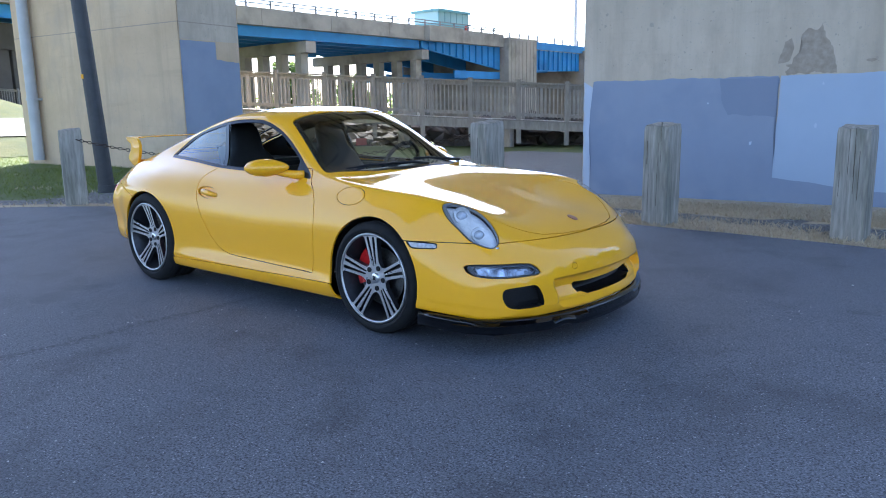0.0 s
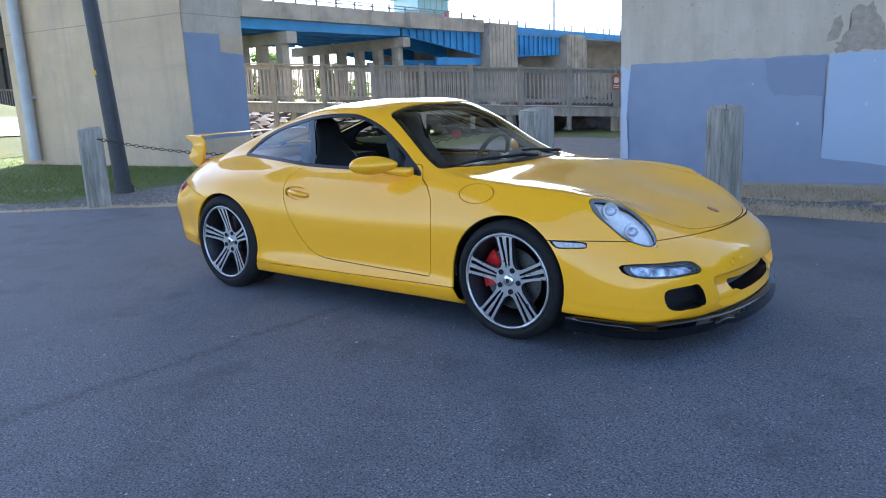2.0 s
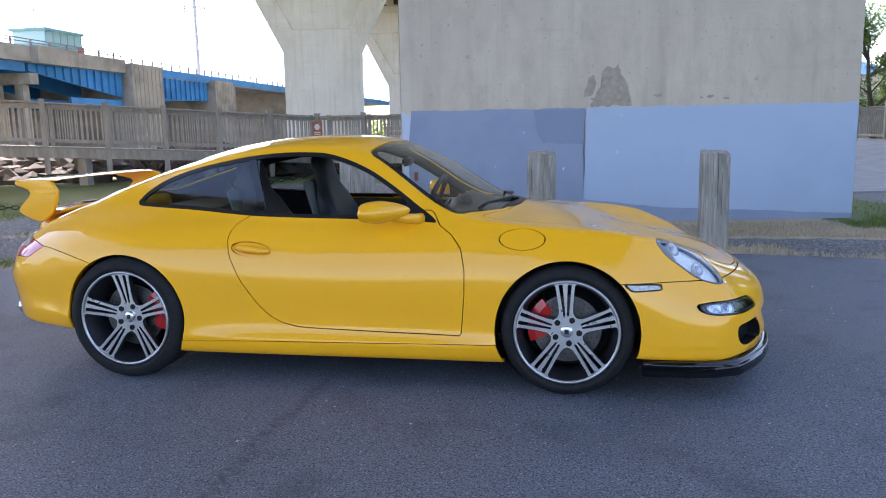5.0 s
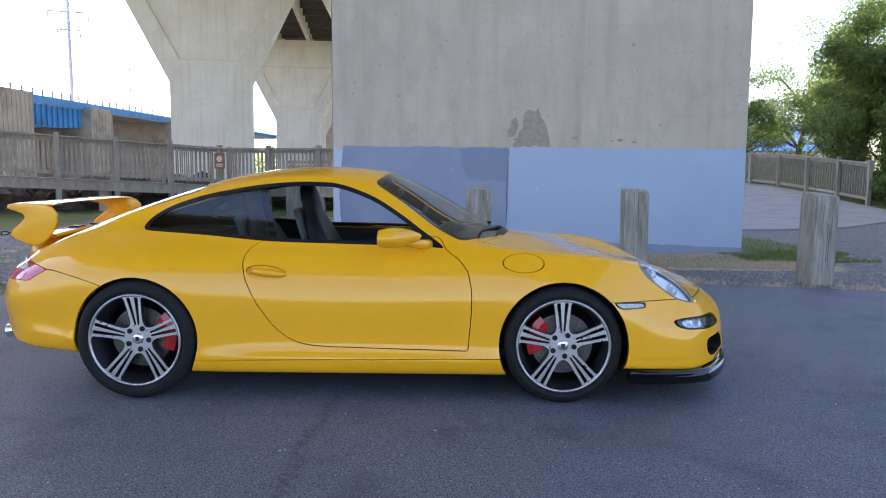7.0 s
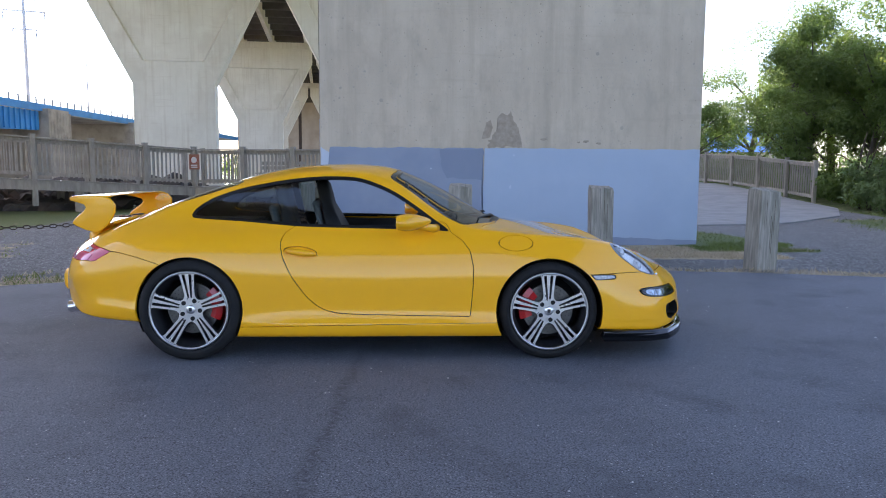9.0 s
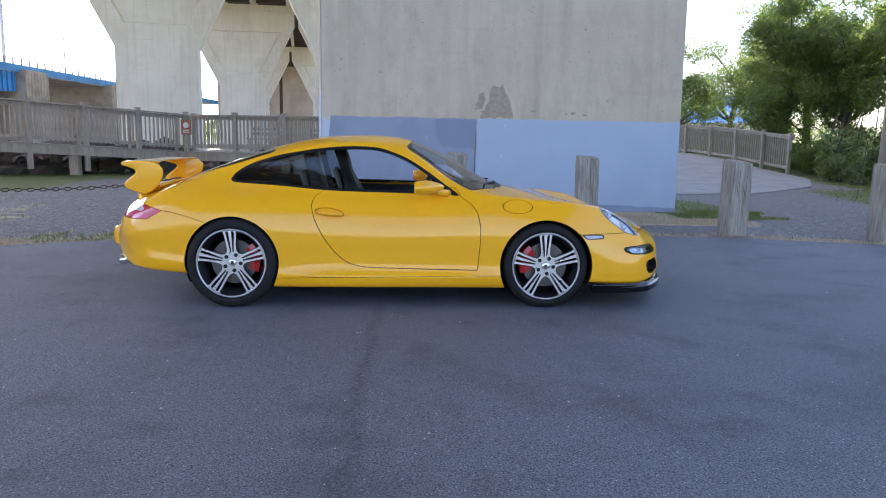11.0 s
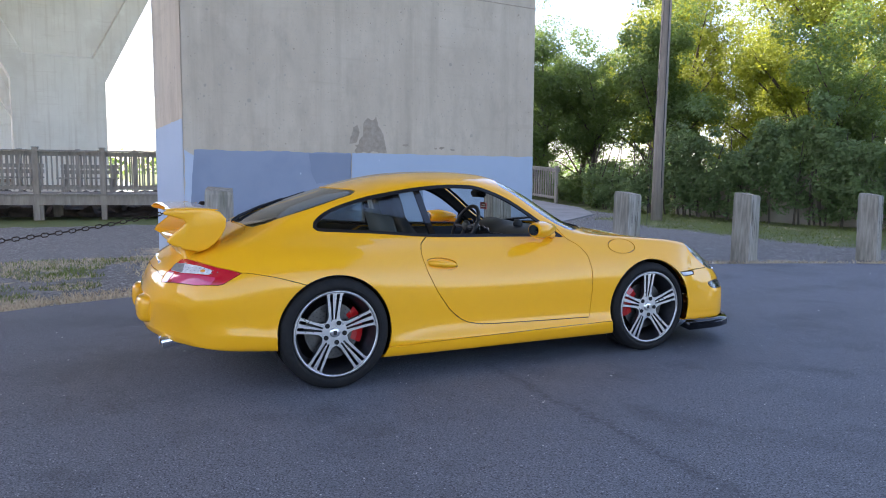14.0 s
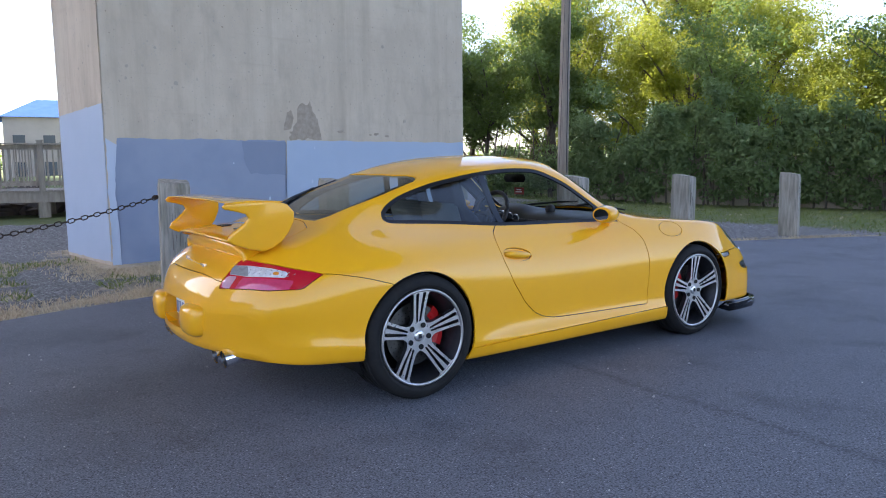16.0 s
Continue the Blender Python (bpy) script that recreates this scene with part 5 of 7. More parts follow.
    sheet_object("spoke_flank", metal, (1,), M["rim_dark"], rim, "dark grey spoke flanks", flange=.030, offset=-.003)
    v, f = lathe([(.001, face + .001), (.060, face + .003), (.070, face + .03)], 40)
    mesh_object("hub", v, f, M["rim"], wheel, smooth=False)
    v, f = lathe([(.001, face - .012), (.020, face - .0115), (.029, face - .008), (.030, face - .002)], 32)
    mesh_object("hub_cap", v, f, M["rim"], wheel, "silver hub cap with a small crest", smooth=True)
    bm = bmesh.new()
    box(bm, (-.010, face - .0135, -.012), (.010, face - .012, .012), bevel=.0)
    part("cap_crest", bm, M["rim_dark"], wheel, "small dark crest shape")
    for k in range(5):
        a = math.radians(90 - 27 + 72 * k + spin)
        bm = bmesh.new()
        c = (.061 * math.cos(a), 0, .061 * math.sin(a))
        tube(bm, (c[0], face - .007, c[2]), (c[0], face + .012, c[2]), .0145, .0145, 14)
        part("wheel_bolt", bm, M["black_plastic"], wheel, "dark wheel bolt", smooth=False)
    # brake disc and caliper
    v, f = lathe([(.07, .028), (.07, .016), (.168, .016), (.168, .042), (.07, .042)], 56)
    disc = mesh_object("brake_disc", [(x, y + face + .035, z) for x, y, z in v], f, M["steel"], wheel, "drilled steel brake disc", smooth=False)
    bm = bmesh.new()
    for k in range(30):
        for j, r in enumerate((.105, .128, .150)):
            a = 2 * math.pi * (k + j * .33) / 30
            tube(bm, (r * math.cos(a), face + .0505, r * math.sin(a)), (r * math.cos(a), face + .052, r * math.sin(a)), .0035, .0035, 6)
    part("drilling", bm, M["black_plastic"], disc)
    return wheel


def caliper(cx, cy, cz, side, ang):
    seg = 12
    verts, faces = [], []
    for i in range(seg + 1):
        a = math.radians(ang - 36 + 72 * i / seg)
        for r, y in ((.104, 0), (.110, -.036), (.155, -.046), (.192, -.034), (.198, .03), (.104, .03)):
            verts.append((cx + r * math.cos(a), cy + y * side, cz + r * math.sin(a)))
    n = 6
    for i in range(seg):
        for j in range(n):
            faces.append((i * n + j, i * n + (j + 1) % n, (i + 1) * n + (j + 1) % n, (i + 1) * n + j))
    faces.append(tuple(range(n)))
    faces.append(tuple(range(seg * n, seg * n + n)))
    ob = mesh_object("brake_caliper", verts, faces, M["caliper"], car, "red painted brake caliper", smooth=False)
    return ob


front_right = build_wheel(.322, .235, -.083, 2)
front_right.matrix_basis = pose(FRONT_AXLE, -.733, .322)
rear_right = build_wheel(.333, .290, -.090, 2)
rear_right.matrix_basis = pose(REAR_AXLE, -.735, .333)
copy_thing(front_right, pose(FRONT_AXLE, .733, .322, 0, 0, 180))
copy_thing(rear_right, pose(REAR_AXLE, .735, .333, 0, 0, 180))
caliper(FRONT_AXLE, -.733, .322, 1, 165)
caliper(REAR_AXLE, -.735, .333, 1, 10)
for cx, r in ((FRONT_AXLE, .355), (REAR_AXLE, .360)):
    for s in (1, -1):
        verts, faces = [], []
        seg = 28
        for i in range(seg + 1):
            a = math.radians(-25 + 230 * i / seg)
            for y in (.56, .80):
                verts.append((cx + r * math.cos(a), y * s, .325 + r * math.sin(a)))
        for i in range(seg):
            faces.append((2 * i, 2 * i + 1, 2 * i + 3, 2 * i + 2))
        verts.append((cx, .56 * s, .325))
        for i in range(seg):
            faces.append((2 * i, 2 * i + 2, len(verts) - 1))
        mesh_object("wheel_well", verts, faces, M["black_plastic"], car, "black wheel arch liner", smooth=False)


# ---- splitter, wing, mirrors, exhaust ----
def nose_x(y):
    return NOSE + .012 - FRONT_BEND * (abs(y) / .8) ** 2.4


def build_splitter():
    verts, faces = [], []
    line = [(1.535, -.868), (1.62, -.868), (1.75, -.862), (1.86, -.845)]
    line += [(nose_x(y) + .004, y) for y in np.linspace(-.79, .79, 45)]
    line += [(x, -y) for x, y in line[3::-1]]
    n = len(line)
    for i, (x, y) in enumerate(line):
        a, b = line[max(i - 1, 0)], line[min(i + 1, n - 1)]
        d = Vector((b[0] - a[0], b[1] - a[1])).normalized()
        out = Vector((d.y, -d.x))
        t = abs(y)
        notch = .014 * math.exp(-((t - .44) / .05) ** 2)
        lift = .016 * smooth_step(.40, .15, t)
        lo = .128 + notch
        hi = .196 + lift * .3
        reach = .007 + .004 * smooth_step(1.6, 2.0, x)
        for o, z in ((-.03, hi), (.000, hi - .003), (.008, hi - .03), (reach * .6, lo + .045), (reach, lo + .016), (reach - .002, lo), (-.10, lo + .012)):
            verts.append((x + out.x * o, y + out.y * o, z))
    m = 7
    for i in range(n - 1):
        for j in range(m - 1):
            faces.append((i * m + j, (i + 1) * m + j, (i + 1) * m + j + 1, i * m + j + 1))
    faces += [tuple(range(m)), tuple(range((n - 1) * m, n * m))]
    mesh_object("front_splitter", verts, faces, M["black_gloss"], car, "gloss black front lip spoiler", smooth=True)


build_splitter()


def wing_part(name, stations, label, th=.0075, closed=False):
    """A swept wing: stations of (y, z, rear x, front x); the section is a rounded blade."""
    S = np.array(stations, float)
    n = len(S)
    fine = []
    for i in range(n - 1):
        a, b, c, d = S[max(i - 1, 0)], S[i], S[i + 1], S[min(i + 2, n - 1)]
        for k in range(6):
            t = k / 6
            fine.append(.5 * (2 * b + (c - a) * t + (2 * a - 5 * b + 4 * c - d) * t * t + (3 * b - a - 3 * c + d) * t ** 3))
    fine.append(S[-1])
    fine = np.array(fine)
    m = 18
    verts, faces = [], []
    for i, (y, z, xr, xf) in enumerate(fine):
        a, b = fine[max(i - 1, 0)], fine[min(i + 1, len(fine) - 1)]
        d = Vector((b[0] - a[0], b[1] - a[1])).normalized()
        o = Vector((-d.y, d.x))
        for k in range(m):
            q = 2 * math.pi * k / m
            u = .5 - .5 * math.cos(q)                       # 0 at the rear edge
            w = th * math.copysign(abs(math.sin(q)) ** .55, math.sin(q)) * (.55 + .75 * math.sin(math.pi * u ** .8))
            verts.append((xr + (xf - xr) * u, y + o.x * w, z + o.y * w))
    for i in range(len(fine) - 1):
        for k in range(m):
            faces.append((i * m + k, i * m + (k + 1) % m, (i + 1) * m + (k + 1) % m, (i + 1) * m + k))
    faces += [tuple(range(m))[::-1], tuple(range((len(fine) - 1) * m, len(fine) * m))]
    return mesh_object(name, verts, faces, M["paint"], spoiler, label, smooth=True)


spoiler = new("rear_spoiler")
spoiler.parent = car
spoiler.location = (.062, 0, .014)
spoiler["label"] = "yellow two-level rear spoiler"
blade = [(0, 1.046, -2.118, -1.87), (.28, 1.046, -2.122, -1.87), (.44, 1.044, -2.134, -1.86), (.515, 1.040, -2.130, -1.84)]
wing_part("upper_wing", [(-y, z, a, b) for y, z, a, b in blade[:0:-1]] + blade, "yellow upper wing blade")


def build_end_plate(s):
    """The side plate that joins the two levels, notched behind."""
    line = [(-2.146, 1.026), (-2.128, 1.042), (-2.03, 1.051), (-1.90, 1.048), (-1.84, 1.030), (-1.806, .990), (-1.81, .940), (-1.835, .888), (-1.87, .845), (-1.915, .812), (-1.96, .798), (-2.03, .812), (-2.10, .838), (-2.130, .858), (-2.116, .886), (-2.045, .942), (-2.024, .966), (-2.037, .986), (-2.09, 1.002), (-2.136, 1.012)]
    bm = bmesh.new()
    side = lambda x: .563 + .212 * (x + 1.806)                    # the plates draw together rearwards
    out = [bm.verts.new((x, s * (side(x) + .012), z)) for x, z in line]
    inn = [bm.verts.new((x, s * (side(x) - .016), z)) for x, z in line]
    n = len(line)
    bm.faces.new(out)
    bm.faces.new(inn[::-1])
    for k in range(n):
        bm.faces.new((out[k], out[(k + 1) % n], inn[(k + 1) % n], inn[k]))
    bmesh.ops.recalc_face_normals(bm, faces=bm.faces)
    rim = [e for e in bm.edges if (e.verts[0] in out) == (e.verts[1] in out)]
    bmesh.ops.bevel(bm, geom=rim, offset=.011, segments=3, affect="EDGES", profile=.6)
    part("end_plate", bm, M["paint"], spoiler, "yellow notched end plate", smooth=True)


for s in (-1, 1):
    build_end_plate(s)


def build_spoiler_base():
    for name, wide, prof, lab in (
        ("spoiler_tray", .500, ((-1.79, .893), (-1.82, .890), (-1.92, .882), (-2.07, .873), (-2.108, .867), (-2.122, .859), (-2.112, .850), (-2.06, .850), (-1.92, .856), (-1.80, .872)), "yellow spoiler tray"),
        ("spoiler_base", .47, ((-1.64, .905), (-1.80, .875), (-2.06, .852), (-2.085, .830), (-2.062, .79), (-2.055, .72), (-1.95, .74), (-1.64, .84)), "yellow spoiler base on the engine lid")):
        verts, faces = [], []
        ys = np.linspace(-wide, wide, 41)
        m = len(prof)
        for y in ys:
            t = abs(y) / wide
            pull = (1 - math.sqrt(max(1 - t ** 10, 0))) if name == "spoiler_base" else 0
            for x, z in prof:
                verts.append((x + (.05 * t ** 3 if x < -2.0 else -.06 * t ** 3), y, z - .028 * t ** 3 - .10 * pull))
        for i in range(len(ys) - 1):
            for j in range(m):
                faces.append((i * m + j, i * m + (j + 1) % m, (i + 1) * m + (j + 1) % m, (i + 1) * m + j))
        faces += [tuple(range(m)), tuple(range((len(ys) - 1) * m, len(ys) * m))]
        mesh_object(name, verts, faces, M["paint"], spoiler, lab, smooth=True)
    for y in (-.13, .13):
        bm = bmesh.new()
        for k in range(5):
            box(bm, (-1.95 + k * .013, y - .045 + k * .003, .880), (-1.942 + k * .013, y + .045 - k * .003, .8855 + k * .001))
        part("vent_grille", bm, M["black_plastic"], spoiler, "small black air vent")


build_spoiler_base()


def build_mirror(s):
    mirror = new("door_mirror")
    mirror.parent = car
    mirror["label"] = "yellow door mirror"
    bm = bmesh.new()
    bmesh.ops.create_uvsphere(bm, u_segments=28, v_segments=18, radius=1)
    for v in bm.verts:
        x, y, z = v.co
        front = max(x, 0)
        v.co = (max(x, -.62) * .14, y * (.094 - .030 * front) - s * .055 * x, z * (.056 - .018 * front) + .004 * front)
    bmesh.ops.translate(bm, vec=(.258, .826 * s, .906), verts=bm.verts)
    part("mirror_housing", bm, M["paint"], mirror, smooth=True)
    bm = bmesh.new()
    bmesh.ops.create_circle(bm, cap_ends=True, segments=28, radius=1, matrix=pose(.168, .860 * s, .906, 0, 90, 0) @ Matrix.Diagonal((.036, .060, 1, 1)))
    part("mirror_glass", bm, M["chrome"], mirror, "silver mirror glass")
    v, f = sweep([(.30, .79 * s, .880), (.36, .755 * s, .868), (.405, .715 * s, .860), (.43, .675 * s, .856)], [.022, .024, .027, .030], 12)
    mesh_object("mirror_arm", v, f, M["paint"], mirror, smooth=True)


for s in (-1, 1):
    build_mirror(s)
    # door handle bar
    v, f = sweep([(-.550, .786 * s, .712), (-.515, .797 * s, .711), (-.45, .803 * s, .704), (-.39, .801 * s, .697), (-.358, .790 * s, .693)], [.012, .019, .021, .017, .009], 14)
    mesh_object("door_handle", v, f, M["paint"], car, "yellow door handle bar", smooth=True)
    # twin tail pipes
    for k, y in enumerate((.392, .496)):
        v, f = sweep([(-2.00, y * s, .302), (-2.06, y * s, .298), (-2.120 + .008 * k, y * s, .291)], [.036, .040, .042], 24)
        pipe = mesh_object("tail_pipe", v, f[:-1], M["chrome"], car, "chrome exhaust tail pipe", smooth=True)
        bm = bmesh.new()
        bmesh.ops.create_circle(bm, cap_ends=True, segments=20, radius=.039, matrix=pose(-2.110 + .008 * k, y * s, .292, 0, 90, 0))
        part("pipe_mouth", bm, M["black_plastic"], pipe)
    # bumper overriders beside the number plate
    bm = bmesh.new()
    bmesh.ops.create_uvsphere(bm, u_segments=28, v_segments=18, radius=1)
    for v in bm.verts:
        v.co = [math.copysign(abs(c) ** .45, c) for c in v.co]
        v.co = (v.co.x * .074 * (1 - .15 * v.co.z ** 2) - 2.164 + .03 * max(v.co.y * s, 0) ** 2, v.co.y * .100 + .275 * s, v.co.z * .080 + .462)
    part("overrider", bm, M["paint"], car, "yellow bumper overrider", smooth=True)
# windscreen wipers
for y0 in (.55, .02):
    P = [(.865 - .30 * (y0 / .66) ** 2, y0, .900 - .10 * y0 ** 2), (.84 - .2 * (y0 - .1) ** 2, y0 - .12, .915 - .06 * y0 ** 2), (.80 - .18 * (y0 - .35) ** 2 / .3, y0 - .42, .935 - .06 * abs(y0 - .42)), (.715 if y0 < .3 else .80, y0 - .60, .90 if y0 < .3 else .935)]
    v, f = sweep(P, [.011, .010, .008, .005], 8)
    mesh_object("wiper", v, f, M["black_plastic"], car, "black windscreen wiper", smooth=True)
verts, faces = [], []
for y in np.linspace(-.59, .59, 25):
    xx = .880 - .30 * (abs(y) / .66) ** 2.2
    zz = .886 - .035 * (abs(y) / .66) ** 2
    verts += [(xx - .025, y, zz + .010), (xx + .02, y, zz + .006), (xx + .05, y, zz - .012)]
for i in range(24):
    for j in range(2):
        faces.append((i * 3 + j, i * 3 + j + 1, i * 3 + j + 4, i * 3 + j + 3))
mesh_object("cowl_panel", verts, faces, M["black_plastic"], car, "black scuttle panel", smooth=True)
v, f = sweep([(-1.60, .06, .945), (-1.56, .10, .978), (-1.40, .22, 1.034), (-1.22, .29, 1.088)], [.020, .012, .009, .006], 8)
mesh_object("rear_wiper", v, f, M["black_plastic"], car, "black rear window wiper", smooth=True)
v, f = sweep([(-1.52, .30, .968), (-1.30, .30, 1.056), (-1.06, .30, 1.132)], .006, 6)
mesh_object("wiper_blade", v, f, M["black_plastic"], car, "black rear wiper blade", smooth=True)
# number plate and badges
bm = bmesh.new()
box(bm, (-2.143, -.155, .40), (-2.136, .155, .532), bevel=.003)
plate = part("number_plate", bm, M["sign_white"], car, "white number plate with dark bars")
for k in range(6):
    bm = bmesh.new()
    box(bm, (-2.145, -.140 + k * .050, .435), (-2.142, -.107 + k * .050, .500))
    part("plate_bar", bm, M["paint_mid"], plate)
for k in range(9):
    y, x, z = .10 - k * .038, -2.084 - .001 * k, .731 - .0016 * k
    bm = bmesh.new()
    box(bm, (x - .006, y - .010, z - .006), (x + .012, y + .010, z + (.013 if k in (0, 7, 8) else .005)))
    part("badge_bar", bm, M["chrome"], car, "chrome model badge bar")
bm = bmesh.new()
bmesh.ops.create_uvsphere(bm, u_segments=16, v_segments=8, radius=1, matrix=pose(1.962, 0, float(TOP_Z(1.962)) + .001, 0, 21, 0) @ Matrix.Diagonal((.034, .026, .007, 1)))
part("bonnet_badge", bm, M["sign_brown"], car, "small dark red and gold crest", smooth=True)


# ---- cabin ----
def build_seat(y, x, mat):
    seat = new("seat")
    seat.parent = car
    seat["label"] = "black leather sports seat with high bolsters"
    verts, faces = [], []
    # backrest: sections from the hips to the headrest
    rows = ((.00, .40, .235, .070, .05), (.04, .52, .245, .080, .06), (.10, .66, .240, .080, .06), (.15, .80, .235, .070, .05), (.185, .91, .195, .055, .03), (.205, .98, .135, .050, .01), (.225, 1.06, .135, .055, 0), (.24, 1.13, .120, .050, 0), (.245, 1.165, .085, .030, 0))
    m = 20
    for dx, z, w, d, bol in rows:
        for k in range(m):
            a = 2 * math.pi * k / m
            cy, cx = math.cos(a), math.sin(a)
            yy = math.copysign(abs(cy) ** .6, cy) * w
            xx = math.copysign(abs(cx) ** .7, cx) * d + (bol * (abs(yy) / w) ** 3 if cx > 0 else 0)
            verts.append((x - dx + xx, y + yy, z))
    for i in range(len(rows) - 1):
        for k in range(m):
            faces.append((i * m + k, i * m + (k + 1) % m, (i + 1) * m + (k + 1) % m, (i + 1) * m + k))
    faces += [tuple(range(m))[::-1], tuple(range((len(rows) - 1) * m, len(rows) * m))]
    mesh_object("backrest", verts, faces, mat, seat, smooth=True)
    bm = bmesh.new()
    box(bm, (x - .02, y - .25, .30), (x + .50, y + .25, .47), bevel=.06)
    part("cushion", bm, mat, seat, smooth=True)
    bm = bmesh.new()
    box(bm, (x - .30, y - .20, .45), (x - .265, y + .20, 1.0), pose(0, 0, 0), bevel=.015)
    shell = part("back_shell", bm, M["leather_grey"], seat, "pale grey seat back shell", smooth=True)
    for v in shell.data.vertices:
        v.co.x += .165 - .30 * (v.co.z - .40)
        v.co.y = y + (v.co.y - y) * (1.12 - .75 * max(v.co.z - .75, 0))
    bm = bmesh.new()
    bmesh.ops.create_circle(bm, cap_ends=True, segments=16, radius=.018, matrix=pose(x - .185, y, 1.085, 0, 90, 0))
    part("headrest_crest", bm, M["trim"], seat)
    return seat


build_seat(-.34, -.41, M["leather"])
build_seat(.34, -.22, M["leather"])
for y in (-.30, .30):
    bm = bmesh.new()
    box(bm, (-.99, y - .22, .45), (-.84, y + .22, .80), bevel=.06)
    part("rear_backrest", bm, M["leather"], car, "black leather rear seat back", smooth=True)
bm = bmesh.new()
box(bm, (-1.0, -.70, .235), (.95, .70, .27))
part("cabin_floor", bm, M["trim"], car, "black carpet floor")
bm = bmesh.new()
box(bm, (-1.45, -.55, .80), (-.95, .55, .86), bevel=.02)
part("parcel_shelf", bm, M["trim"], car, "black rear shelf")
bm = bmesh.new()
box(bm, (-.55, -.11, .27), (.60, .11, .52), bevel=.03)
part("centre_console", bm, M["trim"], car, "black centre console", smooth=True)
verts, faces = [], []
prof = ((.42, .50), (.36, .62), (.37, .76), (.43, .835), (.54, .868), (.70, .872), (.86, .862), (.90, .60))
ys = np.linspace(-.635, .635, 29)
for y in ys:
    hood_up = .055 * math.exp(-((y - .37) / .17) ** 4)
    for x, z in prof:
        up = hood_up * (1 if .80 < z else .3) * math.exp(-((x - .52) / .16) ** 2)
        back = .30 * (abs(y) / .635) ** 3
        verts.append((x - back * smooth_step(.45, .9, x), y, z + up - .02 * (abs(y) / .7) ** 2))
n = len(prof)
for i in range(len(ys) - 1):
    for j in range(n - 1):
        faces.append((i * n + j, i * n + j + 1, (i + 1) * n + j + 1, (i + 1) * n + j))
dash = mesh_object("dashboard", verts, faces, M["leather"], car, "black leather dashboard", smooth=True)
for y, r in ((.37, .055), (.27, .042), (.47, .042), (.20, .032), (.54, .032)):
    bm = bmesh.new()
    tube(bm, (.405, y, .815), (.395, y, .812), r, r, 20)
    part("dial", bm, M["window_dark"], dash, "round black dial")
    v, f = lathe([(r, 0), (r + .004, -.004), (r + .006, 0)], 24)
    mesh_object("dial_ring", [(-yy + .394, y + xx, zz + .812) for xx, yy, zz in v], f, M["chrome"], dash, "chrome dial ring", smooth=True)
bm = bmesh.new()
bmesh.ops.create_uvsphere(bm, u_segments=16, v_segments=10, radius=.038, matrix=Matrix.Translation((.56, 0, .885)))
part("dash_clock", bm, M["trim"], dash, "round black dash clock", smooth=True)
for y0, y1 in ((-.16, .16), (-.56, -.38)):
    bm = bmesh.new()
    box(bm, (.385, y0, .765), (.40, y1, .815), bevel=.004)
    vent = part("air_vent", bm, M["rim_dark"], dash, "silver-edged air vent")
ring = []
for k in range(41):
    a = 2 * math.pi * k / 40
    ring.append((.285 + .18 * math.sin(a) * .42, .37 + .18 * math.cos(a), .845 + .18 * math.sin(a) * .90))
v, f = sweep(ring, .0165, 10)
wheel_thing = mesh_object("steering_wheel", v, f, M["leather"], car, "black leather steering wheel", smooth=True)
for a in (90 + 90, 0, 270):
    q = math.radians(a)
    v, f = sweep([(.30, .37, .84), (.285 + .17 * math.sin(q) * .42, .37 + .17 * math.cos(q), .845 + .17 * math.sin(q) * .9)], [.024, .013], 8)
    mesh_object("wheel_spoke", v, f, M["rim_dark"], wheel_thing, "silver steering wheel spoke", smooth=True)
bm = bmesh.new()
bmesh.ops.create_uvsphere(bm, u_segments=16, v_segments=10, radius=1, matrix=Matrix.Translation((.295, .37, .842)) @ Matrix.Diagonal((.028, .062, .055, 1)))
part("horn_pad", bm, M["trim"], wheel_thing, smooth=True)
v, f = sweep([(.30, .37, .84), (.45, .37, .78)], .03, 10)
mesh_object("steering_column", v, f, M["trim"], wheel_thing, smooth=True)
bm = bmesh.new()
box(bm, (.195, -.11, 1.095), (.225, .11, 1.15), bevel=.012)
part("inner_mirror", bm, M["black_plastic"], car, "black rear-view mirror", smooth=True)
bm = bmesh.new()
box(bm, (.255, -.045, 1.005), (.258, .055, 1.055))
tag = part("hanging_tag", bm, M["sign_red"], car, "red tag hanging below the mirror")
bm = bmesh.new()
for k in range(2):
    box(bm, (.2535, -.03 + k * .01, 1.020 + k * .015), (.2545, .04 - k * .01, 1.027 + k * .015))
part("tag_bar", bm, M["sign_white"], tag)
bm = bmesh.new()
tube(bm, (.10, .10, .50), (.12, .05, .66), .018, .022, 10)
part("gear_lever", bm, M["leather"], car, smooth=True)
for s in (1, -1):
    bm = bmesh.new()
    box(bm, (-.42, .625 * s - .03, .60), (.42, .625 * s + .03, .832), bevel=.02)
    part("door_top", bm, M["leather"], car, "black leather door top", smooth=True)


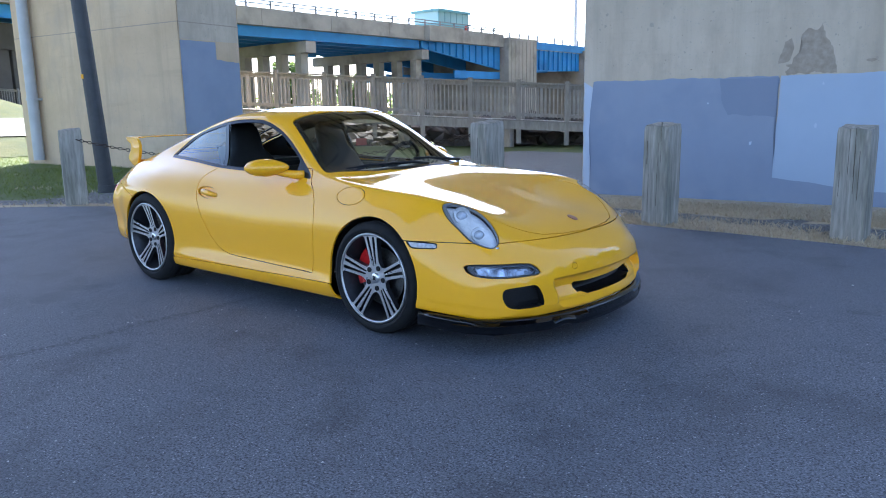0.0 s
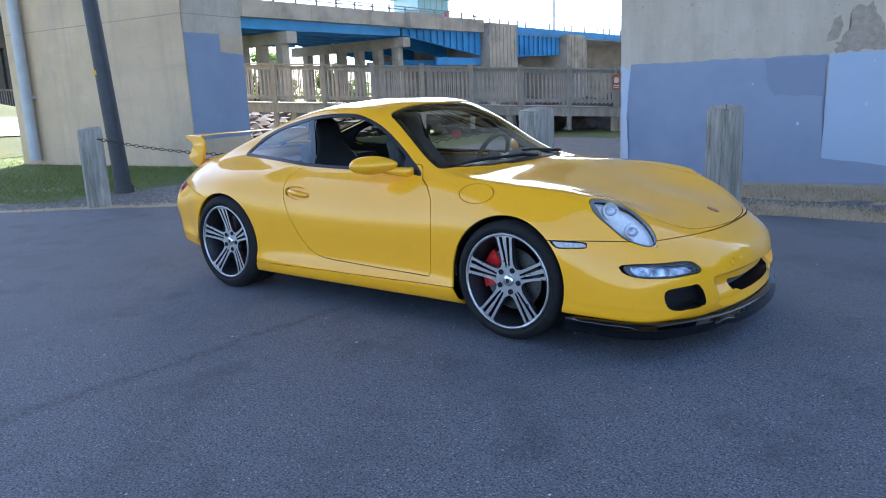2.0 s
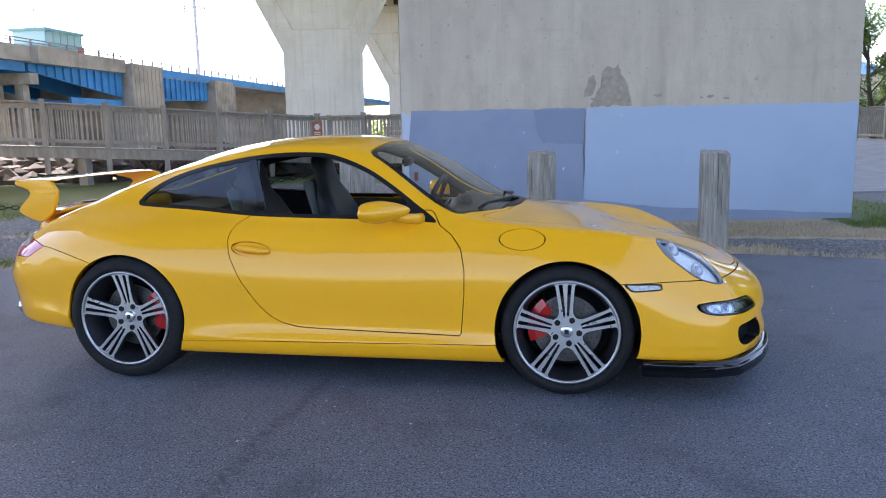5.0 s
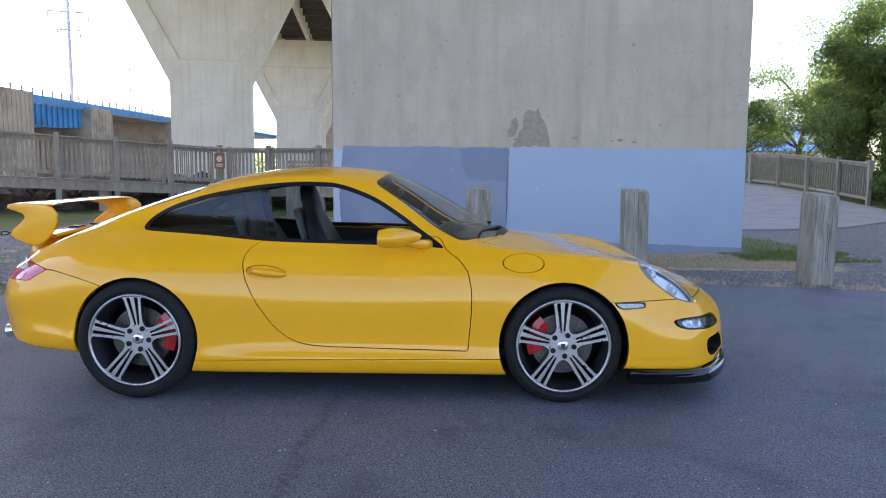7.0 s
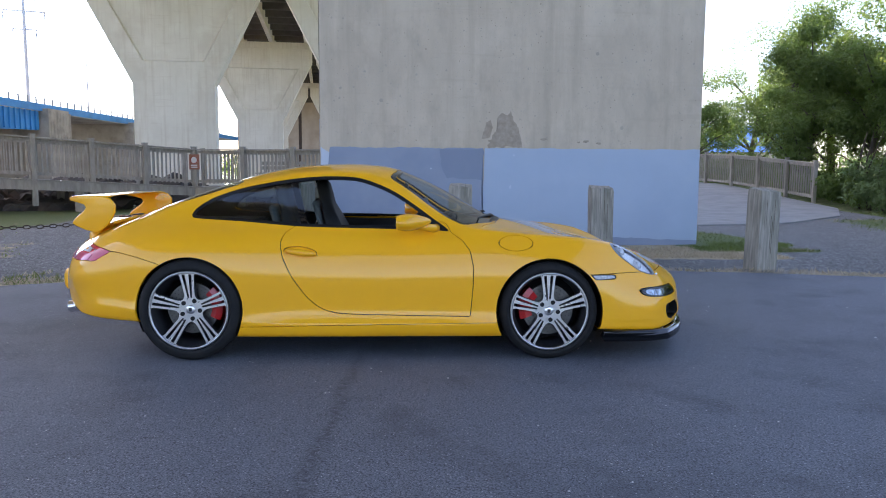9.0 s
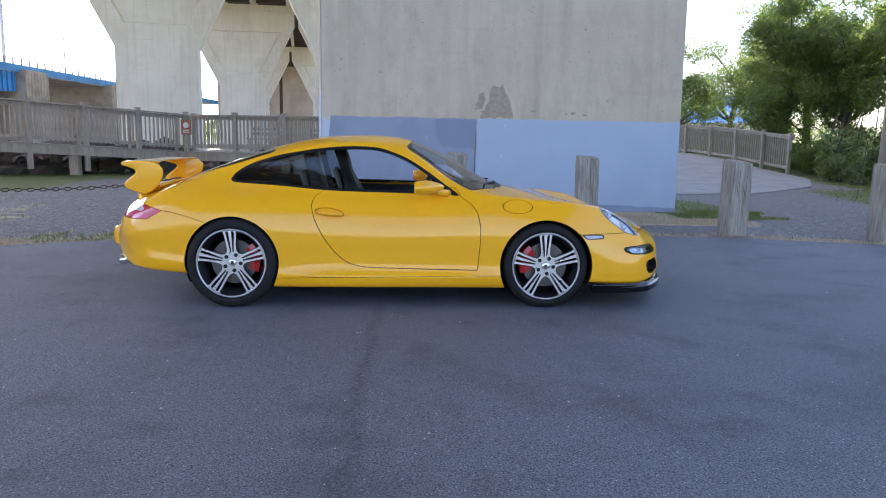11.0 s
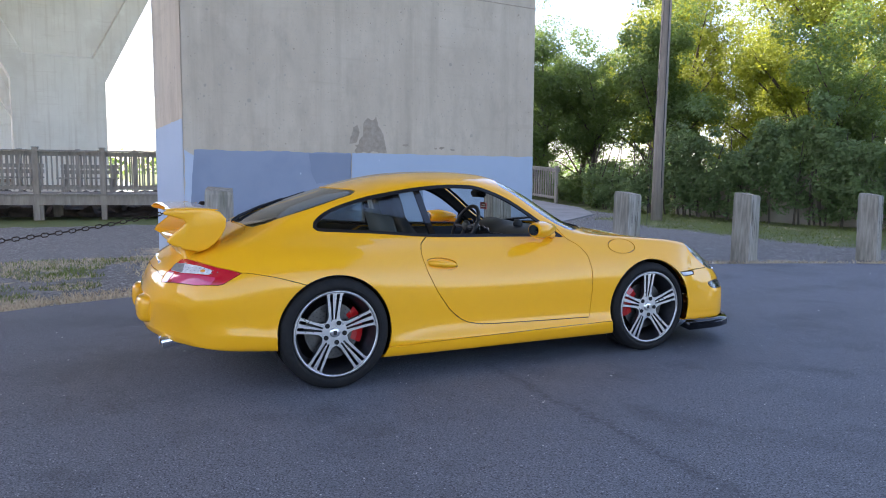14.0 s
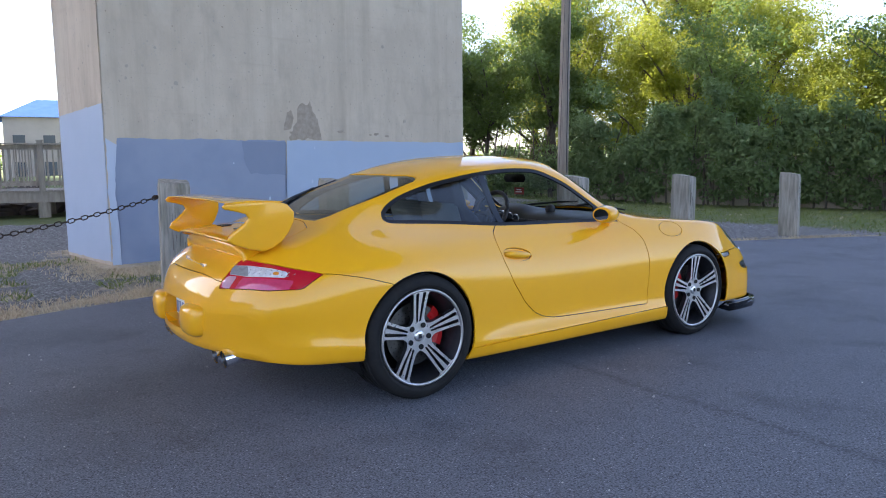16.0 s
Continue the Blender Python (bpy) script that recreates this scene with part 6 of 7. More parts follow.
# ---- timber posts and chain ----
def build_post(x, y, top, turn, wide):
    """A square weathered post with a chamfered, split head."""
    bm = bmesh.new()
    w = wide / 2
    levels = [-.35, .0, .25, .5, .75, top - .07, top - .012]
    seed = x * 3.1 + y
    rings = []
    per = 5
    for li, z in enumerate(levels):
        ring = []
        shrink = .95 if li == len(levels) - 1 else 1
        for k in range(4 * per):
            side, t = divmod(k, per)
            t = t / per * 2 - 1
            px, py = [(t, -1), (1, t), (-t, 1), (-1, -t)][side]
            lim = .93
            px, py = (max(min(px, 1), -1) * w * shrink, max(min(py, 1), -1) * w * shrink)
            if abs(px) > w * shrink * lim and abs(py) > w * shrink * lim:
                px, py = px * .95, py * .95
            n = noise.noise(Vector((px * 9 + seed, py * 9, z * .9)))
            px, py = px * (1 + .03 * n), py * (1 + .03 * n)
            zz = z
            if li == len(levels) - 1:
                zz += .014 * noise.noise(Vector((px * 20, py * 20, seed))) + .016 * py / w - .007 * px / w
            ring.append(bm.verts.new((px, py, zz)))
        rings.append(ring)
    n = 4 * per
    for a, b in zip(rings, rings[1:]):
        for k in range(n):
            bm.faces.new((a[k], a[(k + 1) % n], b[(k + 1) % n], b[k]))
    mid = bm.verts.new((0, 0, top + .006))
    for k in range(n):
        bm.faces.new((rings[-1][k], rings[-1][(k + 1) % n], mid))
    bm.faces.new(rings[0][::-1])
    me_post = part("timber_post", bm, M["post_wood"], None)
    me_post.matrix_basis = pose(x, y, 0, rand(-1, 1), rand(-1, 1), turn)
    tagged(me_post, "weathered grey square timber bollard at the asphalt edge", "post", "row of timber posts")
    # drying cracks
    for k in range(5):
        u = rand(-w * .7, w * .7)
        z0 = rand(.1, top - .4)
        bm = bmesh.new()
        box(bm, (u - .0016, -w - .002, z0), (u + .0016, -w + .01, z0 + rand(.2, .45)))
        part("wood_crack", bm, M["bark"], me_post)
    return me_post


POSTS = [(-6.78, 1.12, 1.05, -22), (-1.20, 3.50, 1.09, -12), (.79, 3.93, 1.05, -6), (2.63, 4.02, 1.03, -2), (4.63, 3.74, 1.01, 12), (6.44, 3.20, 1.0, 16), (8.36, 2.55, 1.0, 22)]
for x, y, h, turn in POSTS:
    build_post(x, y, h, turn, .295)


def build_chain():
    """An iron chain hanging between two posts, link by link."""
    a, b, sag = Vector((-6.60, 1.12, .90)), Vector((-1.36, 3.45, .93)), .30
    chain = thing("hanging_chain", "dark rusty iron chain sagging between two posts", "chain", a)
    n = 92
    v, f = [], []
    ring = [(math.cos(2 * math.pi * k / 12) * .021 + math.copysign(.012, math.cos(2 * math.pi * k / 12)), math.sin(2 * math.pi * k / 12) * .018, 0) for k in range(13)]
    v, f = sweep(ring, .0052, 6)
    me = bpy.data.meshes.new("link")
    me.from_pydata([tuple(q) for q in v], [], f)
    me.materials.append(M["chain"])
    for i in range(n):
        t = (i + .5) / n
        p = a.lerp(b, t) - Vector((0, 0, sag * 4 * t * (1 - t)))
        t2 = t + .01
        d = (a.lerp(b, t2) - Vector((0, 0, sag * 4 * t2 * (1 - t2)))) - p
        q = d.to_track_quat("X", "Z")
        link = new("link", me)
        link.parent = chain
        link.matrix_basis = Matrix.Translation(p - a) @ q.to_matrix().to_4x4() @ pose(0, 0, 0, 90 * (i % 2), 0, 0)
    bm = bmesh.new()
    tube(bm, (5.24, 2.33, .03), (5.20, 2.31, .03), .02, .02, 8)
    part("eye_bolt", bm, M["chain"], chain)


build_chain()

# ---- dark lamp pole, utility pole ----
pole = thing("lamp_post", "dark painted steel lamp post with a small yellow tag", "lamp post", (-7.95, 2.15, 0))
bm = bmesh.new()
tube(bm, (0, 0, -.05), (-.35, -.29, 9), .125, .085, 20)
tube(bm, (0, 0, -.05), (0, 0, .10), .15, .14, 20)
part("shaft", bm, M["dark_pole"], pole, smooth=False)
bm = bmesh.new()
box(bm, (-.10, -.190, 1.80), (-.04, -.176, 1.87), bevel=.003)
part("tag", bm, M["paint"], pole, "small orange-yellow tag")
bm = bmesh.new()
tube(bm, (-.35, -.29, 9), (1.25, -.29, 9.3), .04, .035, 10)
box(bm, (1.05, -.44, 9.22), (1.75, -.14, 9.40), bevel=.03)
part("lamp_arm", bm, M["dark_pole"], pole)

upole = thing("utility_pole", "weathered brown wooden utility pole with a wire", "utility pole", (11.3, 10.75, 0))
v, f = sweep([(0, 0, -.2), (.03, .01, 2), (.10, .02, 5), (.16, .03, 9)], [.155, .145, .13, .115], 16)
mesh_object("shaft", v, f, M["pole_wood"], upole, smooth=True)
v, f = sweep([(.0, -.15, .9), (.02, -.14, 3), (.09, -.12, 6), (.14, -.10, 8.5)], .012, 6)
mesh_object("cable_guard", v, f, M["dark_pole"], upole, "dark cable on the pole")
v, f = sweep([(.15, 0, 7.8), (-.3, -.35, 5.5), (-1.1, -1.0, 1.2), (-1.35, -1.2, .0)], .005, 6)
mesh_object("guy_wire", v, f, M["dark_pole"], upole, "thin dark guy wire")
for dz in (8.2, 8.7):
    v, f = sweep([(.16, .03, dz), (8, 9, dz - .4), (18, 20, dz)], .012, 5)
    mesh_object("wire", v, f, M["dark_pole"], upole)

# ---- wooden boardwalk ----
def railing(owner, a, b, base_a, base_b, back=False):
    """Posts, rails and balusters from a to b in plan, on a deck edge at the given heights."""
    a3, b3 = Vector((*a, base_a)), Vector((*b, base_b))
    L = (b3 - a3).length
    n = max(1, round(L / 1.62))
    d = (b3 - a3).normalized()
    turn = math.atan2(d.y, d.x)
    for i in range(n + 1):
        p = a3.lerp(b3, i / n)
        bm = bmesh.new()
        m = Matrix.Translation(p) @ Matrix.Rotation(turn, 4, "Z")
        h = .052 if back else .07
        box(bm, (-h, -h, -.75 if not back else -.1), (h, h, 1.24), m, bevel=.008)
        box(bm, (-h - .01, -h - .01, 1.24), (h + .01, h + .01, 1.27), m)
        part("rail_post", bm, M["fence_wood"], owner)
    side = Vector((-d.y, d.x, 0)) * .06
    for z, h in ((.12, .08), (1.06, .08)):
        bm = bmesh.new()
        q = d.to_track_quat("X", "Z").to_matrix().to_4x4()
        box(bm, (-L / 2, -.02, z), (L / 2, .02, z + h), Matrix.Translation((a3 + b3) / 2 + side) @ q)
        part("rail", bm, M["fence_wood"], owner)
    bm = bmesh.new()
    box(bm, (-L / 2, -.09, 1.15), (L / 2, .09, 1.19), Matrix.Translation((a3 + b3) / 2) @ d.to_track_quat("X", "Z").to_matrix().to_4x4())
    part("cap_rail", bm, M["fence_wood"], owner)
    me = bpy.data.meshes.get("baluster_mesh")
    if me is None:
        bm = bmesh.new()
        box(bm, (-.019, -.019, .09), (.019, .019, 1.14))
        me = bpy.data.meshes.new("baluster_mesh")
        bm.to_mesh(me)
        bm.free()
        me.materials.append(M["fence_wood"])
    m = int(L / .135)
    for i in range(m):
        p = a3.lerp(b3, (i + .5) / m) + side * 1.6
        ob = new("baluster", me)
        ob.parent = owner
        ob.matrix_basis = Matrix.Translation(p) @ Matrix.Rotation(turn, 4, "Z")


def deck_run(owner, a, b, za, zb, wide=2.3):
    """Boards, edge beam and piles of a stretch of boardwalk behind the line a-b."""
    a3, b3 = Vector((*a, za)), Vector((*b, zb))
    d = (b3 - a3).normalized()
    q = Matrix.Rotation(math.atan2(d.y, d.x), 4, "Z")
    L = (b3 - a3).length
    slope = Matrix.Rotation(-math.asin(d.z), 4, "Y")
    m = Matrix.Translation(a3) @ q @ slope
    bm = bmesh.new()
    box(bm, (0, -.12, -.04), (.135, wide, 0))
    me = bpy.data.meshes.new("board_mesh")
    bm.to_mesh(me)
    bm.free()
    me.materials.append(M["fence_wood"])
    for k in range(int(L / .145)):
        board = new("board", me)
        board.parent = owner
        board.matrix_basis = m @ Matrix.Translation((k * .145, .01 * noise.noise(Vector((k * 1.7, L, 0))), .003 * noise.noise(Vector((k * 2.3, 0, L)))))
    bm = bmesh.new()
    box(bm, (0, -.09, -.30), (L, -.02, -.045), m)
    part("edge_beam", bm, M["fence_wood"], owner)
    bm = bmesh.new()
    box(bm, (0, wide - .1, -.30), (L, wide - .03, -.045), m)
    part("edge_beam", bm, M["fence_wood"], owner)
    n = max(1, int(L / 3.24))
    for i in range(n + 1):
        for yy in (.1, wide - .2):
            bm = bmesh.new()
            p = m @ Vector((L * i / n, yy, 0))
            box(bm, (p.x - .13, p.y - .13, -1.6), (p.x + .13, p.y + .13, p.z - .045))
            part("support_post", bm, M["fence_wood"], owner)


walkway = thing("boardwalk", "weathered wooden boardwalk with a slatted railing", "boardwalk")
corner = (-7.15, 18.55)
east = (6.0, 15.9)
ramp = Vector((-.77, -.64))
west = (corner[0] + ramp.x * 17, corner[1] + ramp.y * 17)
run_a = Vector((east[0] - corner[0], east[1] - corner[1])).normalized()
deck_run(walkway, corner, east, .64, .59)
railing(walkway, corner, east, .64, .59)
deck_run(walkway, west, corner, 1.60, .64)
railing(walkway, west, corner, 1.60, .64)
na = Vector((-run_a.y, run_a.x)) * 2.2
railing(walkway, (corner[0] + na.x - .8, corner[1] + na.y), (east[0] + na.x, east[1] + na.y), .64, .59, True)
nb = Vector((-.64, .77)) * 2.2
railing(walkway, (west[0] + nb.x, west[1] + nb.y), (corner[0] + nb.x * .6, corner[1] + nb.y), 1.60, .64, True)
sign = thing("warning_sign", "small brown and white sign on the boardwalk rail", "sign", (corner[0] + .03, corner[1] - .10, 1.42), math.degrees(math.atan2(run_a.y, run_a.x)))
bm = bmesh.new()
box(bm, (-.18, -.012, -.24), (.18, .012, .24), bevel=.008)
part("panel", bm, M["sign_brown"], sign)
bm = bmesh.new()
tube(bm, (0, -.013, .06), (0, -.016, .06), .13, .13, 24)
part("disc", bm, M["sign_white"], sign, "white disc")
bm = bmesh.new()
v, f = lathe([(.10, -.017), (.10, -.020), (.128, -.020), (.128, -.017)], 28)
bm.free()
mesh_object("ring", [(x, y, z + .06) for x, y, z in v], f, M["sign_red"], sign, "red prohibition ring")
for z in (-.12, -.18):
    bm = bmesh.new()
    box(bm, (-.11, -.016, z), (.11, -.0125, z + .03))
    part("text_bar", bm, M["sign_white"], sign)


def bench(x, y, z, turn):
    b = thing("picnic_bench", "grey wooden bench on the boardwalk", "bench", (x, y, z), turn, "benches on the boardwalk")
    for k, (yy, zz) in enumerate(((-.18, .44), (0, .44), (.18, .44))):
        bm = bmesh.new()
        box(bm, (-.8, yy - .08, zz), (.8, yy + .08, zz + .04), bevel=.005)
        part("slat", bm, M["fence_wood"], b)
    for zz in (.58, .74):
        bm = bmesh.new()
        box(bm, (-.8, .24, zz), (.8, .28, zz + .11), bevel=.005)
        part("back_slat", bm, M["fence_wood"], b)
    for xx in (-.65, .65):
        bm = bmesh.new()
        box(bm, (xx - .04, -.22, 0), (xx + .04, -.14, .44))
        box(bm, (xx - .04, .20, 0), (xx + .04, .26, .86))
        part("leg", bm, M["fence_wood"], b)


bench(-4.6, 19.6, .60, -12)
bench(-2.6, 19.2, .58, -12)

# ---- concrete path and its fence ----
verts, faces = [], []
ACROSS_STEPS = 12
for i in range(46):
    for c in range(ACROSS_STEPS + 1):
        t = c / ACROSS_STEPS
        y = 11.0 + i * .6
        x = 5.2 + ((11.9 if y > 13.5 else 10.6 + .5 * (y - 11.0)) - 5.2) * t
        front = float(np.interp(x, (5.2, 8.5, 10.6), (10.55, 11.3, 12.6)))
        y = front + (y - 11.0) * (37.5 - front) / 26.5
        verts.append((x, y, ground_z(x, y) + .035))
for i in range(45):
    for c in range(ACROSS_STEPS):
        k = i * (ACROSS_STEPS + 1) + c
        faces.append((k, k + 1, k + ACROSS_STEPS + 2, k + ACROSS_STEPS + 1))
n0 = len(verts)
verts += [(x, y, -.1) for x, y, z in verts[:ACROSS_STEPS + 1]]
faces += [(c, n0 + c, n0 + c + 1, c + 1) for c in range(ACROSS_STEPS)]
tagged(mesh_object("concrete_path", verts, faces, M["path"]), "pale concrete footpath beside the pier", "path", kind="structure")
fence = thing("path_fence", "weathered wooden slatted fence along the path", "fence")
stops = [(12.15, 16.9), (12.1, 18.6), (11.95, 20.4), (11.8, 22.3), (11.6, 24.4), (11.4, 26.6)]
for a, b in zip(stops, stops[1:]):
    railing(fence, b, a, ground_z(*b) + .02, ground_z(*a) + .02, True)


# ---- plants ----
def leaf_material(name, dark, light, through_colour):
    m = material(name, dark, light, scale=1.3, rough=.55, detail=3)
    t = m.node_tree
    b = t.nodes["Principled BSDF"]
    info = t.nodes.new("ShaderNodeNewGeometry")
    mix = t.nodes.new("ShaderNodeMix")
    mix.data_type = "RGBA"
    old = b.inputs["Base Color"].links[0].from_socket
    scale = t.nodes.new("ShaderNodeMath")
    scale.operation = "MULTIPLY"
    scale.inputs[1].default_value = .6
    t.links.new(info.outputs["Random Per Island"], scale.inputs[0])
    t.links.new(scale.outputs[0], mix.inputs[0])
    t.links.new(old, mix.inputs[6])
    mix.inputs[7].default_value = tint(light)
    t.links.new(mix.outputs[2], b.inputs["Base Color"])
    trans = t.nodes.new("ShaderNodeBsdfTranslucent")
    trans.inputs[0].default_value = tint(through_colour)
    add = t.nodes.new("ShaderNodeMixShader")
    add.inputs[0].default_value = .45
    out = t.nodes["Material Output"]
    t.links.new(b.outputs[0], add.inputs[1])
    t.links.new(trans.outputs[0], add.inputs[2])
    t.links.new(add.outputs[0], out.inputs[0])
    return m


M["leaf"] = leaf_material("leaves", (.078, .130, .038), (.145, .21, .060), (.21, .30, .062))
# Lit copy of the leaves: yellow sunlight is mixed into the colour.
M["leaf_sunlit"] = leaf_material("sun_tinted_leaves", (.12, .165, .020), (.22, .26, .034), (.42, .45, .045))
M["vine"] = leaf_material("vine_leaves", (.092, .155, .066), (.18, .25, .104), (.23, .33, .11))
M["grass"] = leaf_material("grass_blades", (.075, .115, .022), (.15, .19, .045), (.20, .25, .05))
M["straw"] = leaf_material("dry_grass", (.47, .37, .245), (.67, .55, .385), (.50, .41, .27))


def leaf_cloud(name, clumps, size, count, mat, parent, rng, label=""):
    """Many small folded leaves in clumps: (centre, radii)."""
    C = np.array([c[0] for c in clumps], float)
    R = np.array([c[1] for c in clumps], float)
    pick = rng.integers(0, len(clumps), count)
    d = rng.normal(size=(count, 3))
    d /= np.linalg.norm(d, axis=1, keepdims=True)
    rad = rng.uniform(.35, 1.05, (count, 1)) ** .6
    P = C[pick] + d * R[pick] * rad
    n = d * .6 + rng.normal(size=(count, 3)) * .6 + np.array([0, 0, .5])
    n /= np.linalg.norm(n, axis=1, keepdims=True)
    a = np.cross(n, rng.normal(size=(count, 3)))
    a /= np.maximum(np.linalg.norm(a, axis=1, keepdims=True), 1e-6)
    b = np.cross(n, a)
    s = size * rng.uniform(.6, 1.35, (count, 1))
    tip, tail = P + a * s, P - a * s
    left, right = P + b * s * .52 + n * s * .18, P - b * s * .52 + n * s * .18
    verts = np.stack([tail, right, tip, left], 1).reshape(-1, 3)
    me = bpy.data.meshes.new(name)
    me.vertices.add(count * 4)
    me.vertices.foreach_set("co", verts.astype(np.float32).ravel())
    me.loops.add(count * 4)
    me.loops.foreach_set("vertex_index", np.arange(count * 4, dtype=np.int32))
    me.polygons.add(count)
    me.polygons.foreach_set("loop_start", np.arange(0, count * 4, 4, dtype=np.int32))
    me.polygons.foreach_set("loop_total", np.full(count, 4, np.int32))
    me.materials.append(mat)
    me.update(calc_edges=True)
    ob = new(name, me)
    ob.parent = parent
    if label:
        ob["label"] = label
    return ob


def build_tree(x, y, height, spread, mat, label, seed, count, leaf=.075, low=.22):
    rng = np.random.default_rng(seed)
    rnd = random.Random(seed)
    tree = thing("tree", label, "tree", (x, y, ground_z(x, y)), 0, "trees beyond the hedge")
    lean = Vector((rnd.uniform(-.4, .4), rnd.uniform(-.4, .4), 0))
    trunk = [Vector((0, 0, -.2)) + lean * (t ** 2) + Vector((.12 * math.sin(t * 5 + seed), .1 * math.cos(t * 4), height * .62 * t)) for t in [i / 6 for i in range(7)]]
    v, f = sweep(trunk, [.17 * height / 8 * (1 - .7 * i / 6) for i in range(7)], 9)
    mesh_object("trunk", v, f, M["bark"], tree, smooth=True)
    clumps = []
    V, F = [], []
    for k in range(16):
        t = rnd.uniform(low, 1.0)
        base = trunk[min(int(t * 6), 6)]
        a = rnd.uniform(0, 2 * math.pi)
        reach = spread * rnd.uniform(.35, 1.0) * (1.15 - .55 * t)
        end = base + Vector((math.cos(a) * reach, math.sin(a) * reach, height * rnd.uniform(.06, .34)))
        mid = base.lerp(end, .5) + Vector((0, 0, .1 * reach))
        v, f = sweep([base, mid, end], [.05 * height / 8, .03 * height / 8, .012], 6)
        mesh_object("limb", v, f, M["bark"], tree, smooth=True)
        for q, s in ((end, 1.0), (mid, .75), (base.lerp(end, .8) + Vector((rnd.uniform(-.4, .4), rnd.uniform(-.4, .4), .3)), .7)):
            r = spread * rnd.uniform(.20, .36) * s
            clumps.append((tuple(q), (r, r, r * rnd.uniform(.6, .85))))
    top = trunk[-1]
    for k in range(7):
        q = top + Vector((rnd.uniform(-.4, .4) * spread, rnd.uniform(-.4, .4) * spread, rnd.uniform(.05, .36) * height))
        r = spread * rnd.uniform(.16, .32)
        clumps.append((tuple(q), (r, r, r * .8)))
    leaf_cloud("crown", clumps, leaf, int(count * 2.2), mat, tree, rng)


TREES = [
    (16.6, 9.5, 6.2, 2.6, "leaf", 31, 6000), (17.8, 4.5, 6.4, 2.6, "leaf", 32, 6000), (19.5, 0.0, 6.2, 2.5, "leaf", 33, 5000), (14.6, 18.0, 5.6, 2.4, "leaf", 34, 6000), (25.0, 9.5, 6.0, 3.0, "leaf_sunlit", 35, 6000), (17.0, 22.0, 7.2, 2.8, "leaf", 36, 6000),
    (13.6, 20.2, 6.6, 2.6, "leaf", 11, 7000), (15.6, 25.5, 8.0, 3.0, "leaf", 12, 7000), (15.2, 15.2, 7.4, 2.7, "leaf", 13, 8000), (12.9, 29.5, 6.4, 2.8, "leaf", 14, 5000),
    (18.5, 18.0, 9.5, 3.4, "leaf_sunlit", 15, 9000), (19.5, 12.5, 10.5, 3.6, "leaf_sunlit", 16, 10000), (21.5, 8.0, 6.0, 2.8, "leaf_sunlit", 17, 7000), (24.5, 3.5, 8.2, 3.0, "leaf_sunlit", 18, 7000),
    (28.0, -1.0, 8.0, 2.6, "leaf", 19, 5000), (27.0, 14.0, 11.5, 3.8, "leaf_sunlit", 20, 8000), (33.0, 4.0, 9.5, 3.2, "leaf", 21, 5000), (22.5, 24.0, 10.5, 3.6, "leaf_sunlit", 22, 7000),
    (17.2, 33.0, 8.5, 3.4, "leaf", 23, 5000), (31.0, 20.0, 11.0, 4.0, "leaf_sunlit", 24, 6000),
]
TREES += [(25.0, 19.5, 9.0, 4.2, "leaf_sunlit", 81, 9000), (23.5, 12.5, 8.0, 3.6, "leaf_sunlit", 82, 8000), (22.0, 16.0, 11.5, 4.2, "leaf_sunlit", 61, 8000), (20.5, 21.0, 11.0, 4.0, "leaf_sunlit", 62, 8000), (26.0, 6.0, 10.5, 4.0, "leaf_sunlit", 63, 7000), (17.5, 26.0, 9.5, 3.6, "leaf", 64, 7000), (-69, 33, 9, 3.8, "leaf", 54, 2600), (-67, 44, 8, 3.5, "leaf", 55, 2600), (-70, 56, 9, 3.8, "leaf", 56, 2600), (-72, 70, 8, 3.6, "leaf", 57, 2400)]
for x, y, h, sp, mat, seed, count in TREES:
    lab = "tall broadleaf tree behind the hedge, yellow-green sunlight in its leaf colour" if mat == "leaf_sunlit" else "dark green broadleaf tree beside the path"
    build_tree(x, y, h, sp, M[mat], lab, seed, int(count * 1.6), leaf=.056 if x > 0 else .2)

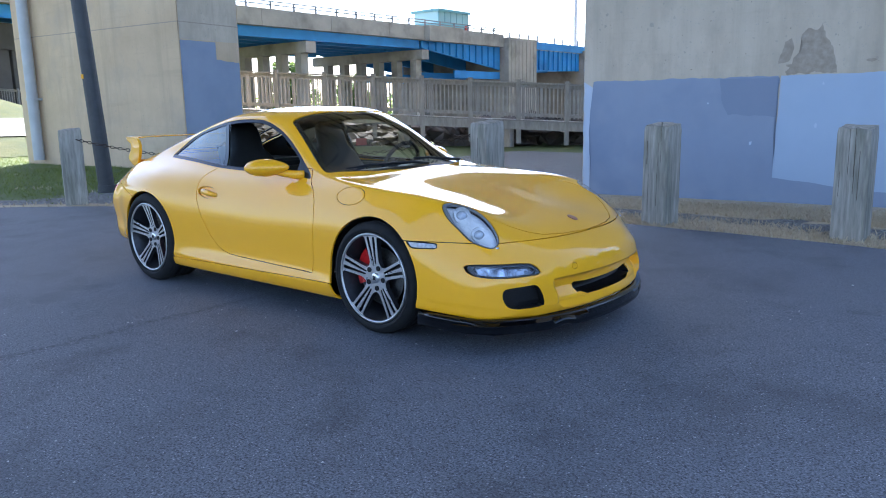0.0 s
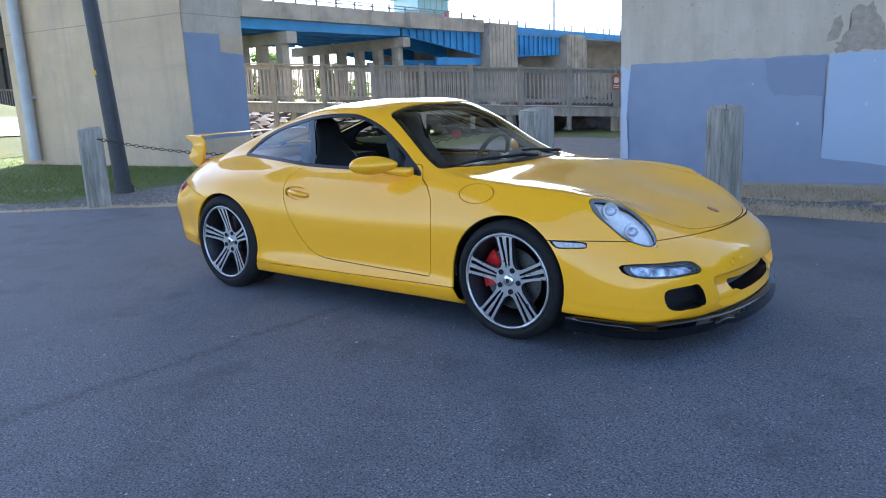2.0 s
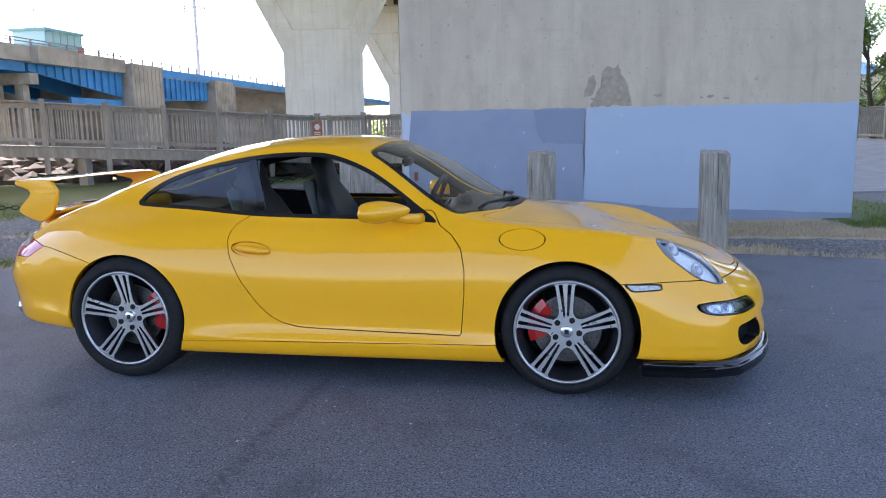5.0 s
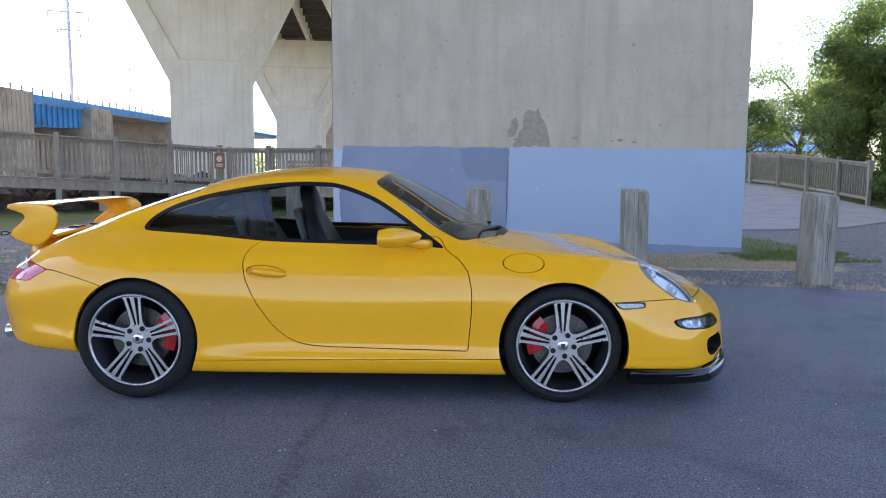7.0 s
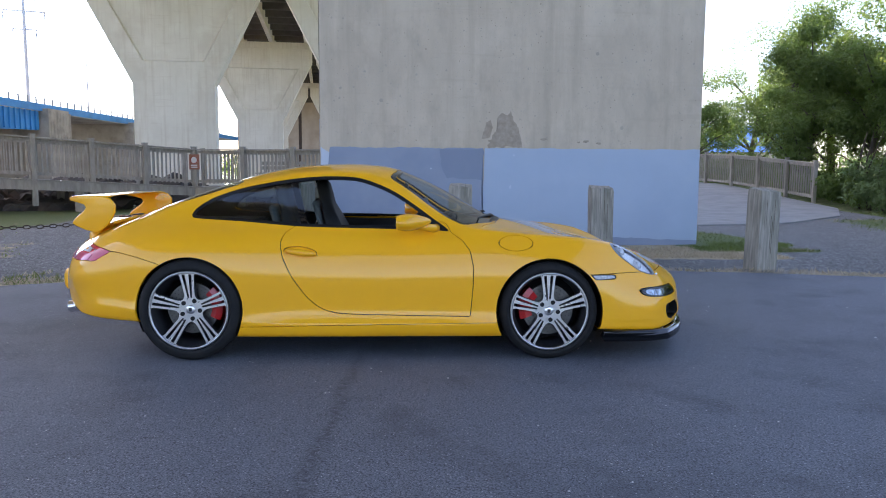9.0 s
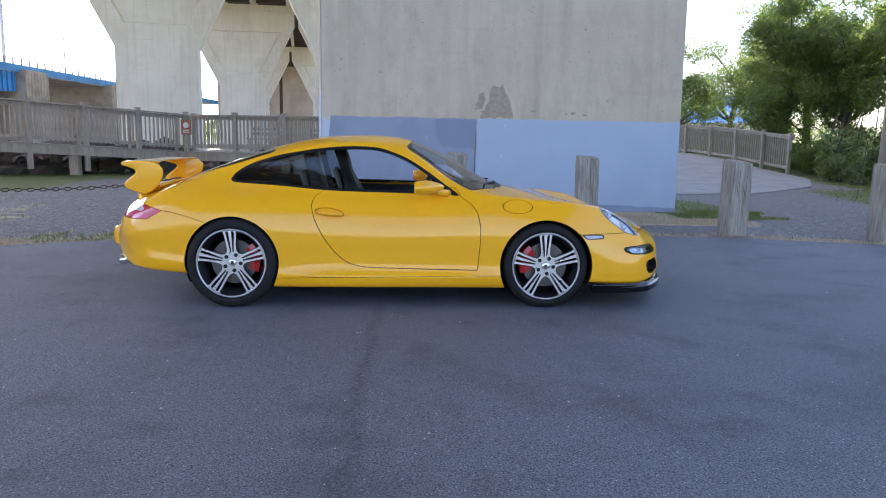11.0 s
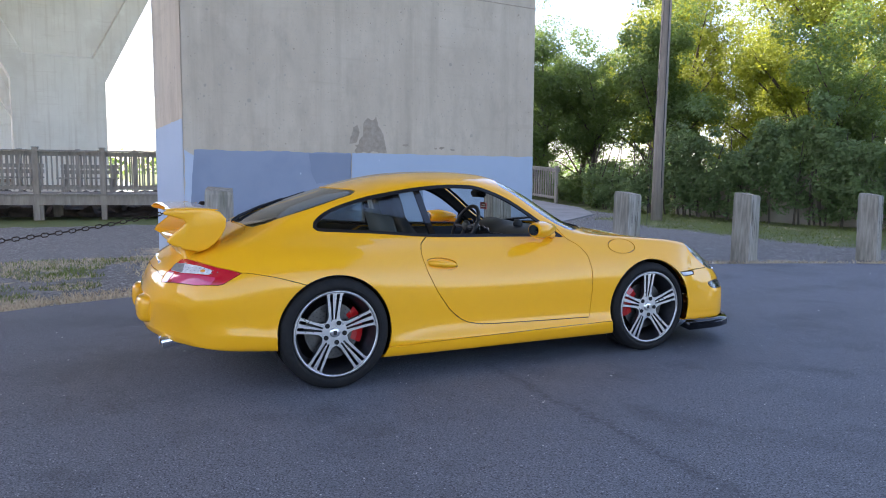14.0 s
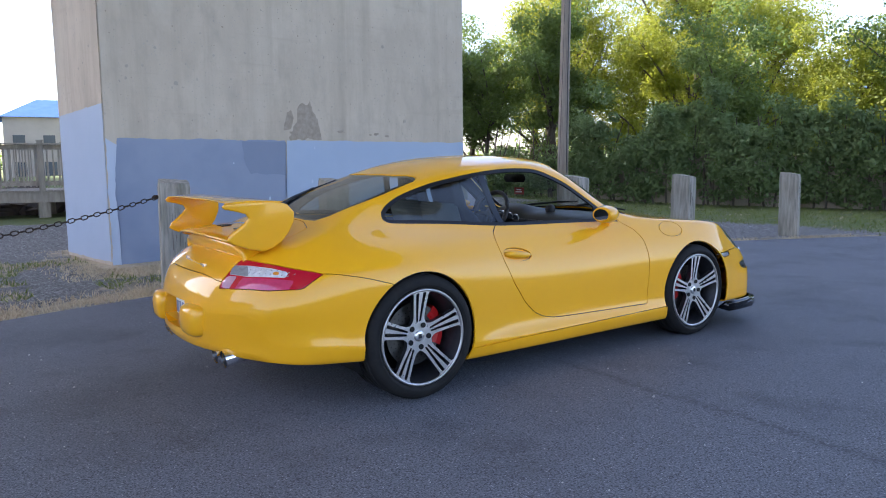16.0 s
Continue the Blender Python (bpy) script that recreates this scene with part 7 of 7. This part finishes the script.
# hedge of vines over an old wall
HEDGE = [(12.3, 15.2), (12.8, 12.2), (13.7, 8.6), (14.7, 5.0), (15.8, 1.2), (17.2, -3.2), (18.8, -8)]
wall = thing("old_wall", "low brown concrete wall behind the vines", "wall")
for (x0, y0), (x1, y1) in zip(HEDGE[1:], HEDGE[2:]):
    bm = bmesh.new()
    d = Vector((x1 - x0, y1 - y0))
    box(bm, (0, -.12, -.2), (d.length, .12, 1.3), Matrix.Translation((x0 + .75, y0 + .2, 0)) @ Matrix.Rotation(math.atan2(d.y, d.x), 4, "Z"))
    part("wall_panel", bm, M["concrete_old"], wall)
for i, ((x0, y0), (x1, y1)) in enumerate(zip(HEDGE, HEDGE[1:])):
    hedge = thing("vine_hedge", "dense dark green vine hedge over a wall", "hedge", (0, 0, 0), 0, "stretches of hedge")
    rng = np.random.default_rng(40 + i)
    clumps = []
    for k in range(190):
        t = rng.uniform(0, 1)
        z = rng.uniform(0.0, 1.0) ** .7
        bulge = .55 * math.sin(math.pi * min(z * 1.05, 1)) + .1
        along = Vector((x0 + (x1 - x0) * t, y0 + (y1 - y0) * t, 5))
        high = (1.15 if i == 0 else 2.3) + .95 * noise.noise(along * .55) + .45 * noise.noise(along * 1.7)
        if rng.uniform() < .12 and z > .6:
            high *= rng.uniform(1.1, 1.5)
        cx, cy = x0 + (x1 - x0) * t + .25 - bulge * .5 + rng.uniform(-.2, .2), y0 + (y1 - y0) * t + rng.uniform(-.2, .2)
        cx -= .35 * max(noise.noise(along * 1.1), -.4)
        r = rng.uniform(.14, .40)
        clumps.append(((cx, cy, ground_z(cx, cy) + .15 + z * high), (r, r, r * .8)))
    leaf_cloud("foliage", clumps, .055, 7000 if i == 0 else 22000, M["vine"], hedge, rng)
    for k in range(14):
        t = rng.uniform(0, 1)
        cx, cy = x0 + (x1 - x0) * t + .2, y0 + (y1 - y0) * t
        v, f = sweep([(cx, cy, 0), (cx - .15, cy + rng.uniform(-.2, .2), 1.1), (cx + .1, cy + rng.uniform(-.3, .3), 2.3)], [.03, .022, .01], 5)
        mesh_object("stem", v, f, M["bark"], hedge)
# low brush behind the path fence
for i, (x, y, r) in enumerate(((13.4, 17.8, .9), (13.6, 20.5, 1.0), (13.5, 23.5, 1.1), (13.3, 27.0, 1.2), (12.9, 15.8, .8))):
    bush = thing("bush", "low green bush behind the fence", "bush", (0, 0, 0), 0, "bushes behind the fence")
    rng = np.random.default_rng(70 + i)
    z = ground_z(x, y)
    clumps = [((x + rng.uniform(-r, r) * .7, y + rng.uniform(-1.3, 1.3), z + rng.uniform(.15, .9) * r), (r * .45, r * .45, r * .35)) for k in range(14)]
    leaf_cloud("foliage", clumps, .07, 2600, M["leaf"], bush, rng)


def build_grass():
    """Blades and straw wherever the ground is grassy."""
    rng = np.random.default_rng(5)
    for name, mat, label, dry_side in (("grass", M["grass"], "green grass blades on the verge", False), ("dry_grass", M["straw"], "dry straw-coloured grass on the verge", True)):
        pts = []
        tries = 60000
        xs = np.concatenate([rng.uniform(-14, 10, tries), rng.uniform(-5, 9, tries * 3), rng.uniform(9, 15, tries // 2), rng.uniform(-24, -8, tries // 2)])
        ys = np.concatenate([rng.uniform(-1, 9, tries), rng.uniform(1.2, 6.9, tries * 3), rng.uniform(0, 14, tries // 2), rng.uniform(1, 9, tries // 2)])
        for x, y in zip(xs, ys):
            if y < edge_y(x) + .03 or (-1.5 < x < 5.1 and y > MAIN[1] - .42 + .139 * (x - MAIN[0]) and y < 8.4):
                continue
            g, dry = grass_share(x, y)
            patch = noise.noise(Vector((x * .9, y * .9, 7)))
            if rng.uniform() < g * .85 and ((dry + .45 * patch > rng.uniform(.2, .7)) == dry_side):
                pts.append((x, y))
        n = len(pts)
        P = np.array([(x, y, ground_z(x, y)) for x, y in pts])
        a = rng.uniform(0, 2 * np.pi, n)
        h = rng.uniform(.015, .07, n) * (1.0 if not dry_side else .85)
        w = rng.uniform(.004, .009, n)
        side = np.stack([np.cos(a), np.sin(a), np.zeros(n)], 1) * w[:, None]
        bend = np.stack([np.cos(a + 1.6) * h * rng.uniform(-1.8, 1.8, n), np.sin(a + 1.6) * h * rng.uniform(-1.8, 1.8, n), h], 1)
        verts = np.stack([P - side, P + side, P + bend], 1).reshape(-1, 3)
        me = bpy.data.meshes.new(name)
        me.vertices.add(3 * n)
        me.vertices.foreach_set("co", verts.astype(np.float32).ravel())
        me.loops.add(3 * n)
        me.loops.foreach_set("vertex_index", np.arange(3 * n, dtype=np.int32))
        me.polygons.add(n)
        me.polygons.foreach_set("loop_start", np.arange(0, 3 * n, 3, dtype=np.int32))
        me.polygons.foreach_set("loop_total", np.full(n, 3, np.int32))
        me.materials.append(mat)
        me.update(calc_edges=True)
        tagged(new(name, me), label, "grass", kind="stuff")


build_grass()


# ---- the old blue bridge across the water ----
def build_far_bridge():
    a, b = Vector((-46.0, 10.0, 0)), Vector((-47.2, 125.0, 0))
    d = (b - a)
    L = d.length
    turn = math.degrees(math.atan2(d.y, d.x))
    bridge = thing("road_bridge", "old concrete road bridge with bright blue steel girders", "bridge", (a.x, a.y, 0), turn)
    zd, top, wide = 7.9, 9.25, 16.0

    def add(name, lo, hi, mat, label="", bevel=0.0):
        bm = bmesh.new()
        box(bm, lo, hi, bevel=bevel)
        return part(name, bm, M[mat], bridge, label)

    def haunch(x0, x1, y, z0, z1, high):
        """A girder whose lower edge drops from z0 to z1."""
        bm = bmesh.new()
        lo = [bm.verts.new(p) for p in ((x0, y, z0), (x1, y, z1), (x1, y, high), (x0, y, high))]
        hi = [bm.verts.new(p) for p in ((x0, y + .3, z0), (x1, y + .3, z1), (x1, y + .3, high), (x0, y + .3, high))]
        bm.faces.new(lo)
        bm.faces.new(hi[::-1])
        for k in range(4):
            bm.faces.new((lo[k], lo[(k + 1) % 4], hi[(k + 1) % 4], hi[k]))
        part("deep_girder", bm, M["blue_steel"], bridge, "deep blue haunched girder")

    # the parapet that we see stands at y = 0, the deck reaches away behind it
    x = -20
    while x < 58:
        add("parapet", (x, -.2, zd), (min(x + 7.4, 58.5), .25, top), "concrete_old", "weathered concrete parapet")
        x += 7.43
    add("parapet_bay", (44.5, -.9, zd - .1), (50.0, -.2, top + .05), "concrete_old", "concrete bay in the parapet")
    add("deck_slab", (-20, .25, zd - .02), (58.5, wide, zd + .3), "concrete_old")
    for y in (.3, 2.9, 5.5, 8.1, 10.7, 13.3, 15.6):
        add("girder", (-20, y, zd - .85), (44.2, y + .3, zd - .03), "blue_steel", "bright blue steel girder")
    for y in (.3, 5.2, 10.2, 15.2):
        haunch(44.6, 58.4, y, zd - .75, zd - 2.55, zd - .03)
        haunch(65.0, 77.0, y, zd - 2.6, zd - 2.2, zd + .1)
        add("cross_beam", (50, y, 4.3), (58.4, y + .25, 5.1), "blue_steel")
    x = 45.6
    while x < 58:
        z0 = zd - .75 - 1.8 * (x - 44.6) / 13.8
        add("stiffener", (x, .10, z0 + .05), (x + .14, .3, zd - .1), "blue_steel")
        x += 1.15
    x = 65.6
    while x < 77:
        add("stiffener", (x, .10, zd - 2.3), (x + .14, .3, zd + .05), "blue_steel")
        x += 1.15
    add("blue_parapet", (64.8, -.1, zd + .1), (L + 60, .2, zd + .95), "blue_steel", "bright blue steel parapet")
    add("deck_slab", (58.5, .25, zd), (L + 60, wide, zd + .12), "concrete_old")
    # bents: cap beam on columns
    for x in (-15, 0, 15, 30, 45):
        add("bent_cap", (x - 1.1, -.3, zd - 1.9), (x, wide, zd - .95), "concrete_old", "concrete cap beam")
        for y in (1.0, 3.6, 6.2, 8.8, 11.4, 14.0):
            add("column", (x - .95, y - .4, -2), (x - .15, y + .4, zd - 1.9), "concrete_old")
    for x0, x1, hi in ((58.6, 64.6, 8.95), (77.2, 82.5, 8.3), (104, 108, 8.2)):
        pier = add("tower_pier", (x0, -.8, -3), (x1, wide + .8, hi), "concrete_old", "tall weathered concrete pier")
        x = x0 + .5
        while x < x1:
            bm = bmesh.new()
            box(bm, (x, -.86, -2.5), (x + .35, -.8, hi - .3))
            part("board_mark", bm, M["concrete_old"], pier)
            x += .8
    # rail on the parapet
    x = -20
    while x < 58:
        add("rail_post", (x, -.05, top), (x + .12, .1, top + .62), "pipe_dark")
        x += 2.4
    x = 60
    while x < L + 50:
        add("rail_post", (x, -.05, zd + .95), (x + .12, .1, zd + 1.7), "pipe_dark")
        x += 2.0
    for z in (.3, .56):
        add("top_rail", (-20, -.03, top + z), (58.4, .07, top + z + .08), "pipe_dark")
    # bridge keeper's cabin
    cab = thing("control_cabin", "small teal bridge keeper's cabin with windows", "cabin", (-50.6, 62.4, 0), turn)
    bm = bmesh.new()
    box(bm, (-2.6, -1.8, 8.1), (2.6, 1.8, 10.2))
    part("wall", bm, M["teal"], cab, "teal panelled walls")
    bm = bmesh.new()
    box(bm, (-2.8, -2.0, 11.35), (2.8, 2.0, 11.6))
    part("roof", bm, M["teal"], cab)
    for k in range(5):
        xx = -2.6 + k * 1.04
        bm = bmesh.new()
        box(bm, (xx + .05, -1.76, 10.2), (xx + .99, -1.72, 11.35))
        part("pane", bm, M["teal_glass"], cab, "pale teal window pane")
    for xx in (-2.56, 2.52):
        bm = bmesh.new()
        box(bm, (xx, -1.7, 10.2), (xx + .04, 1.7, 11.35))
        part("pane", bm, M["teal_glass"], cab)
    bm = bmesh.new()
    tube(bm, (-1.6, 0, 11.6), (-1.6, 0, 17), .06, .04, 8)
    part("mast", bm, M["pipe"], cab)
    bm = bmesh.new()
    box(bm, (1.9, -1.9, 8.6), (2.55, -1.81, 10.1))
    part("red_panel", bm, M["sign_red"], cab, "faded red panel")
    for k in range(6):
        bm = bmesh.new()
        xx = -2.6 + k * 1.04
        box(bm, (xx - .05, -1.8, 10.2), (xx + .05, -1.7, 11.35))
        part("mullion", bm, M["teal"], cab)


M["teal_glass"] = material("pale_teal_glass", (.30, .48, .50), rough=.1, coat=.5)
M["pipe_dark"] = material("grey_rail_paint", (.22, .225, .23), (.16, .165, .17), scale=3, rough=.6)
# Orange-tan sunlight on far pier sides, put into the colour; rust stains too.
M["sunlit_tan_wall"] = material("sunlit_tan_concrete", (.52, .40, .29), (.42, .31, .22), scale=.2, rough=.9, stain=(.30, .19, .12), stain_scale=.12, stain_amount=.6)
M["rust"] = material("rust_streak", (.05, .035, .028), (.10, .06, .04), scale=.8, rough=.9)
M["rock"] = material("riprap_stone", (.16, .125, .10), (.085, .078, .072), scale=2.2, rough=.9, bump=.02, bump_scale=14)
M["teal"] = material("teal_panels", (.16, .36, .38), (.13, .30, .33), scale=1.2, rough=.5)
build_far_bridge()


# ---- masts, houses, far shore ----
def mast(x, y, h, r, arms):
    m = thing("power_mast", "thin grey power line mast far away", "mast", (x, y, 0), 20, "far masts")
    bm = bmesh.new()
    tube(bm, (0, 0, -2), (0, 0, h), r, r * .5, 8)
    part("shaft", bm, M["pipe"], m)
    for z, half in arms:
        bm = bmesh.new()
        box(bm, (-half, -.08, z), (half, .08, z + .16))
        for xx in (-half + .1, half - .1):
            tube(bm, (xx, 0, z - 1.0), (xx, 0, z), .08, .08, 6)
        part("cross_arm", bm, M["pipe"], m)


mast(-54, 98, 31, .30, ((24.3, 1.5), (21.9, 2.6), (19.5, 1.5)))
mast(-62.5, 135, 23, .16, ())


def house(x, y, z, w, d, h, turn, label, pitch=.34):
    b = thing("waterfront_house", label, "house", (x, y, z), turn, "houses over the water")
    bm = bmesh.new()
    box(bm, (-w / 2, -d / 2, 0), (w / 2, d / 2, h))
    part("wall", bm, M["siding"], b, "pale cream siding")
    bm = bmesh.new()
    e = .4
    pts = [(-w / 2 - e, -d / 2 - e, h), (w / 2 + e, -d / 2 - e, h), (w / 2 + e, d / 2 + e, h), (-w / 2 - e, d / 2 + e, h), (-w / 2 + d * .3, 0, h + d * pitch), (w / 2 - d * .3, 0, h + d * pitch)]
    vs = [bm.verts.new(p) for p in pts]
    for q in ((0, 1, 5, 4), (1, 2, 5), (2, 3, 4, 5), (3, 0, 4), (3, 2, 1, 0)):
        bm.faces.new([vs[i] for i in q])
    part("roof", bm, M["roof_blue"], b, "bright blue roof")
    gx = -w * .22
    bm = bmesh.new()
    vs = [bm.verts.new(p) for p in ((gx - 2.0, -d / 2 - .6, h), (gx + 2.0, -d / 2 - .6, h), (gx, -d / 2 - .6, h + 1.5), (gx - 2.0, 0, h), (gx + 2.0, 0, h), (gx, 0, h + 1.5))]
    for q in ((0, 1, 2), (0, 2, 5, 3), (1, 4, 5, 2)):
        bm.faces.new([vs[i] for i in q])
    part("gable", bm, M["siding"], b)
    n = int(w / 3)
    for i in range(n):
        for zz in (1.0, 4.0):
            if zz + 1.6 > h:
                continue
            bm = bmesh.new()
            xx = -w / 2 + 1.5 + i * 3
            box(bm, (xx - .6, -d / 2 - .05, zz), (xx + .6, -d / 2 + .05, zz + 1.6))
            part("window", bm, M["window_dark"], b)


house(21, 96, -1.0, 30, 12, 7.6, -6, "large cream waterfront building with a blue roof", .2)
house(50, 126, -1.0, 30, 14, 5.0, -20, "long pale building with a bright blue roof")
house(42, 10, 0.0, 18, 9, 4.6, -70, "pale low building behind the trees")
shore = thing("far_trees", "distant line of green trees on the far shore", "trees", (0, 0, 0))
shore["kind"] = "stuff"
rng = np.random.default_rng(9)
clumps = []
for k in range(150):
    t = k / 149
    ang = math.radians(150 - 130 * t)
    r = rng.uniform(230, 270)
    clumps.append(((r * math.cos(ang) - 20, r * math.sin(ang), rng.uniform(1, 4)), (rng.uniform(5, 9), rng.uniform(5, 9), rng.uniform(3, 5.5))))
cloud = leaf_cloud("far_foliage", clumps, .8, 14000, M["leaf"], shore, rng)
cloud["kind"] = "stuff"
verts = [(-400, 30, -1.05), (4, 30, -1.05), (4, 225, -1.05), (-400, 225, -1.05)]
tagged(mesh_object("river", verts, [(0, 1, 2, 3)], M["water"]), "calm grey river water", "water", kind="structure")


# ---- wall added under the high bridge's far end, for sunlit sides of farther piers ----
abutment = thing("bridge_end", "tan wall added for sunlit sides of farther piers, with a dark rust stain", "abutment", (-35.4, 205.0, 0), math.degrees(math.atan2(ACROSS.y, ACROSS.x)))
bm = bmesh.new()
box(bm, (-17, 0, -2), (26, 3, 19.2))
part("wall", bm, M["sunlit_tan_wall"], abutment)
bm = bmesh.new()
box(bm, (-.5, -.03, -1), (.35, 0.0, 19))
part("stain", bm, M["rust"], abutment, "long dark rust streak")


# ---- stone bank behind the boardwalk ----
def build_rocks():
    rng = np.random.default_rng(21)
    bank = thing("stone_bank", "dark brown and grey riprap stones under the boardwalk", "rocks", kind="stuff")
    V, F = [], []
    base = bmesh.new()
    bmesh.ops.create_icosphere(base, subdivisions=1, radius=1)
    bv = np.array([v.co for v in base.verts])
    bf = [[v.index for v in f.verts] for f in base.faces]
    base.free()

    def heap(p0, p1, count, z0, z1, deep):
        for k in range(count):
            t = rng.uniform(0, 1)
            back = rng.uniform(0, deep)
            x = p0[0] + (p1[0] - p0[0]) * t + rng.normal() * .2 - back * (p1[1] - p0[1]) / 20
            y = p0[1] + (p1[1] - p0[1]) * t + back
            r = rng.uniform(.14, .42)
            q = bv * (1 + .35 * rng.normal(size=(len(bv), 1)).clip(-1, 1)) * np.array([r * rng.uniform(.8, 1.5), r * rng.uniform(.7, 1.2), r * rng.uniform(.5, .9)])
            a = rng.uniform(0, 6.28)
            q = np.stack([q[:, 0] * math.cos(a) - q[:, 1] * math.sin(a), q[:, 0] * math.sin(a) + q[:, 1] * math.cos(a), q[:, 2]], 1)
            o = len(V)
            z = z0 + (z1 - z0) * back / deep
            V.extend(map(tuple, q + np.array([x, y, z])))
            F.extend([[i + o for i in f] for f in bf])

    heap((-7.2, 20.6), (6.0, 18.2), 420, -.15, .42, 1.6)
    heap((-22, 9.0), (-7.2, 20.6), 560, .0, .75, 2.0)
    mesh_object("stones", V, F, M["rock"], bank)["kind"] = "stuff"


build_rocks()


# ---- grass bank, paved strip and column row under the road bridge's near end ----
def bank_z(x, y):
    """Height of the grass bank that climbs towards the road bridge."""
    u = -x
    top = min(max(3.0 - .43 * (y - 10.9), 1.15), 4.2)
    h = np.interp(u, (19, 24.7, 32.3, 41.7, 60), (-.1, .42, 1.0, top, top))
    ends = smooth_step(24, 18, y) * smooth_step(-22, -14, y)
    return max(-.1 + (h + .1) * ends, ground_z(x, y) + .03)


def bank_sheet(name, x0, x1, lift, mat, label, category, step=.7):
    nx, ny = int((x1 - x0) / step) + 1, 66
    verts, faces = [], []
    for i in range(nx + 1):
        for j in range(ny + 1):
            x, y = x0 + (x1 - x0) * i / nx, -22 + 46 * j / ny
            verts.append((x, y, bank_z(x, y) + lift + .03 * noise.noise(Vector((x * .6, y * .6, 0)))))
    for i in range(nx):
        for j in range(ny):
            a = i * (ny + 1) + j
            faces.append((a, a + ny + 1, a + ny + 2, a + 1))
    tagged(mesh_object(name, verts, faces, M[mat], smooth=True), label, category, kind="structure")


M["lawn"] = material("mown_grass", (.042, .056, .007), (.075, .082, .012), scale=1.2, rough=.95, stain=(.09, .078, .022), stain_scale=.35, stain_amount=.5, bump=.05, bump_scale=9, detail=10)
bank_sheet("grass_bank", -58, -19, 0, "lawn", "sunlit mown grass bank below the bridge", "ground")
bank_sheet("paved_strip", -25.5, -22.0, .04, "path", "pale paved strip along the grass bank", "path")
# The columns are concrete, coloured dark to put the bridge's shade into them.
column_row = thing("bridge_end", "brown concrete column row under the old bridge, shade in its colour", "abutment", (-48.4, 0, 0))
for k in range(22):
    y = -2 + k * .97
    bm = bmesh.new()
    box(bm, (-.4, y, .9), (.4, y + .80, 5.3), bevel=.03)
    part("column", bm, M["steel_and_shade"], column_row)
bm = bmesh.new()
box(bm, (-.6, -2.4, 5.28), (.6, 20.2, 6.9), bevel=.05)
part("cap_beam", bm, M["steel_and_shade"], column_row)
bank_fence = thing("bank_fence", "weathered wooden railing on the grass bank", "fence")
railing(bank_fence, (-44.6, 10.6), (-44.6, 19.8), bank_z(-44.6, 13.5), bank_z(-44.6, 16), True)
